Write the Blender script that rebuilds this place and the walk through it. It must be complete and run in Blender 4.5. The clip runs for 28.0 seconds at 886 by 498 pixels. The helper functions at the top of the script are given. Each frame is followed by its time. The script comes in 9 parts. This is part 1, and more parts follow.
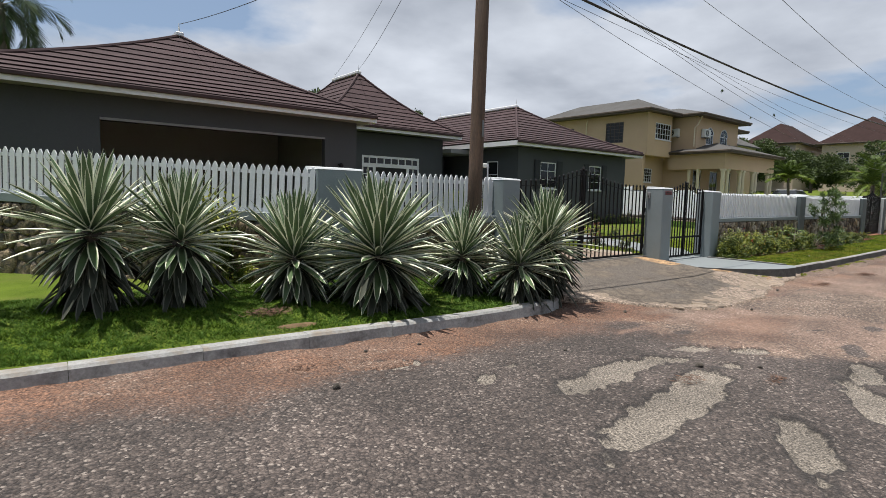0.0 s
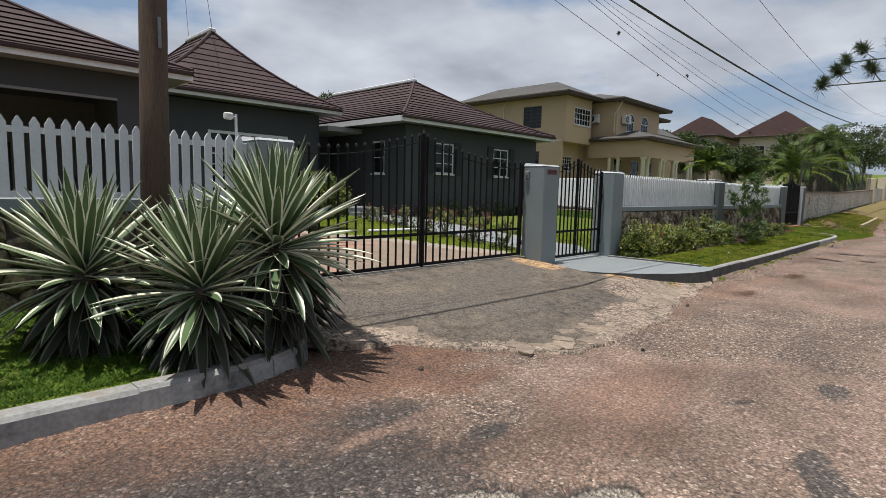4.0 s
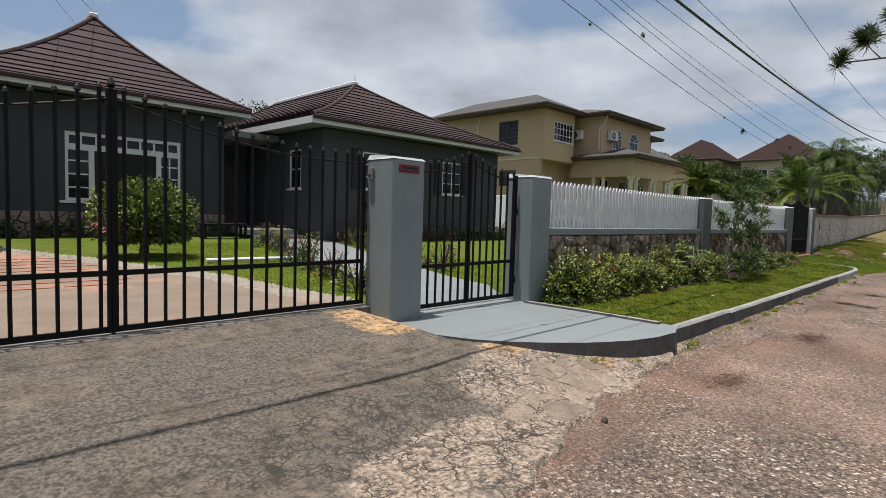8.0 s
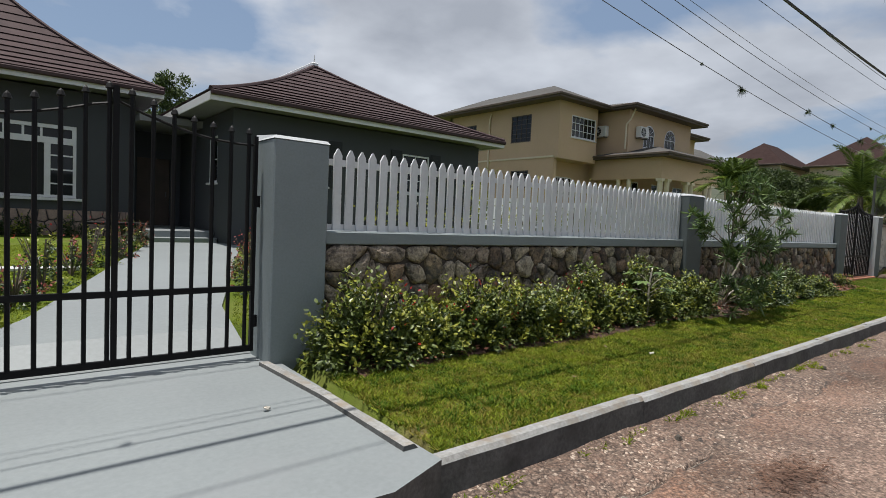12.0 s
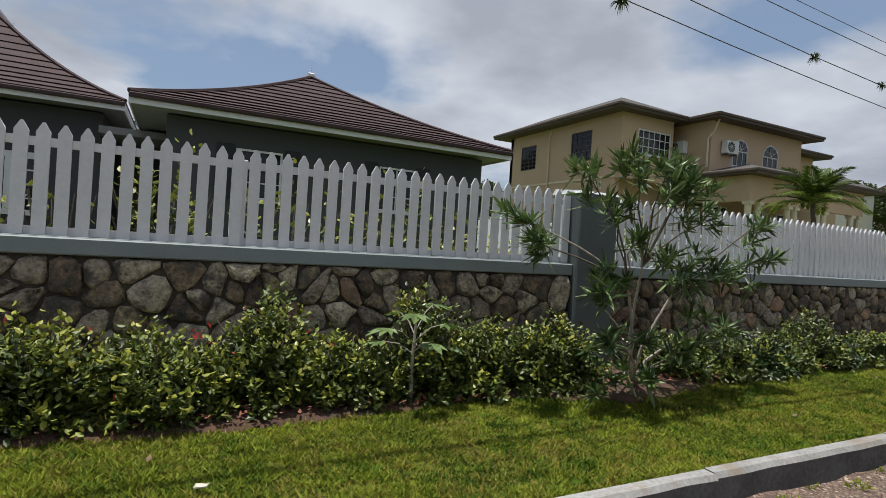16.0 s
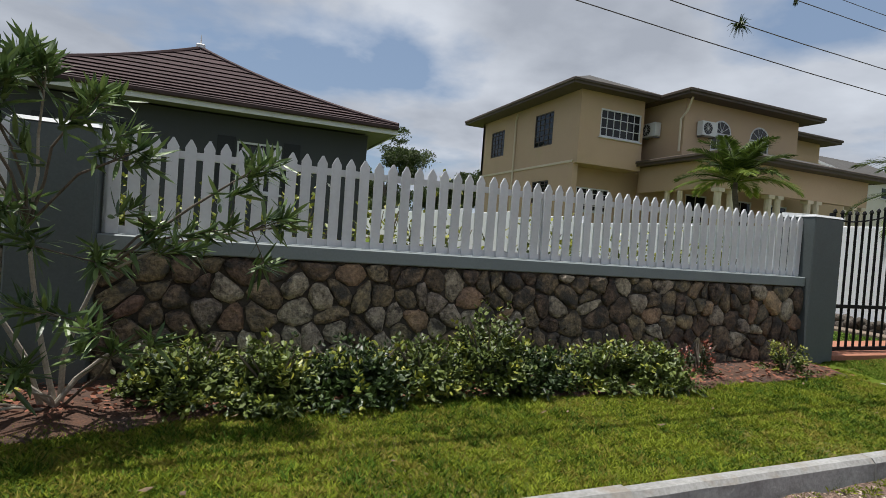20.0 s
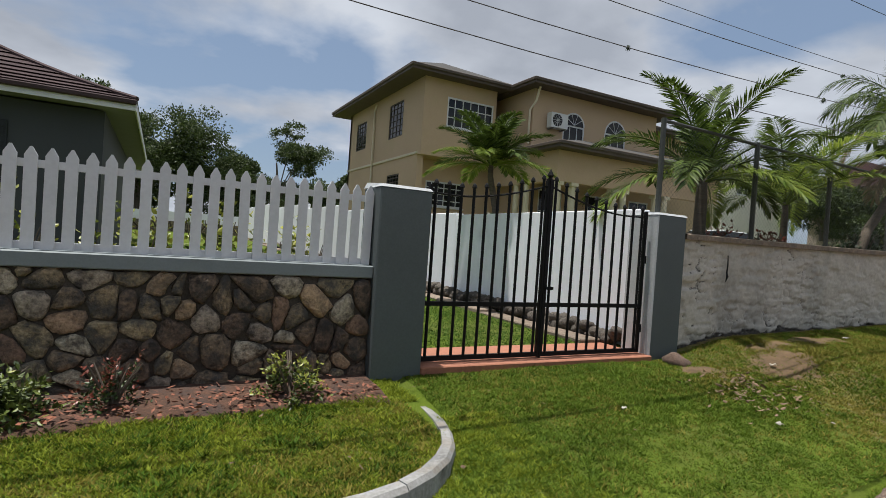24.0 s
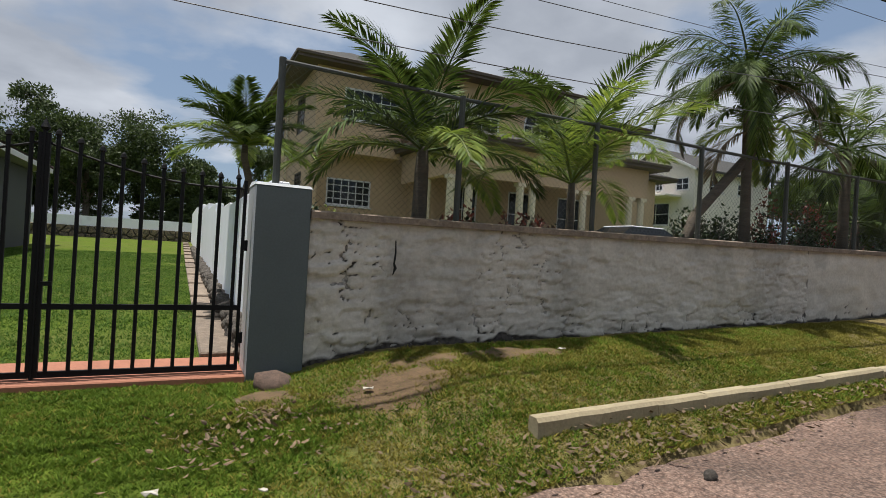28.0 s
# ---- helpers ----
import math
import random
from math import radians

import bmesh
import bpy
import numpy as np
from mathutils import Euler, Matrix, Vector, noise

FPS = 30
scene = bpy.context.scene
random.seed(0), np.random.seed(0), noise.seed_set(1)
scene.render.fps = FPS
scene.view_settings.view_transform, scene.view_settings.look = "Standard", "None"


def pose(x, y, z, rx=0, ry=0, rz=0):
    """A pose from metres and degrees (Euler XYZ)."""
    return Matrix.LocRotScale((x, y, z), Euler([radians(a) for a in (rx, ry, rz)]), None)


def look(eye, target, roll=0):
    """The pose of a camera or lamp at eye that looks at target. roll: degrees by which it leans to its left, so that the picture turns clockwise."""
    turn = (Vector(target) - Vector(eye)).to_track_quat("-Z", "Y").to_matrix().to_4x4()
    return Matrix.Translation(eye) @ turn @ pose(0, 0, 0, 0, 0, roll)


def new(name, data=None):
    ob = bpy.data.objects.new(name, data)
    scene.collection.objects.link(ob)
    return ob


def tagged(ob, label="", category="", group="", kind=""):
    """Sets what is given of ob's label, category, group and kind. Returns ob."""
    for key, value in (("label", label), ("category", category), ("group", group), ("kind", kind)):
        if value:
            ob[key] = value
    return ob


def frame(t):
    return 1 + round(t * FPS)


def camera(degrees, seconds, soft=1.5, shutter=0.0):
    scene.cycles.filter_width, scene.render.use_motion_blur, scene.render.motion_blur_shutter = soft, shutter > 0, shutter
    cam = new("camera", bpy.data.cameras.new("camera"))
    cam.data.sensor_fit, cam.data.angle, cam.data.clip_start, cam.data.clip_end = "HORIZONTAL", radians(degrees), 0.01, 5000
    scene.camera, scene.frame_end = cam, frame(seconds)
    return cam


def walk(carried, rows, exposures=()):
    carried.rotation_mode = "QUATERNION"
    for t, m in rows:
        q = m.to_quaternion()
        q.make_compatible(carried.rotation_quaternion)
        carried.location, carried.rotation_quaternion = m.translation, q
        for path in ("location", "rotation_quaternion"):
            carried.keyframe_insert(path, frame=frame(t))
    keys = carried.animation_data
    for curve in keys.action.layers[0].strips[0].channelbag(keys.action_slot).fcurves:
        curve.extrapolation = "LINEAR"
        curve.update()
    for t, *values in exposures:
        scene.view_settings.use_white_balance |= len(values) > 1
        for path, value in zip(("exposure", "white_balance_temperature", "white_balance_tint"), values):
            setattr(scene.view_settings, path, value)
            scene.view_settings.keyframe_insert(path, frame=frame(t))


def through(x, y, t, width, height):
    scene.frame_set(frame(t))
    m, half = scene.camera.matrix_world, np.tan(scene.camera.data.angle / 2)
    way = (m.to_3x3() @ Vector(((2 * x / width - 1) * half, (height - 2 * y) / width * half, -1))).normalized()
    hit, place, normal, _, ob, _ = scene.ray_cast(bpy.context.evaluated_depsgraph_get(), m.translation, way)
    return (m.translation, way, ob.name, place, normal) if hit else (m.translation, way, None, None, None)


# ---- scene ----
cam = camera(78.9, 28.0, soft=0.8)
METRES, EYE, TILT, LEAN, TURN = 31.0, 1.74, 0.0, 0.0, -39.0
ROWS = [
    (0.0, 0.0, 0.0, 0.0, 0.12, -5.7, -1.23),
    (0.5, 0.01, 0.0152, -0.001, -0.18, -5.41, -1.19),
    (1.0, 0.0166, 0.0313, -0.002, -1.73, -5.34, -1.46),
    (1.5, 0.0254, 0.0458, -0.0037, -2.33, -6.52, -1.79),
    (2.0, 0.033, 0.0593, -0.0039, -3.2, -7.93, -0.27),
    (2.5, 0.0431, 0.0715, -0.0039, -4.47, -7.78, 0.13),
    (3.0, 0.0537, 0.0853, -0.0046, -4.75, -7.39, -0.9),
    (3.5, 0.0644, 0.0985, -0.0051, -5.78, -6.88, -0.56),
    (4.0, 0.0756, 0.1122, -0.0058, -6.24, -6.35, -1.42),
    (4.5, 0.0858, 0.1274, -0.0064, -7.6, -5.3, -2.31),
    (6.5, 0.1264, 0.1841, -0.0072, -10.63, -5.19, -2.11),
    (7.0, 0.1381, 0.1966, -0.0082, -8.01, -4.08, -2.21),
    (7.5, 0.1497, 0.2103, -0.0091, -5.82, -3.87, -2.3),
    (8.0, 0.1632, 0.2235, -0.0099, -5.79, -3.7, -1.76),
    (8.5, 0.1751, 0.2381, -0.0104, -5.83, -3.87, -0.72),
    (9.0, 0.1881, 0.2499, -0.0103, -6.38, -4.25, 1.72),
    (9.5, 0.2017, 0.2618, -0.0103, -6.64, -4.83, 0.34),
    (10.0, 0.2136, 0.2739, -0.01, -6.81, -4.95, -0.29),
    (10.5, 0.2274, 0.2861, -0.0097, -6.39, -4.63, -2.91),
    (11.0, 0.2389, 0.299, -0.0092, -5.4, -4.17, -2.57),
    (11.5, 0.2526, 0.3106, -0.0094, -2.63, -3.59, -2.66),
    (13.5, 0.3061, 0.364, -0.012, 4.72, -2.5, -3.12),
    (14.0, 0.3205, 0.3752, -0.0121, 5.36, -1.87, -3.92),
    (14.5, 0.335, 0.3848, -0.0117, 5.55, -0.81, -2.0),
    (15.0, 0.3497, 0.3947, -0.0112, 6.04, -0.62, -2.44),
    (15.5, 0.3632, 0.4056, -0.0111, 9.08, -0.54, -2.81),
    (16.0, 0.378, 0.4169, -0.0112, 12.53, -0.54, -3.71),
    (16.5, 0.3917, 0.4295, -0.0108, 13.3, -0.56, -2.51),
    (17.0, 0.4076, 0.4405, -0.0107, 13.94, -0.78, -2.01),
    (17.5, 0.4202, 0.4529, -0.0106, 14.48, -1.3, -2.81),
    (18.0, 0.4357, 0.4633, -0.0108, 14.9, -1.44, -2.7),
    (18.5, 0.4496, 0.4748, -0.0107, 15.33, -1.58, -3.79),
    (19.0, 0.4669, 0.4855, -0.01, 15.75, -1.4, -3.95),
    (19.5, 0.4785, 0.4954, -0.0104, 16.49, -1.32, -4.71),
    (20.0, 0.4925, 0.5053, -0.0103, 16.8, -1.2, -4.3),
    (20.5, 0.5078, 0.515, -0.0102, 16.11, -1.05, -4.37),
    (21.0, 0.5221, 0.5251, -0.0094, 12.54, -0.64, -4.26),
    (21.5, 0.5377, 0.5346, -0.0092, 11.13, -0.44, -3.9),
    (23.5, 0.5936, 0.5768, -0.0074, 11.38, -0.74, -3.08),
    (24.0, 0.608, 0.5871, -0.0074, 11.11, -0.51, -4.03),
    (24.5, 0.6234, 0.5969, -0.0071, 9.39, -0.08, -4.54),
    (25.0, 0.6393, 0.6062, -0.0068, 7.89, 0.4, -5.33),
    (25.5, 0.6544, 0.6159, -0.0062, 7.16, 0.81, -2.28),
    (26.0, 0.67, 0.6244, -0.0059, 8.31, 1.07, -2.87),
    (26.5, 0.6836, 0.635, -0.0051, 10.53, 0.85, -3.02),
    (27.0, 0.7001, 0.6433, -0.0055, 11.61, 0.88, -3.12),
    (27.5, 0.7143, 0.6543, -0.0058, 12.43, 0.61, -3.38),
    (28.0, 0.7296, 0.6648, -0.006, 12.84, 0.14, -3.38),
]
walk(cam, [(t, pose(0, 0, EYE, TILT, LEAN, TURN) @ pose(METRES * x, METRES * y, METRES * z, 90 + pitch, roll, yaw)) for t, x, y, z, yaw, pitch, roll in ROWS], [(0.0, 0.40), (1.2, 0.30), (2.6, 0.22), (28.0, 0.22)])

# ---- world and light ----
SUN_DIR = Vector((0.145, -0.056, -1.0)).normalized()
world = bpy.data.worlds.new("sky")
scene.world = world
world.use_nodes = True
wt = world.node_tree
wt.nodes.clear()


def wnode(kind, **kw):
    n = wt.nodes.new(kind)
    for k, v in kw.items():
        n.inputs[k].default_value = v
    return n


sky = wt.nodes.new("ShaderNodeTexSky")
sky.sky_type, sky.sun_disc = "NISHITA", False
sky.sun_elevation, sky.sun_rotation = radians(81.2), math.atan2(-SUN_DIR.x, -SUN_DIR.y)
sky.air_density, sky.dust_density, sky.ozone_density = 1.0, 1.2, 1.0
tc = wt.nodes.new("ShaderNodeTexCoord")
sep = wt.nodes.new("ShaderNodeSeparateXYZ")
wt.links.new(tc.outputs["Generated"], sep.inputs[0])
zmax = wt.nodes.new("ShaderNodeMath")
zmax.operation = "MAXIMUM"
zmax.inputs[1].default_value = 0.0
wt.links.new(sep.outputs["Z"], zmax.inputs[0])
zoff = wt.nodes.new("ShaderNodeMath")
zoff.operation = "ADD"
zoff.inputs[1].default_value = 0.22
wt.links.new(zmax.outputs[0], zoff.inputs[0])
flat = wt.nodes.new("ShaderNodeVectorMath")
flat.operation = "DIVIDE"
comb = wt.nodes.new("ShaderNodeCombineXYZ")
for k in range(3):
    wt.links.new(zoff.outputs[0], comb.inputs[k])
wt.links.new(tc.outputs["Generated"], flat.inputs[0])
wt.links.new(comb.outputs[0], flat.inputs[1])
moved = wt.nodes.new("ShaderNodeVectorMath")
moved.operation = "ADD"
moved.inputs[1].default_value = (5.85, 1.7, 0.0)
wt.links.new(flat.outputs[0], moved.inputs[0])
cover = wnode("ShaderNodeTexNoise", Scale=1.15, Detail=10.0, Roughness=0.5, Distortion=0.1)
wt.links.new(moved.outputs[0], cover.inputs["Vector"])
cover_ramp = wt.nodes.new("ShaderNodeValToRGB")
cover_ramp.color_ramp.elements[0].position, cover_ramp.color_ramp.elements[1].position = 0.405, 0.51
wt.links.new(cover.outputs["Fac"], cover_ramp.inputs[0])
body = wnode("ShaderNodeTexNoise", Scale=1.5, Detail=8.0, Roughness=0.5, Distortion=0.05)
wt.links.new(moved.outputs[0], body.inputs["Vector"])
body_ramp = wt.nodes.new("ShaderNodeValToRGB")
body_ramp.color_ramp.elements[0].position, body_ramp.color_ramp.elements[1].position = 0.36, 0.62
body_ramp.color_ramp.elements[0].color = (4.8, 5.25, 6.1, 1)
body_ramp.color_ramp.elements[1].color = (8.1, 8.65, 9.6, 1)
wt.links.new(body.outputs["Fac"], body_ramp.inputs[0])
mixer = wt.nodes.new("ShaderNodeMix")
mixer.data_type = "RGBA"
wt.links.new(cover_ramp.outputs[0], mixer.inputs["Factor"])
hazy = wt.nodes.new("ShaderNodeMix")
hazy.data_type = "RGBA"
hazy.inputs["Factor"].default_value = 0.45
hazy.inputs["B"].default_value = (4.6, 6.2, 8.8, 1)
wt.links.new(sky.outputs[0], hazy.inputs["A"])
wt.links.new(hazy.outputs["Result"], mixer.inputs["A"])
wt.links.new(body_ramp.outputs[0], mixer.inputs["B"])
back = wnode("ShaderNodeBackground", Strength=0.068)
wt.links.new(mixer.outputs["Result"], back.inputs["Color"])
out = wt.nodes.new("ShaderNodeOutputWorld")
wt.links.new(back.outputs[0], out.inputs["Surface"])

sun = new("sun", bpy.data.lights.new("sun", "SUN"))
sun.data.energy, sun.data.angle, sun.data.color = 5.0, radians(0.53), (1.0, 0.965, 0.915)
sun.matrix_world = look((0, 0, 60), Vector((0, 0, 60)) + SUN_DIR)

# ---- materials ----


def mat(name, a, b=None, scale=3.0, fine=40.0, rough=0.7, bump=0.15, metal=0.0, c=None, cscale=0.6, cpos=(0.5, 0.7),
        vary=0.0, dist=0.01, transmit=0.0, stretch=(1, 1, 1), coords="Object", spec=0.5, hue=0.0, sub=0.0):
    """A surface with colour varied at two scales, a third colour in patches, relief, and a change from piece to piece."""
    m = bpy.data.materials.new(name)
    m.use_nodes = True
    t = m.node_tree
    bs = t.nodes["Principled BSDF"]
    b = b or tuple(v * 0.8 for v in a)

    def node(kind, **kw):
        n = t.nodes.new(kind)
        for k, v in kw.items():
            n.inputs[k].default_value = v
        return n
    tex = node("ShaderNodeTexCoord")
    mapping = node("ShaderNodeMapping", Scale=stretch)
    t.links.new(tex.outputs[coords], mapping.inputs[0])
    vec = mapping.outputs[0]
    if vary or hue:
        info = node("ShaderNodeObjectInfo")
        shift = node("ShaderNodeVectorMath")
        shift.operation = "SCALE"
        shift.inputs[0].default_value = (37, 51, 23)
        t.links.new(info.outputs["Random"], shift.inputs["Scale"])
        add = node("ShaderNodeVectorMath")
        t.links.new(vec, add.inputs[0])
        t.links.new(shift.outputs[0], add.inputs[1])
        vec = add.outputs[0]
    n1 = node("ShaderNodeTexNoise", Scale=scale, Detail=5.0, Roughness=0.6)
    n2 = node("ShaderNodeTexNoise", Scale=fine, Detail=3.0, Roughness=0.6)
    for n in (n1, n2):
        t.links.new(vec, n.inputs["Vector"])
    blend = node("ShaderNodeMath")
    blend.operation = "MULTIPLY_ADD"
    blend.inputs[1].default_value = 0.5
    half = node("ShaderNodeMath")
    half.operation = "MULTIPLY"
    half.inputs[1].default_value = 0.5
    t.links.new(n2.outputs["Fac"], half.inputs[0])
    t.links.new(n1.outputs["Fac"], blend.inputs[0])
    t.links.new(half.outputs[0], blend.inputs[2])
    ramp = node("ShaderNodeValToRGB")
    ramp.color_ramp.elements[0].position, ramp.color_ramp.elements[1].position = 0.36, 0.64
    ramp.color_ramp.elements[0].color, ramp.color_ramp.elements[1].color = (*b, 1), (*a, 1)
    t.links.new(blend.outputs[0], ramp.inputs[0])
    col = ramp.outputs[0]
    if c:
        n3 = node("ShaderNodeTexNoise", Scale=cscale, Detail=6.0, Roughness=0.65)
        t.links.new(vec, n3.inputs["Vector"])
        r3 = node("ShaderNodeValToRGB")
        r3.color_ramp.elements[0].position, r3.color_ramp.elements[1].position = cpos
        t.links.new(n3.outputs["Fac"], r3.inputs[0])
        mx = node("ShaderNodeMix")
        mx.data_type = "RGBA"
        mx.inputs["B"].default_value = (*c, 1)
        t.links.new(r3.outputs[0], mx.inputs["Factor"])
        t.links.new(col, mx.inputs["A"])
        col = mx.outputs["Result"]
    if vary or hue:
        hsv = node("ShaderNodeHueSaturation")
        for key, width in (("Value", vary), ("Hue", hue)):
            if width:
                rng = node("ShaderNodeMapRange")
                mid = 1.0 if key == "Value" else 0.5
                rng.inputs["To Min"].default_value, rng.inputs["To Max"].default_value = mid - width, mid + width
                t.links.new(info.outputs["Random"], rng.inputs["Value"])
                t.links.new(rng.outputs[0], hsv.inputs[key])
        t.links.new(col, hsv.inputs["Color"])
        col = hsv.outputs[0]
    t.links.new(col, bs.inputs["Base Color"])
    bs.inputs["Roughness"].default_value, bs.inputs["Metallic"].default_value = rough, metal
    bs.inputs["Specular IOR Level"].default_value = spec
    bs.inputs["Transmission Weight"].default_value = transmit
    if sub:
        bs.inputs["Subsurface Weight"].default_value = sub
        bs.inputs["Subsurface Radius"].default_value = (0.01, 0.01, 0.004)
    if bump:
        bp = node("ShaderNodeBump", Strength=bump, Distance=dist)
        t.links.new(blend.outputs[0], bp.inputs["Height"])
        t.links.new(bp.outputs[0], bs.inputs["Normal"])
    return m


def leaf_mat(name, a, b, rough=0.45, through=0.35, scale=6.0, spec=0.5):
    """Foliage: colour changes from leaf to leaf, and some light passes through."""
    m = bpy.data.materials.new(name)
    m.use_nodes = True
    t = m.node_tree
    bs = t.nodes["Principled BSDF"]
    geo = t.nodes.new("ShaderNodeNewGeometry")
    tex = t.nodes.new("ShaderNodeTexCoord")
    n1 = t.nodes.new("ShaderNodeTexNoise")
    n1.inputs["Scale"].default_value = scale
    t.links.new(tex.outputs["Object"], n1.inputs["Vector"])
    s = t.nodes.new("ShaderNodeMath")
    s.operation = "MULTIPLY_ADD"
    s.inputs[1].default_value = 0.6
    t.links.new(geo.outputs["Random Per Island"], s.inputs[0])
    h = t.nodes.new("ShaderNodeMath")
    h.operation = "MULTIPLY"
    h.inputs[1].default_value = 0.45
    t.links.new(n1.outputs["Fac"], h.inputs[0])
    t.links.new(h.outputs[0], s.inputs[2])
    ramp = t.nodes.new("ShaderNodeValToRGB")
    ramp.color_ramp.elements[0].color, ramp.color_ramp.elements[1].color = (*b, 1), (*a, 1)
    ramp.color_ramp.elements[0].position, ramp.color_ramp.elements[1].position = 0.2, 0.8
    t.links.new(s.outputs[0], ramp.inputs[0])
    t.links.new(ramp.outputs[0], bs.inputs["Base Color"])
    bs.inputs["Roughness"].default_value = rough
    bs.inputs["Specular IOR Level"].default_value = spec
    tr = t.nodes.new("ShaderNodeBsdfTranslucent")
    t.links.new(ramp.outputs[0], tr.inputs["Color"])
    ms = t.nodes.new("ShaderNodeMixShader")
    ms.inputs[0].default_value = through
    t.links.new(bs.outputs[0], ms.inputs[1])
    t.links.new(tr.outputs[0], ms.inputs[2])
    t.links.new(ms.outputs[0], t.nodes["Material Output"].inputs["Surface"])
    return m


def glass_mat(name, tint):
    m = bpy.data.materials.new(name)
    m.use_nodes = True
    bs = m.node_tree.nodes["Principled BSDF"]
    bs.inputs["Base Color"].default_value = (*tint, 1)
    bs.inputs["Roughness"].default_value = 0.04
    bs.inputs["Specular IOR Level"].default_value = 0.3
    return m


GREY_PAINT = mat("grey pillar paint", (0.215, 0.25, 0.255), (0.18, 0.21, 0.215), scale=1.2, fine=60, rough=0.6, bump=0.08, c=(0.15, 0.17, 0.17), cscale=1.6, cpos=(0.55, 0.9))
GREY_DARK = mat("dark grey pillar paint", (0.10, 0.12, 0.12), (0.08, 0.096, 0.096), scale=1.2, fine=60, rough=0.65, bump=0.08, c=(0.06, 0.07, 0.07), cscale=1.6, cpos=(0.55, 0.9))
CAP_PAINT = mat("pale cap paint", (0.5, 0.52, 0.53), (0.4, 0.42, 0.43), rough=0.6, bump=0.08, c=(0.36, 0.38, 0.38), cscale=4, cpos=(0.55, 0.85))
WHITE_PVC = mat("white picket vinyl", (0.69, 0.70, 0.71), (0.61, 0.62, 0.63), scale=2.0, fine=30, rough=0.42, bump=0.03, vary=0.04, c=(0.55, 0.55, 0.52), cscale=5, cpos=(0.6, 0.95))
BLACK_IRON = mat("black gate iron", (0.008, 0.0075, 0.008), (0.005, 0.0048, 0.005), scale=8, fine=90, rough=0.6, spec=0.2, bump=0.06, c=(0.03, 0.02, 0.016), cscale=9, cpos=(0.66, 0.85))
STONE = mat("field stone", (0.35, 0.255, 0.16), (0.045, 0.036, 0.028), scale=11, fine=38, rough=0.9, bump=1.0, dist=0.035, vary=0.38, hue=0.02, c=(0.06, 0.055, 0.048), cscale=7, cpos=(0.42, 0.62))
STONE_PALE = mat("pale field stone", (0.52, 0.44, 0.33), (0.10, 0.082, 0.064), scale=11, fine=38, rough=0.9, bump=1.0, dist=0.035, vary=0.25, hue=0.015, c=(0.07, 0.06, 0.05), cscale=6, cpos=(0.52, 0.64))
STONE_RED = mat("ochre field stone", (0.46, 0.30, 0.19), (0.12, 0.08, 0.055), scale=7, fine=38, rough=0.9, bump=1.0, dist=0.035, vary=0.3, hue=0.015, c=(0.09, 0.075, 0.06), cscale=5, cpos=(0.5, 0.75))
MORTAR = mat("dark mortar", (0.10, 0.085, 0.068), (0.04, 0.034, 0.028), scale=9, fine=60, rough=0.95, bump=0.5, dist=0.01)
WHITEWASH = mat("weathered whitewash", (0.56, 0.54, 0.50), (0.44, 0.425, 0.39), scale=1.5, fine=18, rough=0.9, bump=0.5, dist=0.015, vary=0.05, c=(0.30, 0.28, 0.245), cscale=1.1, cpos=(0.5, 0.8))
WHITE_WALL = mat("white painted render", (0.86, 0.87, 0.91), (0.79, 0.80, 0.84), scale=0.8, fine=24, rough=0.8, bump=0.1, c=(0.55, 0.55, 0.56), cscale=0.7, cpos=(0.58, 0.85))
CONCRETE = mat("old concrete", (0.255, 0.23, 0.2), (0.12, 0.108, 0.096), scale=2.1, fine=45, rough=0.95, bump=0.45, dist=0.008, c=(0.085, 0.076, 0.07), cscale=1.3, cpos=(0.46, 0.7), coords="Object")
CONCRETE_PALE = mat("broken pale concrete", (0.30, 0.235, 0.175), (0.13, 0.1, 0.075), scale=7, fine=42, rough=0.95, bump=0.8, dist=0.012, vary=0.16, c=(0.16, 0.13, 0.105), cscale=6, cpos=(0.5, 0.7))
SLAB_PAINT = mat("grey painted slab", (0.205, 0.225, 0.228), (0.17, 0.186, 0.19), scale=0.9, fine=30, rough=0.55, bump=0.08, c=(0.20, 0.21, 0.215), cscale=1.3, cpos=(0.54, 0.85))
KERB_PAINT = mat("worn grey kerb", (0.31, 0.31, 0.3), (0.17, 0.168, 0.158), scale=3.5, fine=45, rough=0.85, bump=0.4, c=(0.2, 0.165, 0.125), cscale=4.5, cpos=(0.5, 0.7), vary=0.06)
# dirt and the shade of the street side, both put into this dark colour
KERB_FRONT = mat("dirty shade-darkened kerb face", (0.13, 0.13, 0.125), (0.06, 0.06, 0.057), scale=4, fine=40, rough=0.95, bump=0.4, c=(0.05, 0.048, 0.045), cscale=3, cpos=(0.5, 0.75))
# grimy face, its grey lightened for light bounced off the road
KERB_SIDE = mat("grimy bounce-lightened kerb face", (0.40, 0.405, 0.40), (0.24, 0.243, 0.238), scale=4, fine=40, rough=0.95, bump=0.4, c=(0.08, 0.075, 0.07), cscale=3, cpos=(0.5, 0.7))
KERB_PLAIN = mat("plain sandy kerb", (0.37, 0.31, 0.195), (0.25, 0.205, 0.125), scale=3, fine=40, rough=0.95, bump=0.4, c=(0.25, 0.22, 0.17), cscale=4, cpos=(0.55, 0.8), vary=0.08)
HOUSE_PAINT = mat("slate green wall paint", (0.047, 0.051, 0.055), (0.039, 0.042, 0.046), scale=0.7, fine=35, rough=0.75, bump=0.06)
TRIM_WHITE = mat("white trim", (0.66, 0.66, 0.67), (0.58, 0.58, 0.59), rough=0.5, bump=0.03)
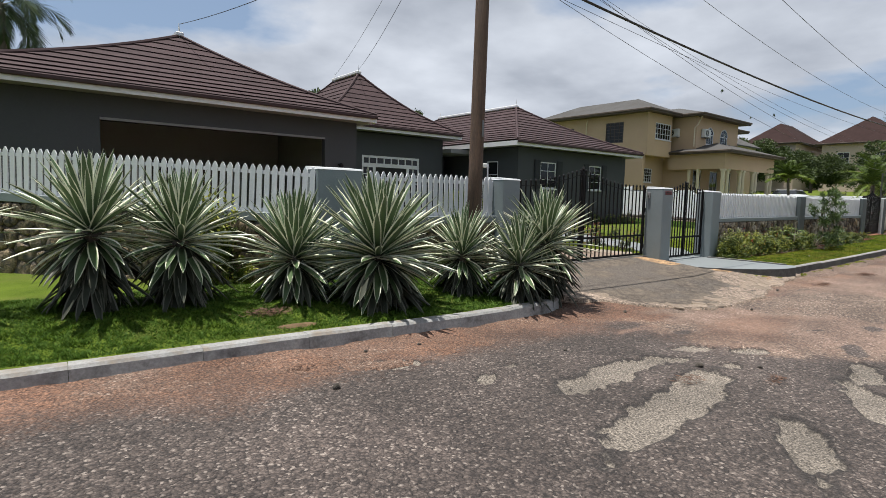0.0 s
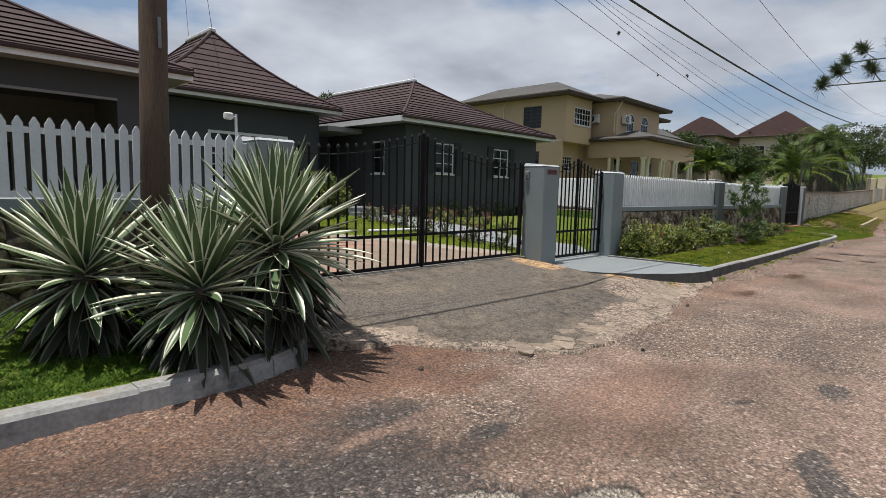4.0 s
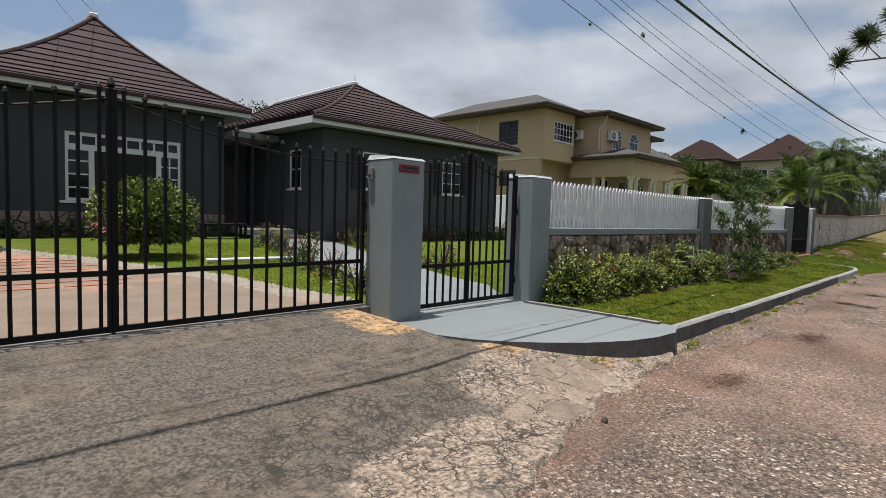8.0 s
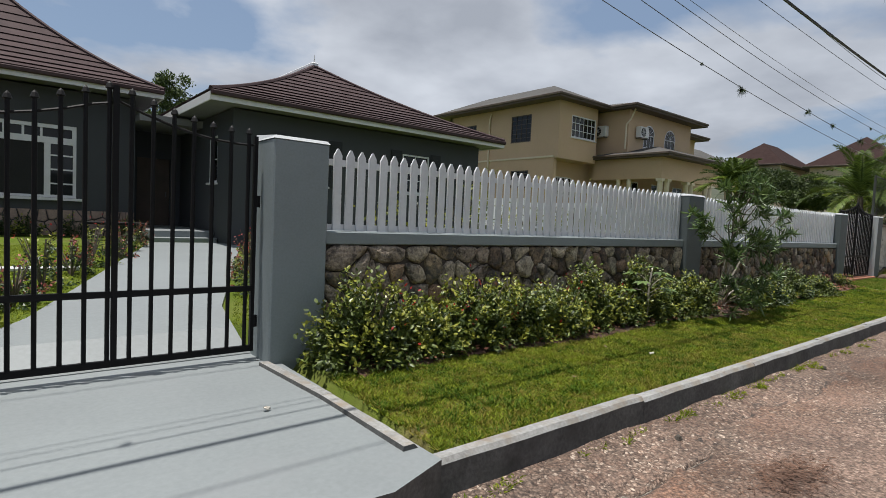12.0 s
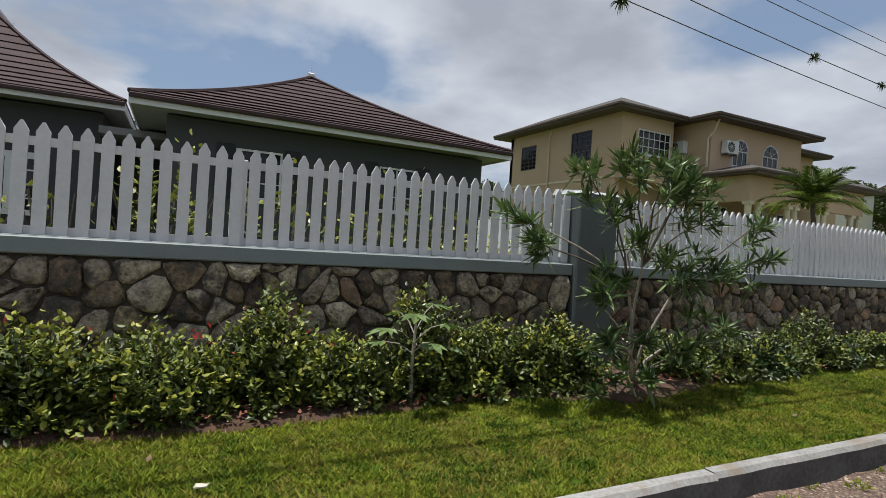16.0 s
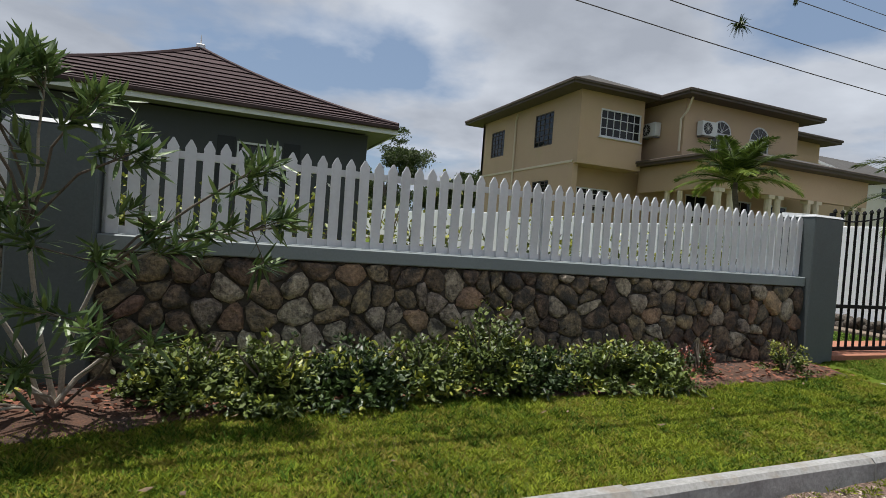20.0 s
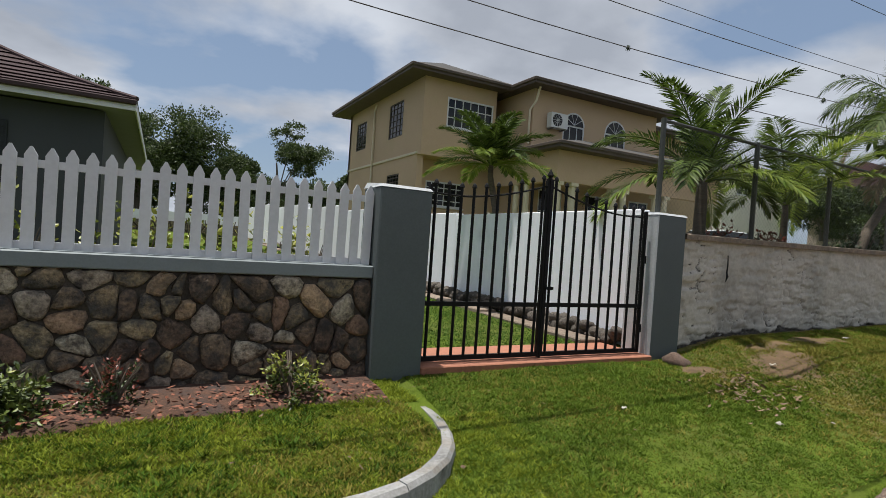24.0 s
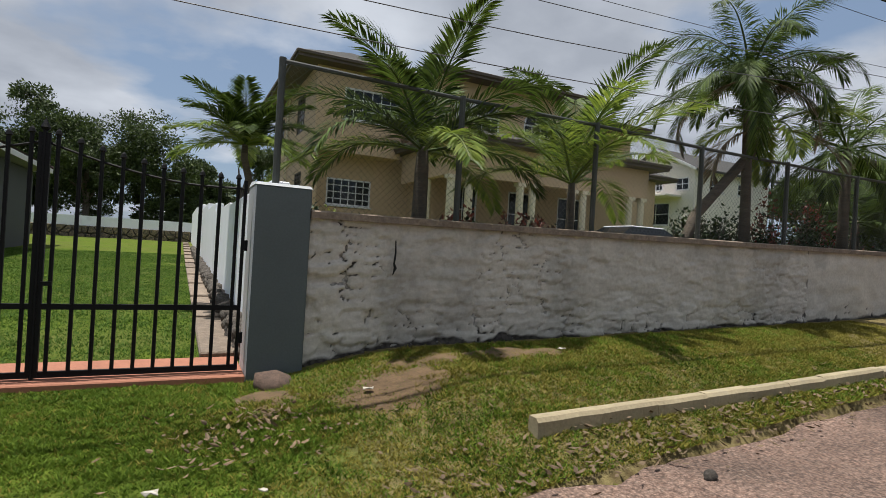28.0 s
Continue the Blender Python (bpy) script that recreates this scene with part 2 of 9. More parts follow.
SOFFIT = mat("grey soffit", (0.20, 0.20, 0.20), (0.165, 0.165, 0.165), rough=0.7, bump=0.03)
ROOF = mat("brown metal shingle", (0.068, 0.044, 0.045), (0.042, 0.028, 0.029), scale=2.2, fine=55, rough=0.75, spec=0.15, bump=0.35, dist=0.01, vary=0.1, c=(0.078, 0.053, 0.054), cscale=1.4, cpos=(0.52, 0.8))
CREAM = mat("cream wall paint", (0.53, 0.382, 0.248), (0.47, 0.338, 0.218), scale=0.5, fine=30, rough=0.85, bump=0.1, c=(0.44, 0.35, 0.2), cscale=0.6, cpos=(0.55, 0.9))
CREAM_TRIM = mat("pale cream trim", (0.66, 0.58, 0.42), (0.58, 0.51, 0.37), rough=0.7, bump=0.05)
PINK = mat("pale pink wall paint", (0.58, 0.46, 0.38), (0.5, 0.4, 0.33), scale=0.4, rough=0.85, bump=0.06)
OFFWHITE = mat("off-white wall paint", (0.74, 0.69, 0.63), (0.66, 0.61, 0.56), scale=0.5, rough=0.8, bump=0.05)
ROOF_GREY = mat("weathered grey shingle", (0.105, 0.103, 0.1), (0.065, 0.063, 0.061), scale=1.6, fine=30, rough=0.95, spec=0.12, bump=0.4, c=(0.06, 0.053, 0.047), cscale=0.8, cpos=(0.5, 0.8))
ROOF_RED = mat("red-brown shingle", (0.046, 0.029, 0.027), (0.03, 0.019, 0.018), scale=1.5, fine=20, rough=0.9, spec=0.05, bump=0.3)
EAVE_DARK = mat("brown eave board", (0.095, 0.07, 0.052), (0.062, 0.046, 0.036), rough=0.7, bump=0.1)
GLASS = glass_mat("dark window glass", (0.012, 0.014, 0.016))
DARK = mat("dark interior", (0.018, 0.018, 0.018), (0.012, 0.012, 0.012), rough=0.9, bump=0)
POLE_WOOD = mat("creosoted pole wood", (0.165, 0.098, 0.06), (0.05, 0.033, 0.026), scale=2.2, fine=26, rough=0.85, bump=0.7, dist=0.02, stretch=(7, 7, 0.45), c=(0.055, 0.043, 0.038), cscale=1.1, cpos=(0.45, 0.7))
CABLE = mat("black cable sheath", (0.02, 0.02, 0.022), (0.014, 0.014, 0.015), rough=0.5, bump=0)
WIRE_GREY = mat("weathered aluminium wire", (0.11, 0.11, 0.115), (0.08, 0.08, 0.085), rough=0.5, metal=0.5, bump=0)
GALV = mat("galvanised steel", (0.23, 0.235, 0.235), (0.16, 0.165, 0.165), scale=6, fine=50, rough=0.55, metal=0.6, bump=0.05)
GREEN_POST = mat("dull green fence paint", (0.07, 0.075, 0.065), (0.045, 0.05, 0.044), scale=5, fine=50, rough=0.6, metal=0.2, bump=0.05)
SOIL = mat("red mulch soil", (0.115, 0.056, 0.034), (0.04, 0.024, 0.017), scale=9, fine=70, rough=1.0, bump=0.8, dist=0.02, c=(0.05, 0.035, 0.03), cscale=4, cpos=(0.5, 0.7))
EARTH = mat("dry trodden earth", (0.16, 0.102, 0.052), (0.065, 0.042, 0.022), scale=5, fine=60, rough=1.0, bump=0.4, dist=0.01)
LAWN = mat("lawn turf", (0.115, 0.16, 0.018), (0.056, 0.088, 0.010), scale=2.2, fine=90, rough=0.95, spec=0.1, bump=0.9, dist=0.03, c=(0.115, 0.12, 0.035), cscale=0.8, cpos=(0.46, 0.75))
BARK = mat("grey-brown bark", (0.16, 0.13, 0.10), (0.085, 0.07, 0.055), scale=5, fine=50, rough=0.95, bump=0.6, dist=0.01, stretch=(3, 3, 1))
PALM_BARK = mat("ringed palm bark", (0.15, 0.12, 0.09), (0.07, 0.058, 0.045), scale=3, fine=22, rough=0.95, bump=0.7, dist=0.02, stretch=(0.6, 0.6, 5))
STEM_PALE = mat("pale bare stem", (0.42, 0.38, 0.32), (0.26, 0.23, 0.19), scale=9, fine=60, rough=0.85, bump=0.3)
TERRACOTTA = mat("red clay paver", (0.36, 0.15, 0.09), (0.25, 0.105, 0.065), scale=4, fine=40, rough=0.9, bump=0.3, vary=0.15)
SIGN_RED = mat("dark red sign", (0.20, 0.02, 0.03), (0.16, 0.015, 0.025), rough=0.4, bump=0)
SIGN_TEXT = mat("black sign lettering", (0.012, 0.01, 0.01), (0.01, 0.01, 0.01), rough=0.5, bump=0)
AC_WHITE = mat("off-white enamel", (0.66, 0.66, 0.63), (0.58, 0.58, 0.55), rough=0.45, bump=0.02, c=(0.45, 0.44, 0.4), cscale=3, cpos=(0.55, 0.9))
ROCK = mat("weathered rubble rock", (0.13, 0.11, 0.09), (0.04, 0.035, 0.03), scale=6, fine=40, rough=0.95, bump=0.8, dist=0.02, vary=0.25)
CAR_WHITE = mat("white car paint", (0.75, 0.76, 0.77), (0.72, 0.73, 0.74), rough=0.22, bump=0)
TYRE = mat("tyre rubber", (0.02, 0.02, 0.02), (0.014, 0.014, 0.014), rough=0.85, bump=0.1)
PAPER = mat("crumpled litter", (0.5, 0.46, 0.39), (0.4, 0.36, 0.3), rough=0.85, bump=0.1)
NEEDLE = mat("dry brown needle", (0.17, 0.09, 0.055), (0.075, 0.042, 0.03), rough=0.9, bump=0.1)
LITTER_RED = mat("red-brown mulch leaf", (0.30, 0.11, 0.062), (0.10, 0.045, 0.03), rough=0.9, bump=0.1)
PEBBLE = mat("pale pebble", (0.40, 0.345, 0.285), (0.25, 0.215, 0.175), rough=0.9, bump=0.1)
LITTER = mat("fallen brown leaf", (0.2, 0.135, 0.075), (0.08, 0.055, 0.033), rough=0.85, bump=0.1, vary=0.3)

AGAVE_GREEN = leaf_mat("agave leaf green", (0.095, 0.15, 0.062), (0.038, 0.068, 0.03), rough=0.38, through=0.05)
# withered lower leaves and margins, darkened in colour for shade under the rosette
AGAVE_RIM = leaf_mat("shade-dulled agave leaf margin", (0.16, 0.16, 0.12), (0.06, 0.06, 0.045), rough=0.6, through=0.0)
AGAVE_OLD = leaf_mat("withered shade-dark agave leaf", (0.035, 0.042, 0.024), (0.012, 0.015, 0.009), rough=0.8, through=0.0)
AGAVE_CREAM = leaf_mat("agave leaf cream margin", (0.72, 0.72, 0.57), (0.6, 0.61, 0.46), rough=0.42, through=0.06)
HEDGE_LEAF = leaf_mat("glossy hedge leaf", (0.125, 0.165, 0.028), (0.017, 0.034, 0.008), rough=0.5, through=0.12)
HEDGE_TIP = leaf_mat("yellow-green hedge tip", (0.31, 0.31, 0.045), (0.12, 0.165, 0.022), rough=0.4, through=0.18)
DARK_LEAF = leaf_mat("dark green leaf", (0.045, 0.08, 0.015), (0.012, 0.026, 0.006), rough=0.45, through=0.1)
TREE_LEAF = leaf_mat("tree leaf", (0.085, 0.12, 0.03), (0.02, 0.036, 0.01), rough=0.6, through=0.2)
PALM_LEAF = leaf_mat("palm leaflet", (0.115, 0.17, 0.03), (0.018, 0.036, 0.008), rough=0.55, through=0.25, spec=0.22)
PALM_YELLOW = leaf_mat("yellowing palm leaflet", (0.26, 0.32, 0.05), (0.10, 0.17, 0.025), rough=0.45, through=0.45)
PALM_DRY = leaf_mat("dry palm leaflet", (0.30, 0.22, 0.12), (0.16, 0.11, 0.06), rough=0.7, through=0.2)
OLEANDER = leaf_mat("oleander leaf", (0.14, 0.21, 0.06), (0.03, 0.065, 0.018), rough=0.4, through=0.2)
PINE = leaf_mat("pine needle", (0.07, 0.10, 0.03), (0.025, 0.042, 0.014), rough=0.6, through=0.25)
GRASS_DARK = leaf_mat("dark grass blade", (0.09, 0.16, 0.014), (0.03, 0.058, 0.006), rough=0.7, through=0.2, scale=1.2, spec=0.12)
GRASS_MID = leaf_mat("green verge blade", (0.175, 0.25, 0.03), (0.06, 0.11, 0.012), rough=0.7, through=0.3, scale=1.2, spec=0.12)
GRASS_GARDEN = leaf_mat("watered lawn blade", (0.105, 0.185, 0.03), (0.04, 0.085, 0.012), rough=0.6, through=0.3, spec=0.12)
GRASS = leaf_mat("grass blade", (0.275, 0.32, 0.032), (0.095, 0.14, 0.014), rough=0.7, through=0.3, scale=1.2, spec=0.12)
GRASS_DRY = leaf_mat("olive grass blade", (0.28, 0.24, 0.05), (0.115, 0.12, 0.02), rough=0.7, through=0.3, scale=1.0, spec=0.12)
FLOWER_RED = leaf_mat("red flower", (0.55, 0.05, 0.04), (0.35, 0.03, 0.03), rough=0.5)
FLOWER_PINK = leaf_mat("pink flower", (0.62, 0.22, 0.2), (0.5, 0.12, 0.14), rough=0.5)
FLOWER_WHITE = leaf_mat("white flower", (0.75, 0.74, 0.68), (0.6, 0.6, 0.5), rough=0.5)
CROTON = leaf_mat("red-brown croton leaf", (0.30, 0.07, 0.05), (0.10, 0.06, 0.03), rough=0.4)

# ---- mesh helpers ----


def org(ob):
    """The world place of a thing that stands unrotated."""
    p = Vector((0, 0, 0))
    while ob is not None:
        p += ob.location
        ob = ob.parent
    return p


def thing(name, at, label, category, group="", kind=""):
    ob = new(name)
    ob.location = at
    ob.empty_display_size = 0.1
    return tagged(ob, label, category, group, kind)


def part(name, bm, material, parent=None, label="", smooth=False, local=False):
    """Link a bmesh, drawn in world places (or in the thing's own, with local), as one mesh under its parent."""
    if parent is not None and not local:
        bmesh.ops.translate(bm, verts=bm.verts, vec=-org(parent))
    me = bpy.data.meshes.new(name)
    bm.normal_update()
    bm.to_mesh(me)
    bm.free()
    for m in material if isinstance(material, (list, tuple)) else (material,):
        me.materials.append(m)
    if smooth:
        me.shade_smooth()
    ob = new(name, me)
    ob.parent = parent
    if label:
        ob["label"] = label
    return ob


def raw(name, verts, faces, material, parent=None, label="", smooth=False, mats=None):
    """Link plain vertex and face arrays, in world places, as one mesh."""
    me = bpy.data.meshes.new(name)
    verts = np.asarray(verts, dtype=float)
    if parent is not None:
        verts = verts - np.array(org(parent))
    me.from_pydata(verts.tolist(), [], faces if isinstance(faces, list) else faces.tolist())
    for m in material if isinstance(material, (list, tuple)) else (material,):
        me.materials.append(m)
    if mats is not None:
        me.polygons.foreach_set("material_index", np.asarray(mats, dtype=np.int32))
    if smooth:
        me.shade_smooth()
    me.update()
    ob = new(name, me)
    ob.parent = parent
    if label:
        ob["label"] = label
    return ob


def box(bm, x0, y0, z0, x1, y1, z1, bevel=0.0):
    g = bmesh.ops.create_cube(bm, size=1)
    vs = g["verts"]
    bmesh.ops.scale(bm, vec=(x1 - x0, y1 - y0, z1 - z0), verts=vs)
    bmesh.ops.translate(bm, vec=((x0 + x1) / 2, (y0 + y1) / 2, (z0 + z1) / 2), verts=vs)
    if bevel:
        es = list({e for v in vs for e in v.link_edges})
        bmesh.ops.bevel(bm, geom=es, offset=bevel, segments=1, affect="EDGES")
    return bm


def boxed(*args, bevel=0.0):
    return box(bmesh.new(), *args, bevel=bevel)


def tube(bm, pts, radii, n=8, cap=True):
    """A round rod through points, with a radius at each."""
    pts = [Vector(p) for p in pts]
    if not isinstance(radii, (list, tuple)):
        radii = [radii] * len(pts)
    rings = []
    ref = Vector((0.31, 0.17, 0.93)).normalized()
    for i, p in enumerate(pts):
        d = (pts[min(i + 1, len(pts) - 1)] - pts[max(i - 1, 0)]).normalized()
        u = d.cross(ref)
        if u.length < 0.1:
            u = d.cross(Vector((1, 0, 0)))
        u.normalize()
        v = d.cross(u)
        rings.append([bm.verts.new(p + radii[i] * (math.cos(2 * math.pi * k / n) * u + math.sin(2 * math.pi * k / n) * v)) for k in range(n)])
    for a, b in zip(rings, rings[1:]):
        for k in range(n):
            bm.faces.new((a[k], a[(k + 1) % n], b[(k + 1) % n], b[k]))
    if cap:
        bm.faces.new(rings[0][::-1])
        bm.faces.new(rings[-1])
    return bm


def prism(bm, poly, z0, z1):
    """An upright block over a flat outline of (x, y)."""
    lo = [bm.verts.new((x, y, z0)) for x, y in poly]
    hi = [bm.verts.new((x, y, z1)) for x, y in poly]
    bm.faces.new(lo[::-1])
    bm.faces.new(hi)
    n = len(poly)
    for k in range(n):
        bm.faces.new((lo[k], lo[(k + 1) % n], hi[(k + 1) % n], hi[k]))
    return bm


def loft(bm, rows, closed=False):
    """Faces between rows of points of equal count."""
    vs = [[bm.verts.new(p) for p in r] for r in rows]
    for a, b in zip(vs, vs[1:]):
        m = len(a)
        for k in range(m if closed else m - 1):
            bm.faces.new((a[k], a[(k + 1) % m], b[(k + 1) % m], b[k]))
    return bm


def pierced(bm, u0, u1, z0, z1, w0, w1, holes, axis="x"):
    """A wall along an axis from u0 to u1, between w0 and w1 across, with openings (u0, u1, z0, z1) through it, in one piece."""
    us = sorted({u0, u1, *[h[0] for h in holes], *[h[1] for h in holes]})
    zs = sorted({z0, z1, *[h[2] for h in holes], *[h[3] for h in holes]})

    def solid(i, j):
        if not (0 <= i < len(us) - 1 and 0 <= j < len(zs) - 1):
            return False
        mu, mz = (us[i] + us[i + 1]) / 2, (zs[j] + zs[j + 1]) / 2
        return not any(h[0] < mu < h[1] and h[2] < mz < h[3] for h in holes)
    made = {}

    def vert(i, j, k):
        if (i, j, k) not in made:
            w = (w0, w1)[k]
            made[i, j, k] = bm.verts.new((us[i], w, zs[j]) if axis == "x" else (w, us[i], zs[j]))
        return made[i, j, k]
    for i in range(len(us) - 1):
        for j in range(len(zs) - 1):
            if not solid(i, j):
                continue
            for k in (0, 1):
                bm.faces.new([vert(*c, k) for c in ((i, j), (i + 1, j), (i + 1, j + 1), (i, j + 1))])
            for di, dj, a, b in ((-1, 0, (i, j), (i, j + 1)), (1, 0, (i + 1, j), (i + 1, j + 1)), (0, -1, (i, j), (i + 1, j)), (0, 1, (i, j + 1), (i + 1, j + 1))):
                if not solid(i + di, j + dj):
                    bm.faces.new([vert(*a, 0), vert(*b, 0), vert(*b, 1), vert(*a, 1)])
    bmesh.ops.recalc_face_normals(bm, faces=bm.faces)
    return bm


def cells(points, x0, x1, y0, y1, gap):
    """The flat cells nearest to each point, shrunk by a joint."""
    pts = [Vector((p[0], p[1])) for p in points]
    made = []
    for i, p in enumerate(pts):
        poly = [Vector((x0, y0)), Vector((x1, y0)), Vector((x1, y1)), Vector((x0, y1))]
        near = sorted((q for j, q in enumerate(pts) if j != i), key=lambda q: (q - p).length_squared)[:14]
        for q in near:
            d = q - p
            mid = (p + q) / 2 - d.normalized() * gap * 0.5
            out_poly = []
            for k, a in enumerate(poly):
                b = poly[(k + 1) % len(poly)]
                da, db = (a - mid).dot(d), (b - mid).dot(d)
                if da <= 0:
                    out_poly.append(a)
                if da * db < 0:
                    out_poly.append(a + (b - a) * (da / (da - db)))
            poly = out_poly
            if len(poly) < 3:
                break
        clean = []
        for a in poly:
            if not clean or (a - clean[-1]).length > 0.012:
                clean.append(a)
        if len(clean) > 2 and (clean[0] - clean[-1]).length < 0.012:
            clean.pop()
        if len(clean) >= 3:
            made.append((p, clean))
    return made


def jitter_points(x0, x1, y0, y1, step, rnd, amount=0.36):
    pts = []
    rows = max(1, round((y1 - y0) / step))
    for r in range(rows):
        cols = max(1, round((x1 - x0) / step))
        for c in range(cols):
            pts.append((x0 + (c + 0.5 + 0.5 * (r % 2) - 0.25 + rnd.uniform(-amount, amount)) * (x1 - x0) / cols,
                        y0 + (r + 0.5 + rnd.uniform(-amount, amount)) * (y1 - y0) / rows))
    return pts


def smooth(a, b, v):
    t = min(1.0, max(0.0, (v - a) / (b - a)))
    return t * t * (3 - 2 * t)


def nstep(a, b, v):
    t = np.clip((v - a) / (b - a), 0, 1)
    return t * t * (3 - 2 * t)

# ---- ground, road, kerbs ----
ROAD_X = [-80, 0, 4, 8, 12, 17.6, 22, 27, 33, 40, 60, 100, 160, 400]
ROAD_Z = [0.9, 0.30, 0.19, 0.07, 0.0, 0.04, 0.07, 0.14, 0.26, 0.42, 1.1, 3.6, 7.0, 12]
EDGE_X = [-80, -3, 0, 2, 4, 6.0, 6.6, 8, 12, 13, 14.4, 20, 27, 28, 29.5, 33, 38, 60, 400]
EDGE_Y = [9, 4.97, 4.73, 4.62, 4.60, 4.70, 5.6, 5.6, 5.6, 5.5, 4.57, 4.5, 4.48, 4.2, 3.9, 4.25, 4.6, 5.2, 8]


def road_z(x):
    return np.interp(x, ROAD_X, ROAD_Z)


def road_edge(x):
    return np.interp(x, EDGE_X, EDGE_Y)


def vnoise(x, y, seed=0):
    """Smooth value noise, 0 to 1, on arrays."""
    x, y = np.asarray(x, float), np.asarray(y, float)
    xi, yi = np.floor(x).astype(np.int64), np.floor(y).astype(np.int64)
    fx, fy = x - xi, y - yi
    fx, fy = fx * fx * (3 - 2 * fx), fy * fy * (3 - 2 * fy)

    def h(a, b):
        n = (a * 374761393 + b * 668265263 + seed * 144269) & 0x7FFFFFFF
        n = ((n ^ (n >> 13)) * 1274126177) & 0x7FFFFFFF
        return ((n ^ (n >> 16)) & 0xFFFF) / 65535.0
    return (h(xi, yi) * (1 - fx) + h(xi + 1, yi) * fx) * (1 - fy) + (h(xi, yi + 1) * (1 - fx) + h(xi + 1, yi + 1) * fx) * fy


def fbm(x, y, seed=0, octaves=4):
    v, a, s = 0.0, 0.5, 0.0
    for o in range(octaves):
        v = v + a * vnoise(np.asarray(x) * 2 ** o, np.asarray(y) * 2 ** o, seed + o * 17)
        s += a
        a *= 0.55
    return v / s


def ground_z(x, y):
    """Height of the ground."""
    x, y = np.asarray(x, float), np.asarray(y, float)
    r, e = road_z(x), road_edge(x)
    verge_w = np.interp(x, [-60, 0, 2, 4, 6.4], [1.07, 0.413, 0.406, 0.347, 0.295]) + np.interp(x, [0, 3, 6], [0.2, 0.18, 0.105]) * nstep(4.75, 6.0, y)
    drive = r - 0.14 + (0.36 - r) * nstep(4.9, 7.3, y)
    verge_e = 0.2 + 0.012 * (x - 14) * 0.3 + 0.06 * nstep(4.6, 6.5, y)
    east = r - 0.01 + (0.40 - r * 0.2) * nstep(e, 6.4, y) * (0.5 + 0.5 * nstep(30.0, 32.8, x)) + 0.012 * np.maximum(x - 32, 0) * nstep(4.5, 6.5, y) + 0.13 * nstep(31.8, 33.0, x) * nstep(4.1, 4.75, y) * nstep(6.4, 5.2, y) - 0.1 * np.exp(-((x - 31.2) / 0.6) ** 2) * nstep(5.5, 6.3, y)
    bend = (x > 26.4) & (y < np.interp(x, [26.4, 27.3, 27.72, 27.96, 28.0], [4.55, 4.67, 5.0, 5.55, 6.2]) + 0.06)
    verge_e = np.where(bend, east, verge_e)
    front = np.where(x < 6.4, verge_w, np.where(x < 14.4, drive, np.where(x < 28.03, verge_e, east)))
    yard = 0.40 + 0.014 * np.clip(y - 7.5, 0, 45) + 0.2 * nstep(20, 42, y)
    hill = 1.25 + 0.012 * np.clip(y - 7, 0, 60) + 0.02 * np.clip(x - 45, 0, 150) + 0.03 * np.clip(x - 60, 0, 200) * nstep(6, 20, y)
    inner = yard + (hill - yard) * nstep(31.25, 31.75, x)
    z = front + (inner - front) * nstep(6.62, 7.25, y)
    z = np.where((x > 12.2) & (x < 14.45) & (y > 6.5) & (y < 7.35), z - 0.18, z)
    z = np.where(y < e + np.where((x < 6.4) | ((x > 14.4) & (x < 26.4)), 0.10, 0.02), r - 0.07, z)
    return z


def axis(parts):
    out_list = [parts[0][0]]
    for a, b, step in parts:
        n = max(1, round((b - a) / step))
        out_list += [a + (b - a) * (k + 1) / n for k in range(n)]
    return np.array(out_list)


def sheet(name, X, Y, Z, material, parent=None, label="", attributes=None):
    nx, ny = X.shape
    verts = np.stack([X, Y, Z], -1).reshape(-1, 3)
    i, j = np.meshgrid(np.arange(nx - 1), np.arange(ny - 1), indexing="ij")
    a = (i * ny + j).ravel()
    faces = np.stack([a, a + ny, a + ny + 1, a + 1], -1)
    ob = raw(name, verts, faces, material, parent, label, smooth=True)
    for key, values in (attributes or {}).items():
        at = ob.data.attributes.new(key, "FLOAT", "POINT")
        at.data.foreach_set("value", np.ascontiguousarray(values, dtype=np.float32).ravel())
    return ob


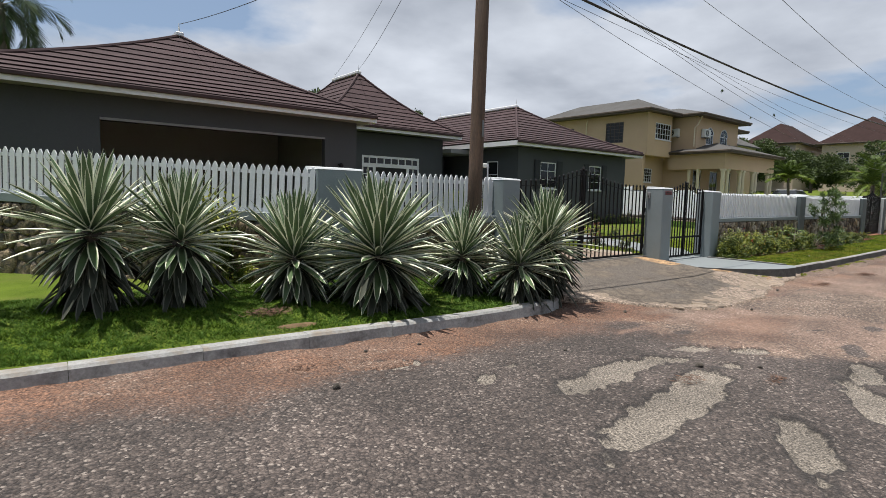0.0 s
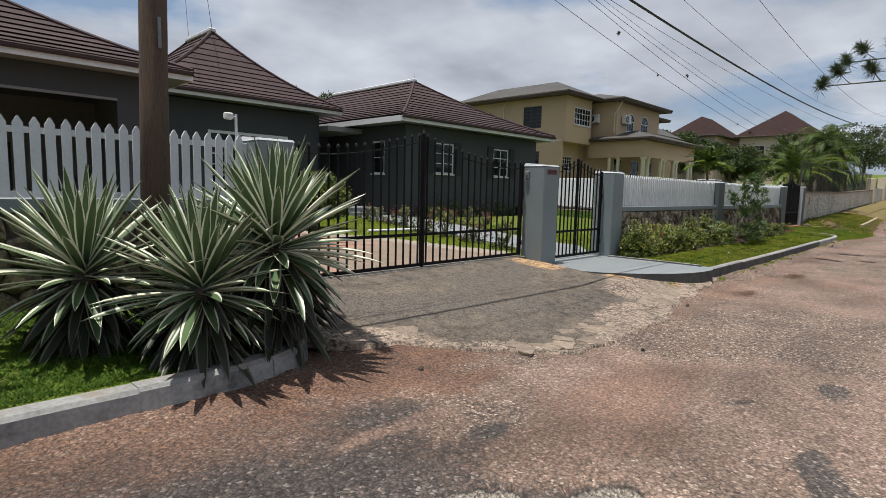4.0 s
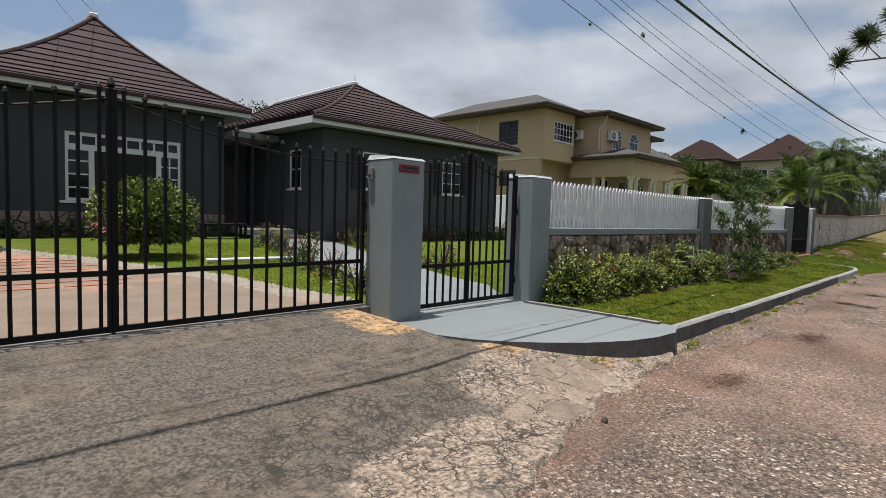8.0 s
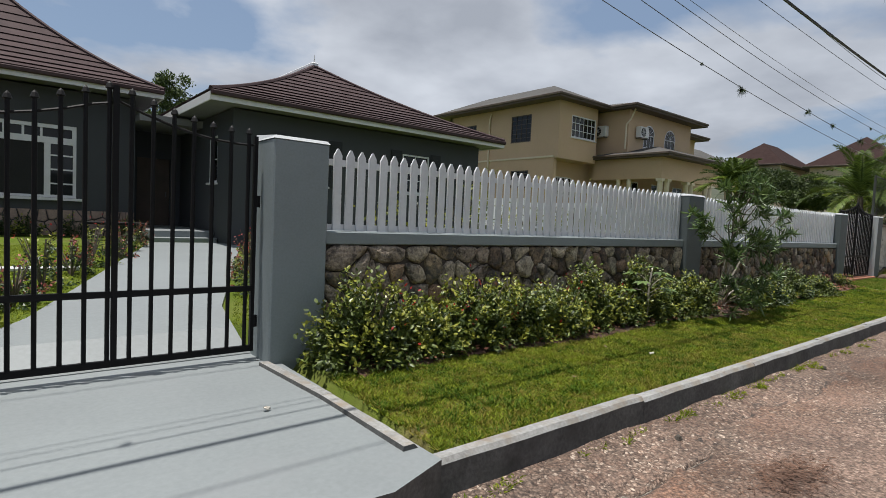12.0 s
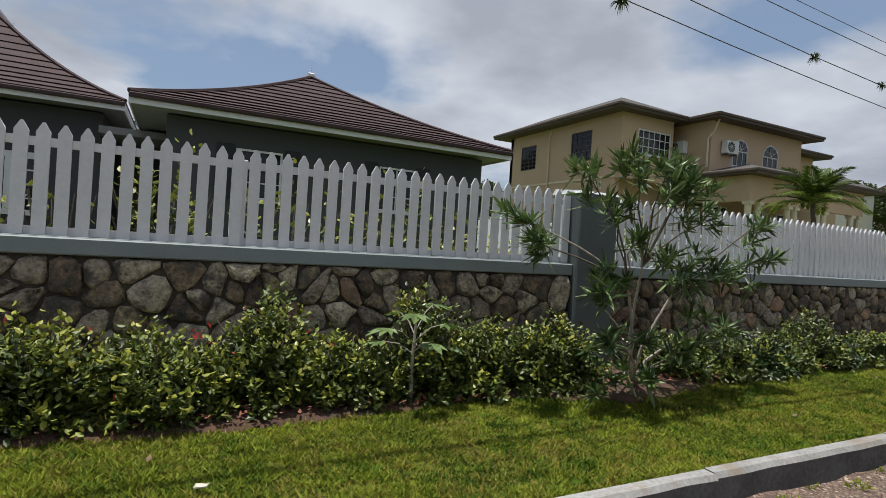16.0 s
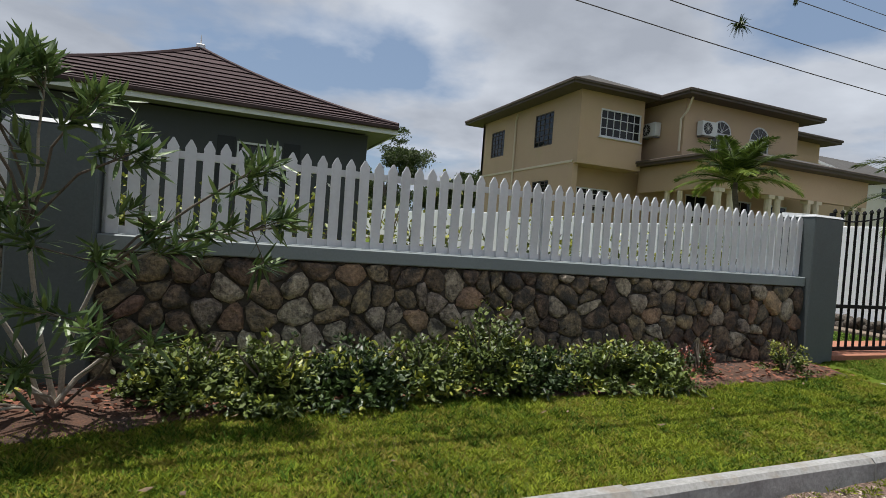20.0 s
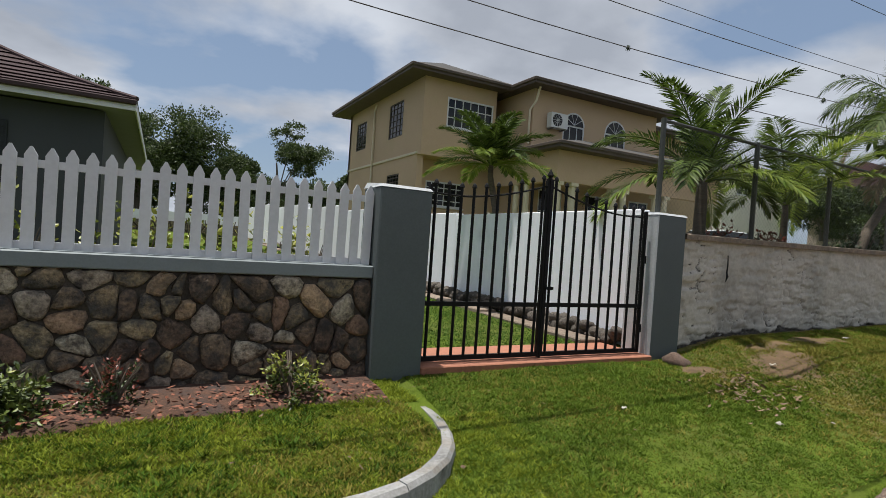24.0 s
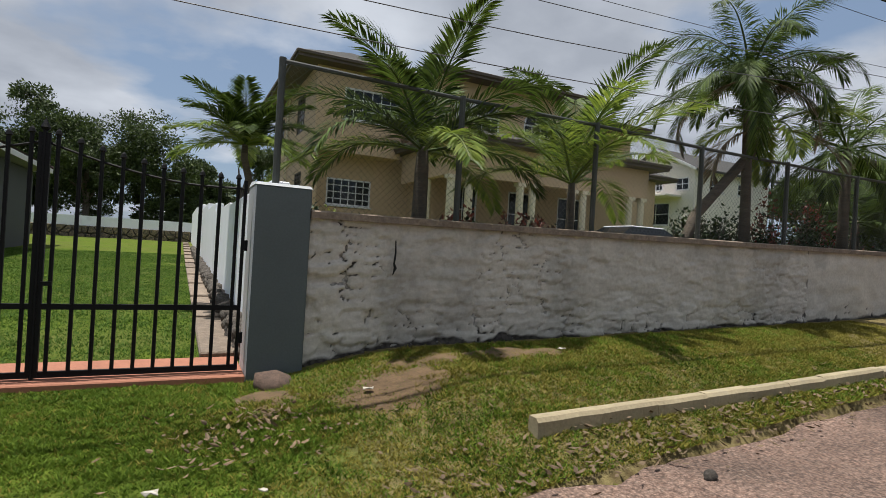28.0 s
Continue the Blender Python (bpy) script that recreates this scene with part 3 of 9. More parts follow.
def attribute_mix(m, pairs, base):
    """Base colour from a base colour socket and (attribute, colour A, colour B, noise scale) layers, with real grains of stone."""
    t = m.node_tree
    col = base
    for key, ca, cb, scale, rag, soft_by in pairs:
        at = t.nodes.new("ShaderNodeAttribute")
        at.attribute_name = key
        n = t.nodes.new("ShaderNodeTexNoise")
        n.inputs["Scale"].default_value, n.inputs["Detail"].default_value = scale, 5
        r = t.nodes.new("ShaderNodeValToRGB")
        r.color_ramp.elements[0].color, r.color_ramp.elements[1].color = (*ca, 1), (*cb, 1)
        r.color_ramp.elements[0].position, r.color_ramp.elements[1].position = 0.35, 0.65
        tex = t.nodes.new("ShaderNodeTexCoord")
        t.links.new(tex.outputs["Object"], n.inputs["Vector"])
        t.links.new(n.outputs["Fac"], r.inputs[0])
        mx = t.nodes.new("ShaderNodeMix")
        mx.data_type = "RGBA"
        edge = t.nodes.new("ShaderNodeTexNoise")
        edge.inputs["Scale"].default_value, edge.inputs["Detail"].default_value, edge.inputs["Roughness"].default_value = 16.0, 8, 0.7
        t.links.new(tex.outputs["Object"], edge.inputs["Vector"])
        amount = t.nodes.new("ShaderNodeMath")
        amount.operation = "MULTIPLY_ADD"
        amount.inputs[1].default_value = rag
        t.links.new(edge.outputs["Fac"], amount.inputs[0])
        t.links.new(at.outputs["Fac"], amount.inputs[2])
        cut = t.nodes.new("ShaderNodeMapRange")
        cut.inputs["From Min"].default_value, cut.inputs["From Max"].default_value = 0.5 + 0.5 * rag - soft_by, 0.5 + 0.5 * rag + soft_by
        t.links.new(amount.outputs[0], cut.inputs["Value"])
        t.links.new(cut.outputs[0], mx.inputs["Factor"])
        t.links.new(col, mx.inputs["A"])
        t.links.new(r.outputs[0], mx.inputs["B"])
        col = mx.outputs["Result"]
    return col


lawn_socket = LAWN.node_tree.nodes["Principled BSDF"].inputs["Base Color"]
LAWN.node_tree.links.new(attribute_mix(LAWN, [("dry", (0.10, 0.075, 0.035), (0.21, 0.17, 0.075), 14, 0.9, 0.35)], lawn_socket.links[0].from_socket), lawn_socket)
gx = axis([(-400, -60, 40), (-60, -6, 3), (-6, 6, 0.3), (6, 6.8, 0.1), (6.8, 14.2, 0.3), (14.2, 14.6, 0.1), (14.6, 26.3, 0.3), (26.3, 28.1, 0.06), (28.1, 30.2, 0.3), (30.2, 31.2, 0.1), (31.2, 34, 0.1), (34, 46, 0.4), (46, 100, 3), (100, 400, 25), (400, 1500, 200)])
gy = axis([(-600, -60, 60), (-60, -6, 6), (-6, 3.4, 0.6), (3.4, 5.6, 0.08), (5.6, 6.6, 0.2), (6.6, 7.4, 0.1), (7.4, 20, 0.5), (20, 60, 2), (60, 200, 15), (200, 1500, 150)])
GX, GY = np.meshgrid(gx, gy, indexing="ij")
GZ = ground_z(GX, GY) + 0.02 * (fbm(GX * 0.7, GY * 0.7, 3) - 0.5) * (GY > 5)
dry = np.clip(nstep(31.0, 32.2, GX) * nstep(14, 7.2, GY) * (0.5 + 0.9 * fbm(GX * 1.1, GY * 1.4, 44)) + 0.7 * nstep(0.58, 0.72, fbm(GX * 0.8, GY * 0.8, 45)), 0, 1) * (GY > 3) * np.where((GX < 31) & (GY > 7), 0.15, 1.0)
tagged(sheet("ground", GX, GY, GZ, LAWN, attributes={"dry": dry}), "mown green lawn turf with olive dry patches", "ground", kind="structure")

# road: grid that follows its kerbs, with worn, dusty and dark asphalt areas
rx = axis([(-80, -4, 4), (-4, 0, 0.085), (0, 8, 0.042), (8, 34, 0.085), (34, 60, 0.4), (60, 200, 6), (200, 400, 40)])
rs = axis([(0, 0.35, 0.05), (0.35, 1.0, 0.0058)])
RX, RS = np.meshgrid(rx, rs, indexing="ij")
RE = road_edge(RX) + np.where(RX > 28.5, 0.35, 0.10) * (fbm(RX * 1.7, RX * 0, 9) - 0.5) * (RX > 6.3)
RY = -4.6 + (RE + 4.6) * RS


def blotch(cx, cy, ax, ay, deg, seed, ragged=0.62):
    c, s = math.cos(radians(deg)), math.sin(radians(deg))
    u, v = ((RX - cx) * c + (RY - cy) * s) / ax, (-(RX - cx) * s + (RY - cy) * c) / ay
    d = np.sqrt(u * u + v * v) + ragged * (fbm(RX * 3.1 + seed, RY * 3.1, seed, 5) - 0.5) * 2.3 + 0.7 * (fbm(RX * 8 + seed, RY * 8, seed + 3, 4) - 0.5)
    return np.clip(1.5 - d, 0, 1)


worn = np.zeros_like(RX)
for k, (cx, cy, ax, ay, deg) in enumerate([
        (4.2, 2.68, 0.85, 0.17, 5), (4.15, 2.0, 1.15, 0.22, 10), (3.95, 1.1, 0.50, 0.17, 25), (5.45, 1.12, 0.55, 0.19, 25), (2.62, 3.93, 0.36, 0.09, -20),
        (1.68, 4.44, 0.12, 0.06, 0), (0.95, 4.52, 0.22, 0.08, 15), (6.45, 1.35, 0.4, 0.15, 10), (5.15, 2.62, 0.22, 0.07, -10), (5.75, 2.75, 0.3, 0.08, -20),
        (5.45, 2.2, 0.12, 0.06, 0), (6.25, 2.35, 0.2, 0.1, -20), (3.1, 3.2, 0.14, 0.08, 30), (3.55, 3.35, 0.1, 0.05, 0),
        (15.6, 4.2, 0.7, 0.12, 0), (18.2, 4.28, 0.9, 0.12, 0), (21.5, 4.25, 1.2, 0.13, 0), (24.5, 4.2, 1.0, 0.12, 0)]):
    worn = np.maximum(worn, blotch(cx, cy, ax, ay, deg, 31 + k * 7))
gravel = nstep(5.1, 7.4, RX + 1.6 * (fbm(RX * 0.8, RY * 0.8, 5) - 0.5) + 0.35 * (RY - 2.5))
for k, (cx, cy, ax, ay, deg) in enumerate([(6.42, 3.2, 0.2, 0.07, 0), (9.2, 1.9, 0.3, 0.12, 10), (7.4, 1.7, 0.35, 0.1, 20), (8.3, 2.3, 0.25, 0.08, -15)]):
    gravel = gravel * (1 - 0.8 * blotch(cx, cy, ax, ay, deg, 301 + k * 5))
worn_low = nstep(0.46, 0.54, worn)
near_edge = nstep(1.25, 0.05, np.minimum(RE, 4.65) - RY + 0.9 * (fbm(RX * 1.3, RY * 1.3, 8) - 0.5))
red = np.clip(near_edge * 0.95 * nstep(0.34, 0.6, fbm(RX * 1.1, RY * 1.6, 12)) + 0.6 * gravel * nstep(0.5, 0.7, fbm(RX * 0.45, RY * 0.7, 21)), 0, 1)
red = np.maximum(red, 0.85 * nstep(6.6, 5.2, RX) * nstep(1.25, 0.25, RE - RY + 1.1 * (fbm(RX * 0.9, RY * 0.9, 81) - 0.5)))
red = np.maximum(red, 0.9 * blotch(7.05, 3.9, 0.42, 0.16, 10, 333))
red = (0.86 - 0.2 * nstep(8, 11, RX)) * np.maximum(red, 0.7 * nstep(1.0, 0.6, np.hypot((RX - 16.2) / 0.5, (RY - 3.65) / 0.2) + 0.8 * (fbm(RX * 4, RY * 4, 77) - 0.5)))
red = np.maximum(red * (1 - 0.7 * nstep(27.5, 30, RX)), 0.25 * nstep(29, 31, RX) * nstep(1.6, 0.2, RE - RY + 0.8 * (fbm(RX * 1.2, RY * 1.2, 83) - 0.5)))
dust = 0.75 * nstep(27.5, 30.5, RX) * nstep(0.25, 0.45, fbm(RX * 0.9, RY * 0.9, 36)) + (1 - nstep(27.5, 30.5, RX)) * 0.55 * gravel * nstep(0.42, 0.62, fbm(RX * 0.6, RY * 0.9, 33))
for k, (cx, cy, ax, ay, deg) in enumerate([(5.95, 3.58, 0.5, 0.06, 4), (5.1, 4.52, 0.35, 0.06, 0), (4.55, 4.3, 0.2, 0.08, 10), (6.6, 4.15, 0.3, 0.1, -20)]):
    dust = np.maximum(dust, 1.1 * blotch(cx, cy, ax, ay, deg, 351 + k * 5))
RZ = road_z(RX) + 0.012 * (fbm(RX * 1.2, RY * 1.2, 4) - 0.5) - 0.034 * worn_low + 0.11 * nstep(4.2, 5.4, RY) * nstep(6.3, 7.0, RX) * nstep(14.5, 14.3, RX) + 0.006 * (fbm(RX * 9, RY * 9, 14, 2) - 0.5)
RZ = np.where((RS > 0.995) & (RX > 6.3), RZ - 0.05, RZ)


def chip_mat(name, first, second, size, layers):
    """Bound stone chippings in two mixes: each chip its own tone, with gaps between the chips."""
    m = bpy.data.materials.new(name)
    m.use_nodes = True
    t = m.node_tree
    bs = t.nodes["Principled BSDF"]
    tex = t.nodes.new("ShaderNodeTexCoord")
    vor = t.nodes.new("ShaderNodeTexVoronoi")
    vor.inputs["Scale"].default_value = 1 / size
    uneven = t.nodes.new("ShaderNodeTexNoise")
    uneven.inputs["Scale"].default_value, uneven.inputs["Detail"].default_value = 22.0, 4
    t.links.new(tex.outputs["Object"], uneven.inputs["Vector"])
    pushed = t.nodes.new("ShaderNodeMix")
    pushed.data_type, pushed.blend_type = "RGBA", "LINEAR_LIGHT"
    pushed.inputs["Factor"].default_value = 0.02
    t.links.new(tex.outputs["Object"], pushed.inputs["A"])
    t.links.new(uneven.outputs["Color"], pushed.inputs["B"])
    t.links.new(pushed.outputs["Result"], vor.inputs["Vector"])
    sp = t.nodes.new("ShaderNodeSeparateColor")
    t.links.new(vor.outputs["Color"], sp.inputs[0])

    def tones(colours):
        ramp = t.nodes.new("ShaderNodeValToRGB")
        e = ramp.color_ramp.elements
        e[0].position, e[0].color, e[1].position, e[1].color = 0.05, (*colours[0], 1), 0.88, (*colours[1], 1)
        x = e.new(0.98)
        x.color = (*colours[2], 1)
        t.links.new(sp.outputs[0], ramp.inputs[0])
        return ramp.outputs[0]
    at = t.nodes.new("ShaderNodeAttribute")
    at.attribute_name = "gravel"
    mx = t.nodes.new("ShaderNodeMix")
    mx.data_type = "RGBA"
    rag = t.nodes.new("ShaderNodeTexNoise")
    rag.inputs["Scale"].default_value, rag.inputs["Detail"].default_value, rag.inputs["Roughness"].default_value = 2.2, 8, 0.65
    t.links.new(tex.outputs["Object"], rag.inputs["Vector"])
    more = t.nodes.new("ShaderNodeMath")
    more.operation = "MULTIPLY_ADD"
    more.inputs[1].default_value = 0.7
    t.links.new(rag.outputs["Fac"], more.inputs[0])
    t.links.new(at.outputs["Fac"], more.inputs[2])
    cut = t.nodes.new("ShaderNodeMapRange")
    cut.inputs["From Min"].default_value, cut.inputs["From Max"].default_value = 0.8, 0.92
    t.links.new(more.outputs[0], cut.inputs["Value"])
    t.links.new(cut.outputs[0], mx.inputs["Factor"])
    t.links.new(tones(first), mx.inputs["A"])
    t.links.new(tones(second), mx.inputs["B"])
    big = t.nodes.new("ShaderNodeTexNoise")
    big.inputs["Scale"].default_value, big.inputs["Detail"].default_value = 1.1, 8
    t.links.new(tex.outputs["Object"], big.inputs["Vector"])
    rng = t.nodes.new("ShaderNodeMapRange")
    rng.inputs["From Min"].default_value, rng.inputs["From Max"].default_value = 0.3, 0.7
    rng.inputs["To Min"].default_value, rng.inputs["To Max"].default_value = 0.66, 1.34
    t.links.new(big.outputs["Fac"], rng.inputs["Value"])
    hsv = t.nodes.new("ShaderNodeHueSaturation")
    t.links.new(rng.outputs[0], hsv.inputs["Value"])
    t.links.new(attribute_mix(m, layers, mx.outputs["Result"]), hsv.inputs["Color"])
    grit = t.nodes.new("ShaderNodeMapRange")
    grit.inputs["From Max"].default_value = 0.75
    grit.inputs["To Min"].default_value, grit.inputs["To Max"].default_value = 1.2, 0.5
    t.links.new(vor.outputs["Distance"], grit.inputs["Value"])
    mul = t.nodes.new("ShaderNodeMix")
    mul.data_type, mul.blend_type = "RGBA", "MULTIPLY"
    mul.inputs["Factor"].default_value = 1
    t.links.new(hsv.outputs[0], mul.inputs["A"])
    t.links.new(grit.outputs[0], mul.inputs["B"])
    t.links.new(mul.outputs["Result"], bs.inputs["Base Color"])
    bs.inputs["Roughness"].default_value = 0.9
    bp = t.nodes.new("ShaderNodeBump")
    bp.invert = True
    bp.inputs["Strength"].default_value, bp.inputs["Distance"].default_value = 1.0, 0.018
    t.links.new(vor.outputs["Distance"], bp.inputs["Height"])
    t.links.new(bp.outputs[0], bs.inputs["Normal"])
    return m


# rim: the shadowed broken edge round each pothole, put in as dark colour
ROAD_MAT = chip_mat("worn chip-seal asphalt", ((0.045, 0.036, 0.032), (0.145, 0.114, 0.098), (0.30, 0.25, 0.215)), ((0.075, 0.053, 0.042), (0.31, 0.225, 0.172), (0.62, 0.5, 0.4)), 0.019,
                    [("dust", (0.16, 0.098, 0.074), (0.42, 0.285, 0.22), 32, 0.9, 0.3), ("red", (0.085, 0.045, 0.031), (0.31, 0.165, 0.102), 45, 1.1, 0.4), ("rim", (0.03, 0.026, 0.024), (0.06, 0.05, 0.045), 50, 0.3, 0.12), ("worn", (0.10, 0.085, 0.07), (0.42, 0.36, 0.295), 75, 0.3, 0.04)])
tagged(sheet("road", RX, RY, RZ, ROAD_MAT, attributes={"worn": worn, "rim": np.clip(worn + 0.14, 0, 1) * (worn > 0.05), "red": red, "gravel": gravel, "dust": dust}),
              "worn chip-seal road with pale potholes and red dust", "road", kind="structure")

# driveway apron between the road and the gate: cracked, flaked and stained concrete
def cell_noise(x, y, scale, seed):
    """Distance to the nearest crack line, and a random tone for each cell."""
    u, v = x * scale, y * scale
    iu, iv = np.floor(u), np.floor(v)
    f1, f2, tone = np.full(x.shape, 9.0), np.full(x.shape, 9.0), np.zeros(x.shape)
    for du in (-1, 0, 1):
        for dv in (-1, 0, 1):
            px_, py_ = iu + du, iv + dv
            qx, qy = px_ + vnoise(px_ + 0.5, py_ * 1.7, seed), py_ + vnoise(px_ * 1.3, py_ + 0.5, seed + 1)
            d = np.hypot(u - qx, v - qy)
            t = vnoise(px_ * 3.7, py_ * 2.9, seed + 2)
            nearer = d < f1
            f2 = np.where(nearer, f1, np.minimum(f2, d))
            tone = np.where(nearer, t, tone)
            f1 = np.where(nearer, d, f1)
    return f2 - f1, tone


ax_, as_ = axis([(6.4, 14.3, 0.028)]), axis([(0, 0.6, 0.0072), (0.6, 1.0, 0.02)])
AX, AS = np.meshgrid(ax_, as_, indexing="ij")
AY0 = np.interp(AX, [6.4, 7.0, 7.82, 8.1, 8.4, 9, 10.2, 11.6, 12.4, 13.1, 14.3], [5.2, 4.85, 4.25, 3.95, 3.7, 3.72, 3.76, 4.02, 4.22, 4.36, 4.38])
AY0 = AY0 + 0.34 * (fbm(AX * 1.9, AX * 0, 41, 5) - 0.5)
AY1 = np.interp(AX, [6.4, 12.0, 12.6, 13.4, 14.3], [7.15, 7.15, 5.3, 4.8, 4.7])
AY = AY0 + (AY1 - AY0) * AS


def drive_z(x, y):
    r = float(road_z(x))
    return max(r + 0.03 + 0.11 * smooth(4.2, 5.4, y), 0.02) + 0.05 * smooth(11.0, 12.0, x) * smooth(4.1, 4.8, y) * (1 - smooth(6.2, 7.0, y)) + (0.265 - r) * smooth(4.6, 7.3, y)


wx, wy = AX + 0.09 * (fbm(AX * 3, AY * 3, 51) - 0.5), AY + 0.09 * (fbm(AX * 3 + 9, AY * 3, 52) - 0.5)
rim = AY - AY0
zone = nstep(2.1, 0.9, rim + 0.9 * (fbm(AX * 0.9, AY * 0.9, 53) - 0.5)) * nstep(6.6, 7.4, AX + 0.3 * rim)
fine_zone = nstep(1.25, 0.5, rim + 0.8 * (fbm(AX * 1.2, AY * 1.2, 54) - 0.5))
t1 = cell_noise(wx, wy, 3.1, 61)[1]
crack = np.clip(nstep(1.15, 0.6, np.hypot((AX - 10.8) / 1.8, (AY - 4.68) / 0.68) + 0.7 * (fbm(AX * 1.3, AY * 1.3, 66) - 0.5)) + 0.8 * fine_zone * nstep(0.35, 0.6, fbm(AX * 0.9, AY * 0.9, 67)), 0, 1)
flake = nstep(0.62, 0.5, t1 + 0.9 * rim - 0.25 * nstep(9, 12, AX)) * nstep(0.5, 0.42, fbm(AX * 1.1 + 4, AY * 1.1, 56))
pale = np.clip(nstep(0.55, 0.15, rim + 0.7 * (fbm(AX * 1.6, AY * 1.6, 57) - 0.5)) * (0.5 + 0.6 * t1), 0, 1)
pale = np.maximum(pale, 0.8 * nstep(1.0, 0.5, np.hypot((AX - 12.2) / 1.5, (AY - 4.75) / 0.75) + 0.7 * (fbm(AX * 2, AY * 2, 58) - 0.5)))
clay = nstep(1.0, 0.62, np.hypot((AX - 11.72) / 0.62, (AY - 6.35) / 0.42) + 0.5 * (fbm(AX * 2.5, AY * 2.5, 59) - 0.5))
clay = np.maximum(clay, nstep(1.0, 0.55, np.hypot((AX - 11.7) / 0.6, (AY - 6.75) / 0.75) + 0.5 * (fbm(AX * 2.5, AY * 2.5, 69) - 0.5)))
foot_y = np.interp(AX, [11.7, 11.9, 12.05, 12.24, 12.46, 12.76, 13.0, 13.25, 13.6], [6.1, 5.86, 5.5, 5.26, 5.04, 4.8, 4.66, 4.54, 4.45])
pale = np.maximum(pale, 0.85 * nstep(1.0, 0.55, np.hypot((AX - 10.45) / 1.1, (AY - 4.25) / 0.45) + 0.8 * (fbm(AX * 2.2, AY * 2.2, 74) - 0.5)))
pale = np.maximum(pale, 1.1 * nstep(0.55, 0.25, np.abs(foot_y - 0.15 - AY) + 0.5 * (fbm(AX * 2.6, AY * 2.6, 68) - 0.5)) * nstep(12.1, 12.35, AX))
clay = np.maximum(clay, nstep(1.0, 0.5, np.hypot((AX - 12.2) / 0.42, (AY - 5.28) / 0.22) + 1.1 * (fbm(AX * 3, AY * 3, 60) - 0.5)))
clay = np.maximum(clay, nstep(1.0, 0.5, np.hypot((AX - 12.75) / 0.35, (AY - 4.6) / 0.12) + 1.2 * (fbm(AX * 3, AY * 3, 71) - 0.5)))
stain = nstep(0.5, 0.66, fbm(AX * 0.8, AY * 1.3, 62)) * (1 - 0.8 * pale)
AZ = np.maximum(road_z(AX) + 0.03 + 0.11 * nstep(4.2, 5.4, AY), 0.02) + 0.05 * nstep(11.0, 12.0, AX) * nstep(4.1, 4.8, AY) * nstep(7.0, 6.2, AY) + (0.265 - road_z(AX)) * nstep(4.6, 7.3, AY)
AZ = AZ + 0.012 * (fbm(AX * 1.5, AY * 1.5, 6) - 0.5) + 0.006 * (fbm(AX * 8, AY * 8, 63) - 0.5) + 0.006 * fine_zone * (fbm(AX * 11, AY * 11, 65, 2) - 0.5) - 0.012 * flake * zone * nstep(0.02, 0.2, rim)
AZ = np.where(AX > 11.3, np.minimum(AZ, 0.245 + 0.6 * np.maximum(0, 11.9 - AX)), AZ)
AZ = np.where(AS < 0.003, AZ - 0.10, AZ)
APRON_MAT = mat("cracked apron concrete", (0.19, 0.153, 0.117), (0.055, 0.044, 0.034), scale=4.5, fine=48, rough=0.95, bump=1.0, dist=0.045)
at_ = APRON_MAT.node_tree
socket = at_.nodes["Principled BSDF"].inputs["Base Color"]
stained = attribute_mix(APRON_MAT, [("stain", (0.055, 0.046, 0.039), (0.17, 0.142, 0.115), 48, 0.7, 0.35), ("pale", (0.14, 0.108, 0.082), (0.44, 0.34, 0.262), 34, 1.1, 0.25),
                                    ("clay", (0.19, 0.125, 0.075), (0.52, 0.325, 0.165), 11, 1.5, 0.22)], socket.links[0].from_socket)


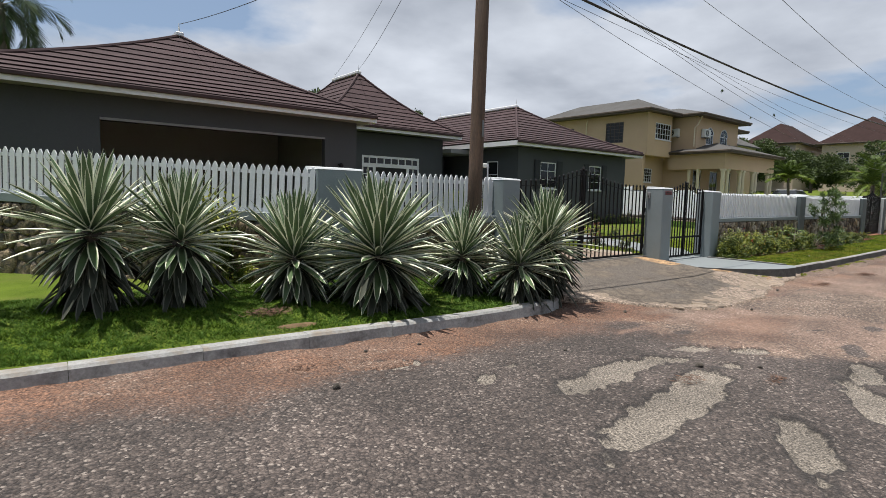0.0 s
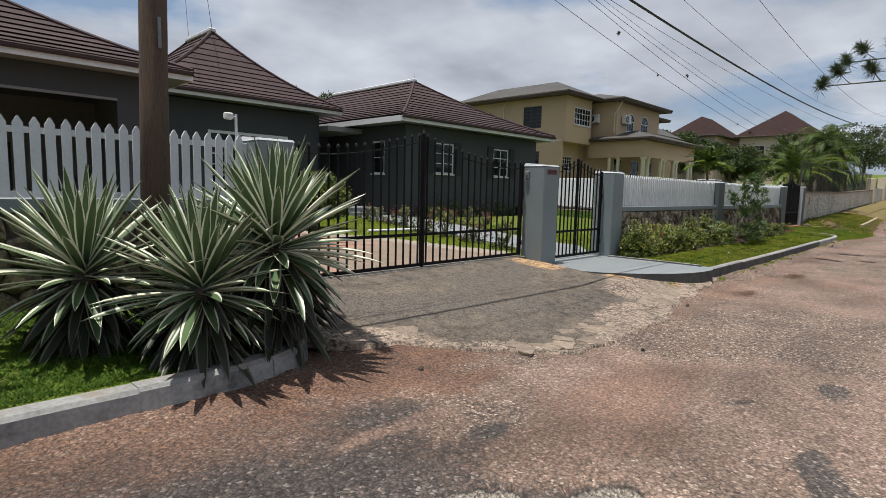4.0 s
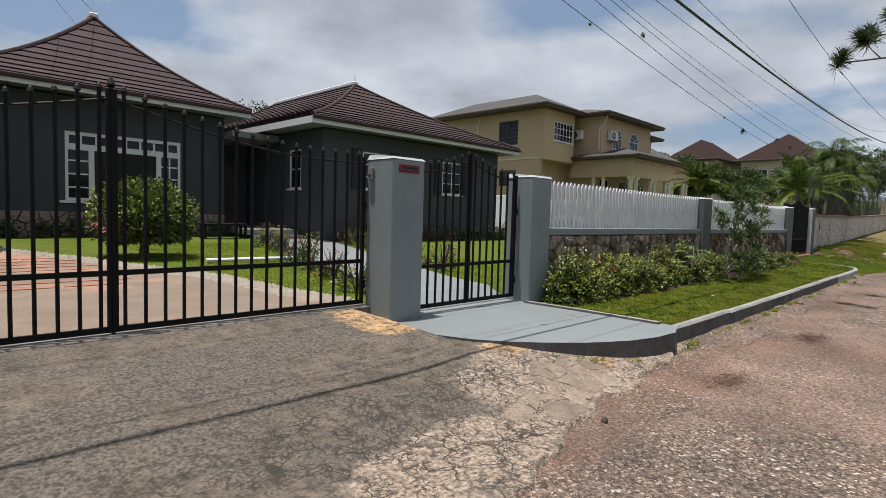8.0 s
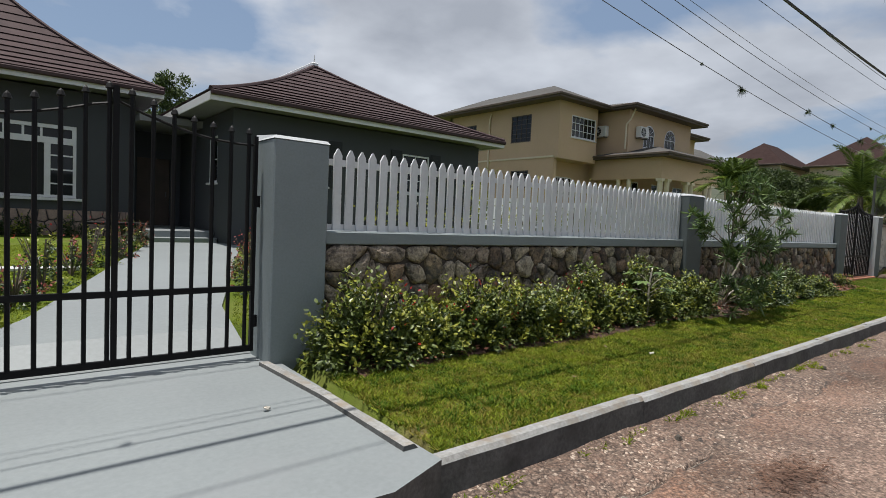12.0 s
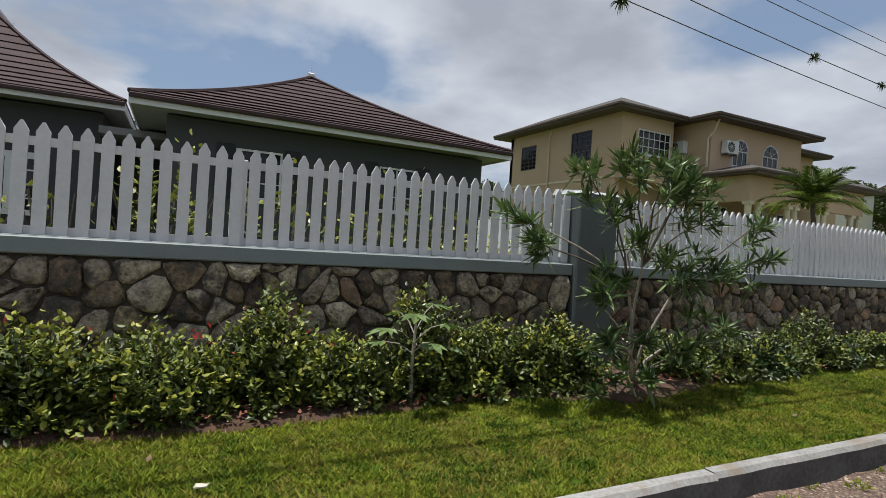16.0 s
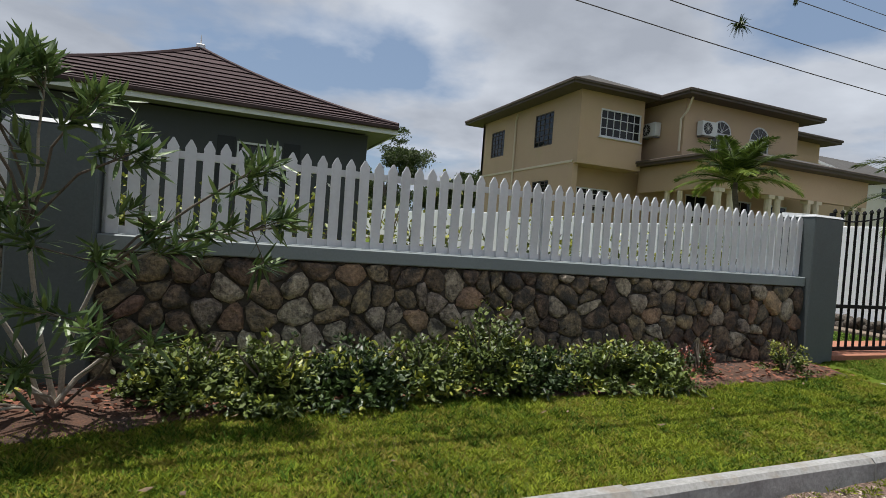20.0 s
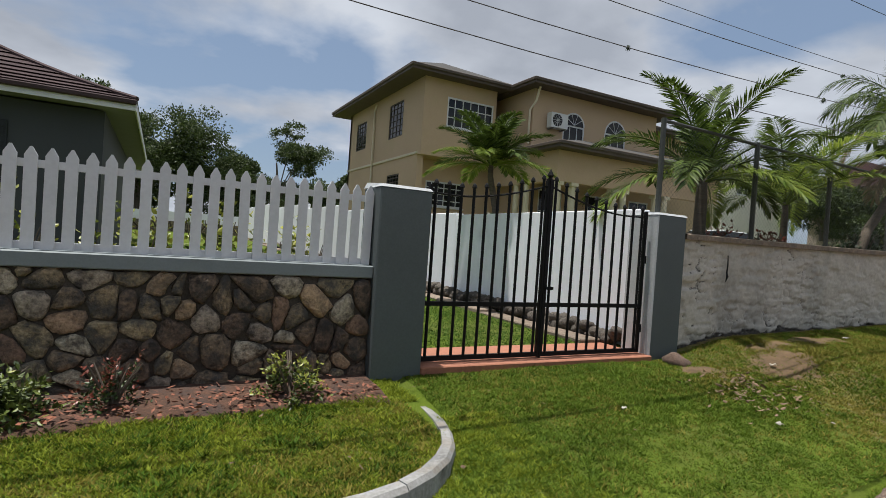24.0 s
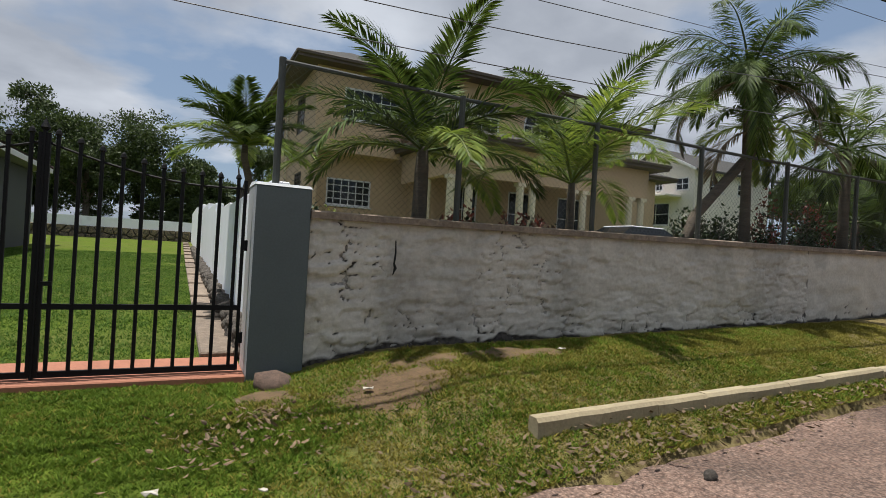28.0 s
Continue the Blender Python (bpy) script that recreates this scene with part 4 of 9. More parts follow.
def crack_lines(scale, width, base, low=0.44, high=0.6):
    """Thin dark lines between the cells of a wobbled cell pattern, where the crazing attribute is high."""
    tex = at_.nodes.new("ShaderNodeTexCoord")
    wob = at_.nodes.new("ShaderNodeTexNoise")
    wob.inputs["Scale"].default_value, wob.inputs["Detail"].default_value = scale * 1.3, 6
    at_.links.new(tex.outputs["Object"], wob.inputs["Vector"])
    mixv = at_.nodes.new("ShaderNodeMix")
    mixv.data_type, mixv.blend_type = "RGBA", "LINEAR_LIGHT"
    mixv.inputs["Factor"].default_value = 0.42 / scale
    at_.links.new(tex.outputs["Object"], mixv.inputs["A"])
    at_.links.new(wob.outputs["Color"], mixv.inputs["B"])
    vor = at_.nodes.new("ShaderNodeTexVoronoi")
    vor.feature = "DISTANCE_TO_EDGE"
    vor.inputs["Scale"].default_value = scale
    at_.links.new(mixv.outputs["Result"], vor.inputs["Vector"])
    line = at_.nodes.new("ShaderNodeMapRange")
    line.inputs["From Min"].default_value, line.inputs["From Max"].default_value = width * 0.4, width
    line.inputs["To Min"].default_value, line.inputs["To Max"].default_value = 1.0, 0.0
    at_.links.new(vor.outputs["Distance"], line.inputs["Value"])
    there = at_.nodes.new("ShaderNodeAttribute")
    there.attribute_name = "crack"
    patchy = at_.nodes.new("ShaderNodeTexNoise")
    patchy.inputs["Scale"].default_value, patchy.inputs["Detail"].default_value = scale * 0.45, 4
    at_.links.new(tex.outputs["Object"], patchy.inputs["Vector"])
    gate_ = at_.nodes.new("ShaderNodeMapRange")
    gate_.inputs["From Min"].default_value, gate_.inputs["From Max"].default_value = low, high
    at_.links.new(patchy.outputs["Fac"], gate_.inputs["Value"])
    both = at_.nodes.new("ShaderNodeMath")
    both.operation = "MULTIPLY"
    at_.links.new(gate_.outputs[0], both.inputs[0])
    at_.links.new(there.outputs["Fac"], both.inputs[1])
    all3 = at_.nodes.new("ShaderNodeMath")
    all3.operation = "MULTIPLY"
    at_.links.new(both.outputs[0], all3.inputs[0])
    at_.links.new(line.outputs[0], all3.inputs[1])
    mx = at_.nodes.new("ShaderNodeMix")
    mx.data_type = "RGBA"
    mx.inputs["B"].default_value = (0.04, 0.032, 0.026, 1)
    at_.links.new(all3.outputs[0], mx.inputs["Factor"])
    at_.links.new(base, mx.inputs["A"])
    return mx.outputs["Result"]


def pits(scale, cut, share, base):
    """Small dark hollows where the skin of the concrete has gone."""
    tex = at_.nodes.new("ShaderNodeTexCoord")
    n = at_.nodes.new("ShaderNodeTexNoise")
    n.inputs["Scale"].default_value, n.inputs["Detail"].default_value, n.inputs["Roughness"].default_value = scale, 6, 0.62
    at_.links.new(tex.outputs["Object"], n.inputs["Vector"])
    hole = at_.nodes.new("ShaderNodeMapRange")
    hole.inputs["From Min"].default_value, hole.inputs["From Max"].default_value = cut, cut - 0.07
    hole.inputs["To Max"].default_value = share
    at_.links.new(n.outputs["Fac"], hole.inputs["Value"])
    mx = at_.nodes.new("ShaderNodeMix")
    mx.data_type = "RGBA"
    mx.inputs["B"].default_value = (0.045, 0.037, 0.03, 1)
    at_.links.new(hole.outputs[0], mx.inputs["Factor"])
    at_.links.new(base, mx.inputs["A"])
    return mx.outputs["Result"]


weathered = pits(22, 0.45, 0.8, pits(6, 0.43, 0.6, stained))
at_.links.new(crack_lines(15.0, 0.06, crack_lines(7.5, 0.048, crack_lines(3.4, 0.03, weathered), 0.42, 0.54)), socket)
tagged(sheet("driveway", AX, AY, AZ, APRON_MAT, attributes={"stain": stain, "pale": pale, "clay": clay, "crack": crack}),
                  "weathered grey concrete driveway apron with cracks and flaked edges", "driveway", kind="structure")


# kerbs, stone by stone
def kerb_run(name, line, width, top, bottom, length, material, label, stones="kerb_stone", rnd=random.Random(4)):
    kt = thing(name, (line[0][0], line[0][1], bottom(line[0][0])), label, "kerb", kind="structure")
    pts = [Vector((p[0], p[1], 0)) for p in line]
    run = [0.0]
    for a, b in zip(pts, pts[1:]):
        run.append(run[-1] + (b - a).length)

    def at(d):
        for k in range(len(pts) - 1):
            if d <= run[k + 1] or k == len(pts) - 2:
                f = (d - run[k]) / (run[k + 1] - run[k])
                return pts[k] + (pts[k + 1] - pts[k]) * f
    n = max(1, round(run[-1] / length))
    for s in range(n):
        a, b = run[-1] * s / n + 0.0015, run[-1] * (s + 1) / n - 0.0015
        bm = bmesh.new()
        rows = []
        steps = 8 if length > 1.5 else 3
        lift = rnd.uniform(-0.006, 0.006)
        for q in range(steps + 1):
            p, p2 = at(a + (b - a) * q / steps), at(min(run[-1], a + (b - a) * q / steps + 0.02))
            p0 = at(max(0, a + (b - a) * q / steps - 0.02))
            d = (p2 - p0).normalized()
            nrm = Vector((-d.y, d.x, 0))
            zt, zb = top(p.x) + lift, bottom(p.x) - 0.06
            o = rnd.uniform(-0.007, 0.007)
            rows.append([p + Vector((0, 0, zb)), p + nrm * (0.012 + o) + Vector((0, 0, zt - 0.025)), p + nrm * (0.035 + o) + Vector((0, 0, zt)),
                         p + nrm * (width - 0.015) + Vector((0, 0, zt)), p + nrm * width + Vector((0, 0, zb))])
        loft(bm, rows)
        for r in (rows[0], rows[-1]):
            bm.faces.new([bm.verts.new(v) for v in r])
        # upright faces get their own tone: dirt with painted shade, or painted road bounce
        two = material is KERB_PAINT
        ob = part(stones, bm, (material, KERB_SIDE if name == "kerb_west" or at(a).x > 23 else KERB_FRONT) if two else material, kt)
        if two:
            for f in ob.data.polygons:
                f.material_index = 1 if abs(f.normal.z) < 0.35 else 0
    return kt


KERB_W = [(-9, 5.45), (-3, 4.97), (0, 4.73), (2, 4.62), (4, 4.60), (5.5, 4.66), (6.05, 4.80), (6.35, 5.05), (6.42, 5.4)]
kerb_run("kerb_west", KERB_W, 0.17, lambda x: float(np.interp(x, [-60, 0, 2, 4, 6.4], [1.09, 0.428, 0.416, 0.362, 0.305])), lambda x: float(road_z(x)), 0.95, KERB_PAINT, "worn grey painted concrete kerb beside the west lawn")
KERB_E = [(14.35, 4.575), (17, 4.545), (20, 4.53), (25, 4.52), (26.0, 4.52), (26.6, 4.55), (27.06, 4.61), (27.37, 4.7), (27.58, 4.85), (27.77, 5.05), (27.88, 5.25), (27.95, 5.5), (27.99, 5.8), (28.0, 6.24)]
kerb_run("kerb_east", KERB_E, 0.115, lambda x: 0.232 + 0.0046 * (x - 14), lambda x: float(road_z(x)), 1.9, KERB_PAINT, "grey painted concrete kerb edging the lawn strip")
KERB_L = [(14.36, 4.72), (14.36, 5.6), (14.30, 6.54)]
kerb_run("kerb_landing", KERB_L, 0.12, lambda x: 0.30, lambda x: 0.2, 1.0, KERB_PAINT, "narrow grey kerb along the gate landing")
KERB_S = [(32.69, 4.6), (34, 4.635), (36, 4.7), (40, 4.86)]
kerb_run("kerb_far", KERB_S, 0.12, lambda x: 0.495 + 0.022 * (x - 32.7), lambda x: float(road_z(x)), 0.55, KERB_PLAIN, "bare sandy concrete kerb stones on the grass edge")
KERB_S2 = [(52, 5.4), (70, 5.9), (110, 7)]
kerb_run("kerb_distant", KERB_S2, 0.2, lambda x: float(road_z(x)) + 0.2, lambda x: float(road_z(x)), 6, KERB_PLAIN, "far concrete kerb along the rising road")

# painted landing before the small gate
bm = bmesh.new()
arc = [(11.88, 6.52), (11.85, 6.2), (11.90, 5.86), (12.05, 5.5), (12.24, 5.26), (12.46, 5.04), (12.76, 4.8), (13.0, 4.66), (13.25, 4.54), (13.6, 4.45), (14.0, 4.42), (14.36, 4.55)]
prism(bm, arc + [(14.36, 6.56), (14.26, 7.1), (12.36, 7.1), (12.36, 6.56), (11.88, 6.56)], -0.05, 0.268)
bm.normal_update()
# the curved edge takes the dark kerb face, stain and shade in one colour
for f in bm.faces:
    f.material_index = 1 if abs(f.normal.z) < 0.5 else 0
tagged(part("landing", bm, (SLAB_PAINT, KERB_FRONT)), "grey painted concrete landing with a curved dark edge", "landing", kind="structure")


def slab_on_ground(name, outline, lift, material, label, category):
    """A paved sheet with thickness that lies on the rising ground."""
    bm = bmesh.new()
    top = [bm.verts.new((x, y, max(0.285, float(ground_z(x, max(y, 7.5)))) + lift)) for x, y in outline]
    low = [bm.verts.new((v.co.x, v.co.y, v.co.z - 0.2)) for v in top]
    bm.faces.new(top)
    bm.faces.new(low[::-1])
    for k in range(len(top)):
        j = (k + 1) % len(top)
        bm.faces.new((low[k], low[j], top[j], top[k]))
    bmesh.ops.recalc_face_normals(bm, faces=bm.faces)
    return tagged(part(name, bm, material), label, category, kind="structure")


slab_on_ground("garden_path", [(12.40, 7.2), (14.22, 7.2), (14.42, 8.2), (17.4, 16.6), (15.32, 16.6), (12.85, 8.2)], 0.035, SLAB_PAINT, "grey painted garden path leading to the porch steps", "path")
bm = bmesh.new()
prism(bm, [(12.38, 6.93), (14.24, 6.93), (14.22, 7.2), (12.40, 7.2)], 0.1, 0.3)
for v in bm.verts:
    if v.co.y > 7.1 and v.co.z > 0.2:
        v.co.z = 0.435
tagged(part("path_ramp", bm, SLAB_PAINT), "short grey painted ramp inside the pedestrian gate", "path", kind="structure")
COURT = mat("buff exposed aggregate", (0.23, 0.172, 0.128), (0.14, 0.105, 0.078), scale=2, fine=80, rough=0.9, bump=0.3, c=(0.32, 0.18, 0.125), cscale=0.7, cpos=(0.5, 0.6))
slab_on_ground("courtyard", [(7.1, 7.5), (11.75, 7.5), (11.4, 8.1), (11.25, 9.7), (10.85, 10.8), (10.2, 12.8), (9.2, 15.0), (8.6, 15.28), (1.6, 15.28), (1.6, 10), (5.2, 8.4)], 0.03, COURT, "buff exposed-aggregate driveway court", "driveway")
slab_on_ground("court_entry", [(7.14, 7.14), (11.84, 7.14), (11.75, 7.5), (7.1, 7.5)], 0.03, COURT, "buff driveway strip behind the iron gate", "driveway")
bands = thing("paver_bands", (8.9, 11, 0.45), "rows of red clay pavers set across the court", "paving", kind="structure")
for k in range(9):
    y0 = 9.6 + 0.42 * k
    for q in range(9):
        xa = 4.6 + 0.62 * q + 0.2 * (k % 2)
        zz = float(ground_z(9, y0)) + 0.034
        part("paver", boxed(xa, y0, zz - 0.03, xa + 0.58, y0 + 0.13, zz + 0.004), TERRACOTTA, bands)

# drifts of dirt along the kerbs, thinning out over the road


def drift(x0, x1, width, height, redness, label, seed, inside=0.02):
    X, S = np.meshgrid(np.arange(x0, x1, 0.035), np.linspace(0, 1, 26), indexing="ij")
    e = np.interp(X, [p[0] for p in KERB_W[:7]], [p[1] for p in KERB_W[:7]]) if x1 < 7 else np.interp(X, [p[0] for p in KERB_E[:6]], [p[1] for p in KERB_E[:6]])
    Y = e + inside - width * S
    Z = road_z(X) + height * ((1 - S) ** 1.5 - 0.28 + 1.5 * (fbm(X * 2.1, Y * 3.2, seed, 5) - 0.5)) + 0.004 * (fbm(X * 16, Y * 16, seed + 3, 2) - 0.5)
    Z = np.where((X < x0 + 0.05) | (X > x1 - 0.08) | (S > 0.98), road_z(X) - 0.03, Z)
    red_ = np.clip(redness * (0.45 + 1.1 * (fbm(X * 1.5, Y * 2.5, seed + 8) - 0.3)), 0, 1)
    return tagged(sheet("dirt_drift", X, Y, Z, ROAD_MAT, attributes={"worn": 0 * X, "rim": 0 * X, "red": red_, "gravel": 1 + 0 * X, "dust": 0.6 * fbm(X * 2, Y * 2, seed + 9)}), label, "dirt", kind="structure")


drift(-3.0, 6.3, 0.75, 0.045, 1.0, "red dirt washed up along the west kerb", 91)
drift(14.4, 26.6, 0.5, 0.05, 0.35, "stone grit washed up along the lawn kerb", 92)

# unseen plain wall added across the road, behind the walk; it dims southern skylight
far_side = thing("opposite_wall", (15, -7.2, 0.2), "unseen plain grey wall added on the other side of the road", "wall", kind="structure")
for k in range(12):
    x0 = -20 + 8 * k
    z = float(road_z(x0 + 4))
    part("wall_panel", boxed(x0, -7.3, z - 0.6, x0 + 8, -7.1, z + 3.2), CONCRETE, far_side)

# ---- street wall, fences and gates ----
FENCE_Y = 6.57


def pillar(x0, x1, y0, y1, z0, top, label, tilt=0.0):
    p = thing("gate_pillar", ((x0 + x1) / 2, (y0 + y1) / 2, z0), label, "pillar", "street wall pillars")
    bm = bmesh.new()
    box(bm, x0, y0, z0 - 0.1, x1, y1, top - 0.06, bevel=0.012)
    part("shaft", bm, GREY_DARK if x0 > 20 else GREY_PAINT, p)
    # west face of the last pillar coloured paler for the sky light on it
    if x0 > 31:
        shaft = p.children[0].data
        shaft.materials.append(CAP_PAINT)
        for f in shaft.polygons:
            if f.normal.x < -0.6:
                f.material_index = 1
    bm = bmesh.new()
    prism(bm, [(x0 - 0.004, y0 - 0.004), (x1 + 0.004, y0 - 0.004), (x1 + 0.004, y1 + 0.004), (x0 - 0.004, y1 + 0.004)], top - 0.06, top - 0.035)
    hi = [v for v in bm.verts if v.co.z > top - 0.05]
    for v in hi:
        v.co.z += 0.03 if v.co.y > (y0 + y1) / 2 else 0.0
        v.co.x += 0.02 * (1 if v.co.x < (x0 + x1) / 2 else -1)
        v.co.y += 0.02 * (1 if v.co.y < (y0 + y1) / 2 else -1)
    part("cap", bm, CAP_PAINT, p, "pale weathered sloping cap")
    return p


pillar(3.40, 4.13, 7.02, 7.46, 0.4, 2.13, "grey painted masonry pillar between white picket panels")
pillar(6.72, 7.14, 6.66, 7.10, 0.33, 2.09, "grey painted masonry pillar hinging the driveway gate")
pillar(11.89, 12.34, 6.58, 7.02, 0.2, 2.06, "tall grey masonry pillar between the two gates, with a red sign")
pillar(14.26, 14.71, 6.52, 6.95, 0.2, 2.03, "grey masonry pillar beside the small gate and hedge")
pillar(20.52, 20.98, 6.50, 6.92, 0.2, 2.0, "grey masonry pillar half hidden by an oleander")
pillar(27.72, 28.20, 6.50, 6.92, 0.2, 2.02, "dark grey masonry pillar at the end of the stone wall")
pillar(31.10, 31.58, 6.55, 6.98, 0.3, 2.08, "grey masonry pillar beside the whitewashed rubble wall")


def swing(ob, climb=2.85, lift=-0.04):
    """Turn a piece of the west boundary, built along x, to where it runs back and up from the first pillar."""
    turned = Matrix.Rotation(radians(-44), 4, "Z") @ Matrix.Rotation(radians(climb), 4, "Y")
    ob.matrix_world = Matrix.Translation((3.37, 7.08, 1.5 + lift)) @ turned @ Matrix.Translation((-3.40, -FENCE_Y - 0.56, -1.5)) @ Matrix.Translation(ob.location)
    return ob


swing(pillar(-3.2, -2.7, 7.1, 7.5, 0.4, 2.13, "grey painted masonry pillar at the far end of the fence"), 0, 0.27)


def stone_wall(x0, x1, z0, z1, y_face, ledge_top, label, seed, count_parts=True, step=0.175):
    w = thing("stone_wall", ((x0 + x1) / 2, y_face + 0.1, z0), label, "wall", kind="structure")
    part("mortar_core", boxed(x0, y_face + 0.035, z0 - 0.15, x1, y_face + 0.24, z1), MORTAR, w)
    part("coping", boxed(x0, y_face - 0.015, z1, x1, y_face + 0.26, ledge_top, bevel=0.008), GREY_PAINT, w, "grey painted coping ledge")
    rnd = random.Random(seed)
    pts = [q for q in jitter_points(x0 - 0.02, x1 + 0.02, z0 - 0.06, z1 + 0.01, step, rnd, 0.55) if rnd.random() < 0.84]
    found = cells(pts, x0 + 0.005, x1 - 0.005, z0 - 0.1, z1 - 0.008, 0.013)
    joined = bmesh.new()
    for p, poly in found:
        cx, cz = sum(v.x for v in poly) / len(poly), sum(v.y for v in poly) / len(poly)
        size = max((v - Vector((cx, cz))).length for v in poly)
        depth = rnd.uniform(0.016, 0.05)
        # round the corners: two points for each corner
        ring = []
        n = len(poly)
        for k in range(n):
            a, b, c2 = poly[k - 1], poly[k], poly[(k + 1) % n]
            ring += [b + (a - b) * 0.24, b + (c2 - b) * 0.24]
        bm = joined if not count_parts else bmesh.new()
        off = Vector((0, 0, 0)) if not count_parts else Vector((cx, y_face, cz))
        rows = []
        for f, d in ((1.0, -0.04), (1.0, depth * 0.45), (0.86, depth * 0.95), (0.5, depth * 1.05)):
            rows.append([Vector((cx + (v.x - cx) * f + rnd.uniform(-0.011, 0.011), y_face + 0.03 - d + rnd.uniform(-0.011, 0.011), cz + (v.y - cz) * f + rnd.uniform(-0.011, 0.011))) - off for v in ring])
        vs = [[bm.verts.new(v) for v in r] for r in rows]
        for a, b in zip(vs, vs[1:]):
            for k in range(len(a)):
                bm.faces.new((a[k], b[k], b[(k + 1) % len(a)], a[(k + 1) % len(a)]))
        bm.faces.new(vs[-1][::-1])
        if count_parts:
            me_ob = part("stone", bm, STONE_RED if rnd.random() < 0.09 else STONE_PALE if rnd.random() < (0.55 if x0 < 17 else 0.2) else STONE, w, smooth=True, local=True)
            me_ob.location = off - org(w)
    if not count_parts:
        ob = part("stones", joined, STONE, w, smooth=True)
        tagged(ob, kind="stuff")
    else:
        joined.free()
    return w


def picket_mesh(width, height, thick):
    bm = bmesh.new()
    out_line = [(-width / 2, 0), (width / 2, 0), (width / 2, height - 0.055), (0.006, height), (-0.006, height), (-width / 2, height - 0.055)]
    lo = [bm.verts.new((x, 0, z)) for x, z in out_line]
    hi = [bm.verts.new((x, thick, z)) for x, z in out_line]
    bm.faces.new(lo)
    bm.faces.new(hi[::-1])
    for k in range(6):
        bm.faces.new((lo[k], hi[k], hi[(k + 1) % 6], lo[(k + 1) % 6]))
    me = bpy.data.meshes.new("picket")
    bm.normal_update()
    bm.to_mesh(me)
    bm.free()
    me.materials.append(WHITE_PVC)
    return me


PICKET = picket_mesh(0.072, 0.67, 0.02)


def picket_fence(x0, x1, y, z, label, first, pitch=0.1103, seed=1):
    f = thing("picket_fence", ((x0 + x1) / 2, y, z), label, "fence", "white picket panels")
    rnd = random.Random(seed)
    for x in (x0 + 0.025, x1 - 0.025):
        part("post", boxed(x - 0.025, y + 0.024, z, x + 0.025, y + 0.074, z + 0.60, bevel=0.004), WHITE_PVC, f)
    for zz in (0.0, 0.535):
        part("rail", boxed(x0 + 0.05, y + 0.021, z + zz + 0.004, x1 - 0.05, y + 0.056, z + zz + 0.055), WHITE_PVC, f)
    x = first
    while x < x1 + 0.01:
        if x > x0 + 0.02:
            ob = new("picket", PICKET)
            ob.parent = f
            ob.location = Vector((x, y + rnd.uniform(-0.001, 0.001), z + 0.004 + rnd.uniform(-0.004, 0.003))) - f.location
            ob.rotation_euler = (0, radians(rnd.uniform(-0.5, 0.5)), 0)
        x += pitch
    return f


stone_wall(14.71, 20.52, 0.24, 1.18, FENCE_Y, 1.285, "rough field-stone wall with a grey coping behind the hedge", 11)
stone_wall(20.98, 27.72, 0.26, 1.18, FENCE_Y, 1.285, "rough field-stone wall with a grey coping beside the oleander", 12, step=0.158)
stone_wall(4.13, 6.72, 0.3, 1.28, FENCE_Y + 0.26, 1.40, "low field-stone wall behind the striped agaves", 13, count_parts=False)
swing(stone_wall(-2.7, 3.40, 0.3, 1.32, FENCE_Y + 0.5, 1.45, "low field-stone wall along the west lawn", 14, count_parts=False))
picket_fence(14.72, 17.62, FENCE_Y + 0.06, 1.287, "white vinyl picket panel on the stone wall by the small gate", first=14.85, seed=2)
picket_fence(17.62, 20.51, FENCE_Y + 0.06, 1.287, "white vinyl picket panel on the stone wall by the oleander", first=17.718, seed=3)
picket_fence(20.99, 24.36, FENCE_Y + 0.06, 1.287, "white vinyl picket panel above the low hedge", first=21.05, seed=4)
picket_fence(24.36, 27.71, FENCE_Y + 0.06, 1.287, "white vinyl picket panel ending at the dark pillar", first=24.469, seed=5)
picket_fence(4.14, 6.71, FENCE_Y + 0.32, 1.402, "white vinyl picket panel behind the utility pole", first=4.19, seed=6)
swing(picket_fence(-2.69, 0.32, FENCE_Y + 0.56, 1.452, "white vinyl picket panel behind the west lawn", first=-2.63, seed=7))
swing(picket_fence(0.32, 3.39, FENCE_Y + 0.56, 1.452, "white vinyl picket panel behind the variegated agaves", first=0.38, seed=8))


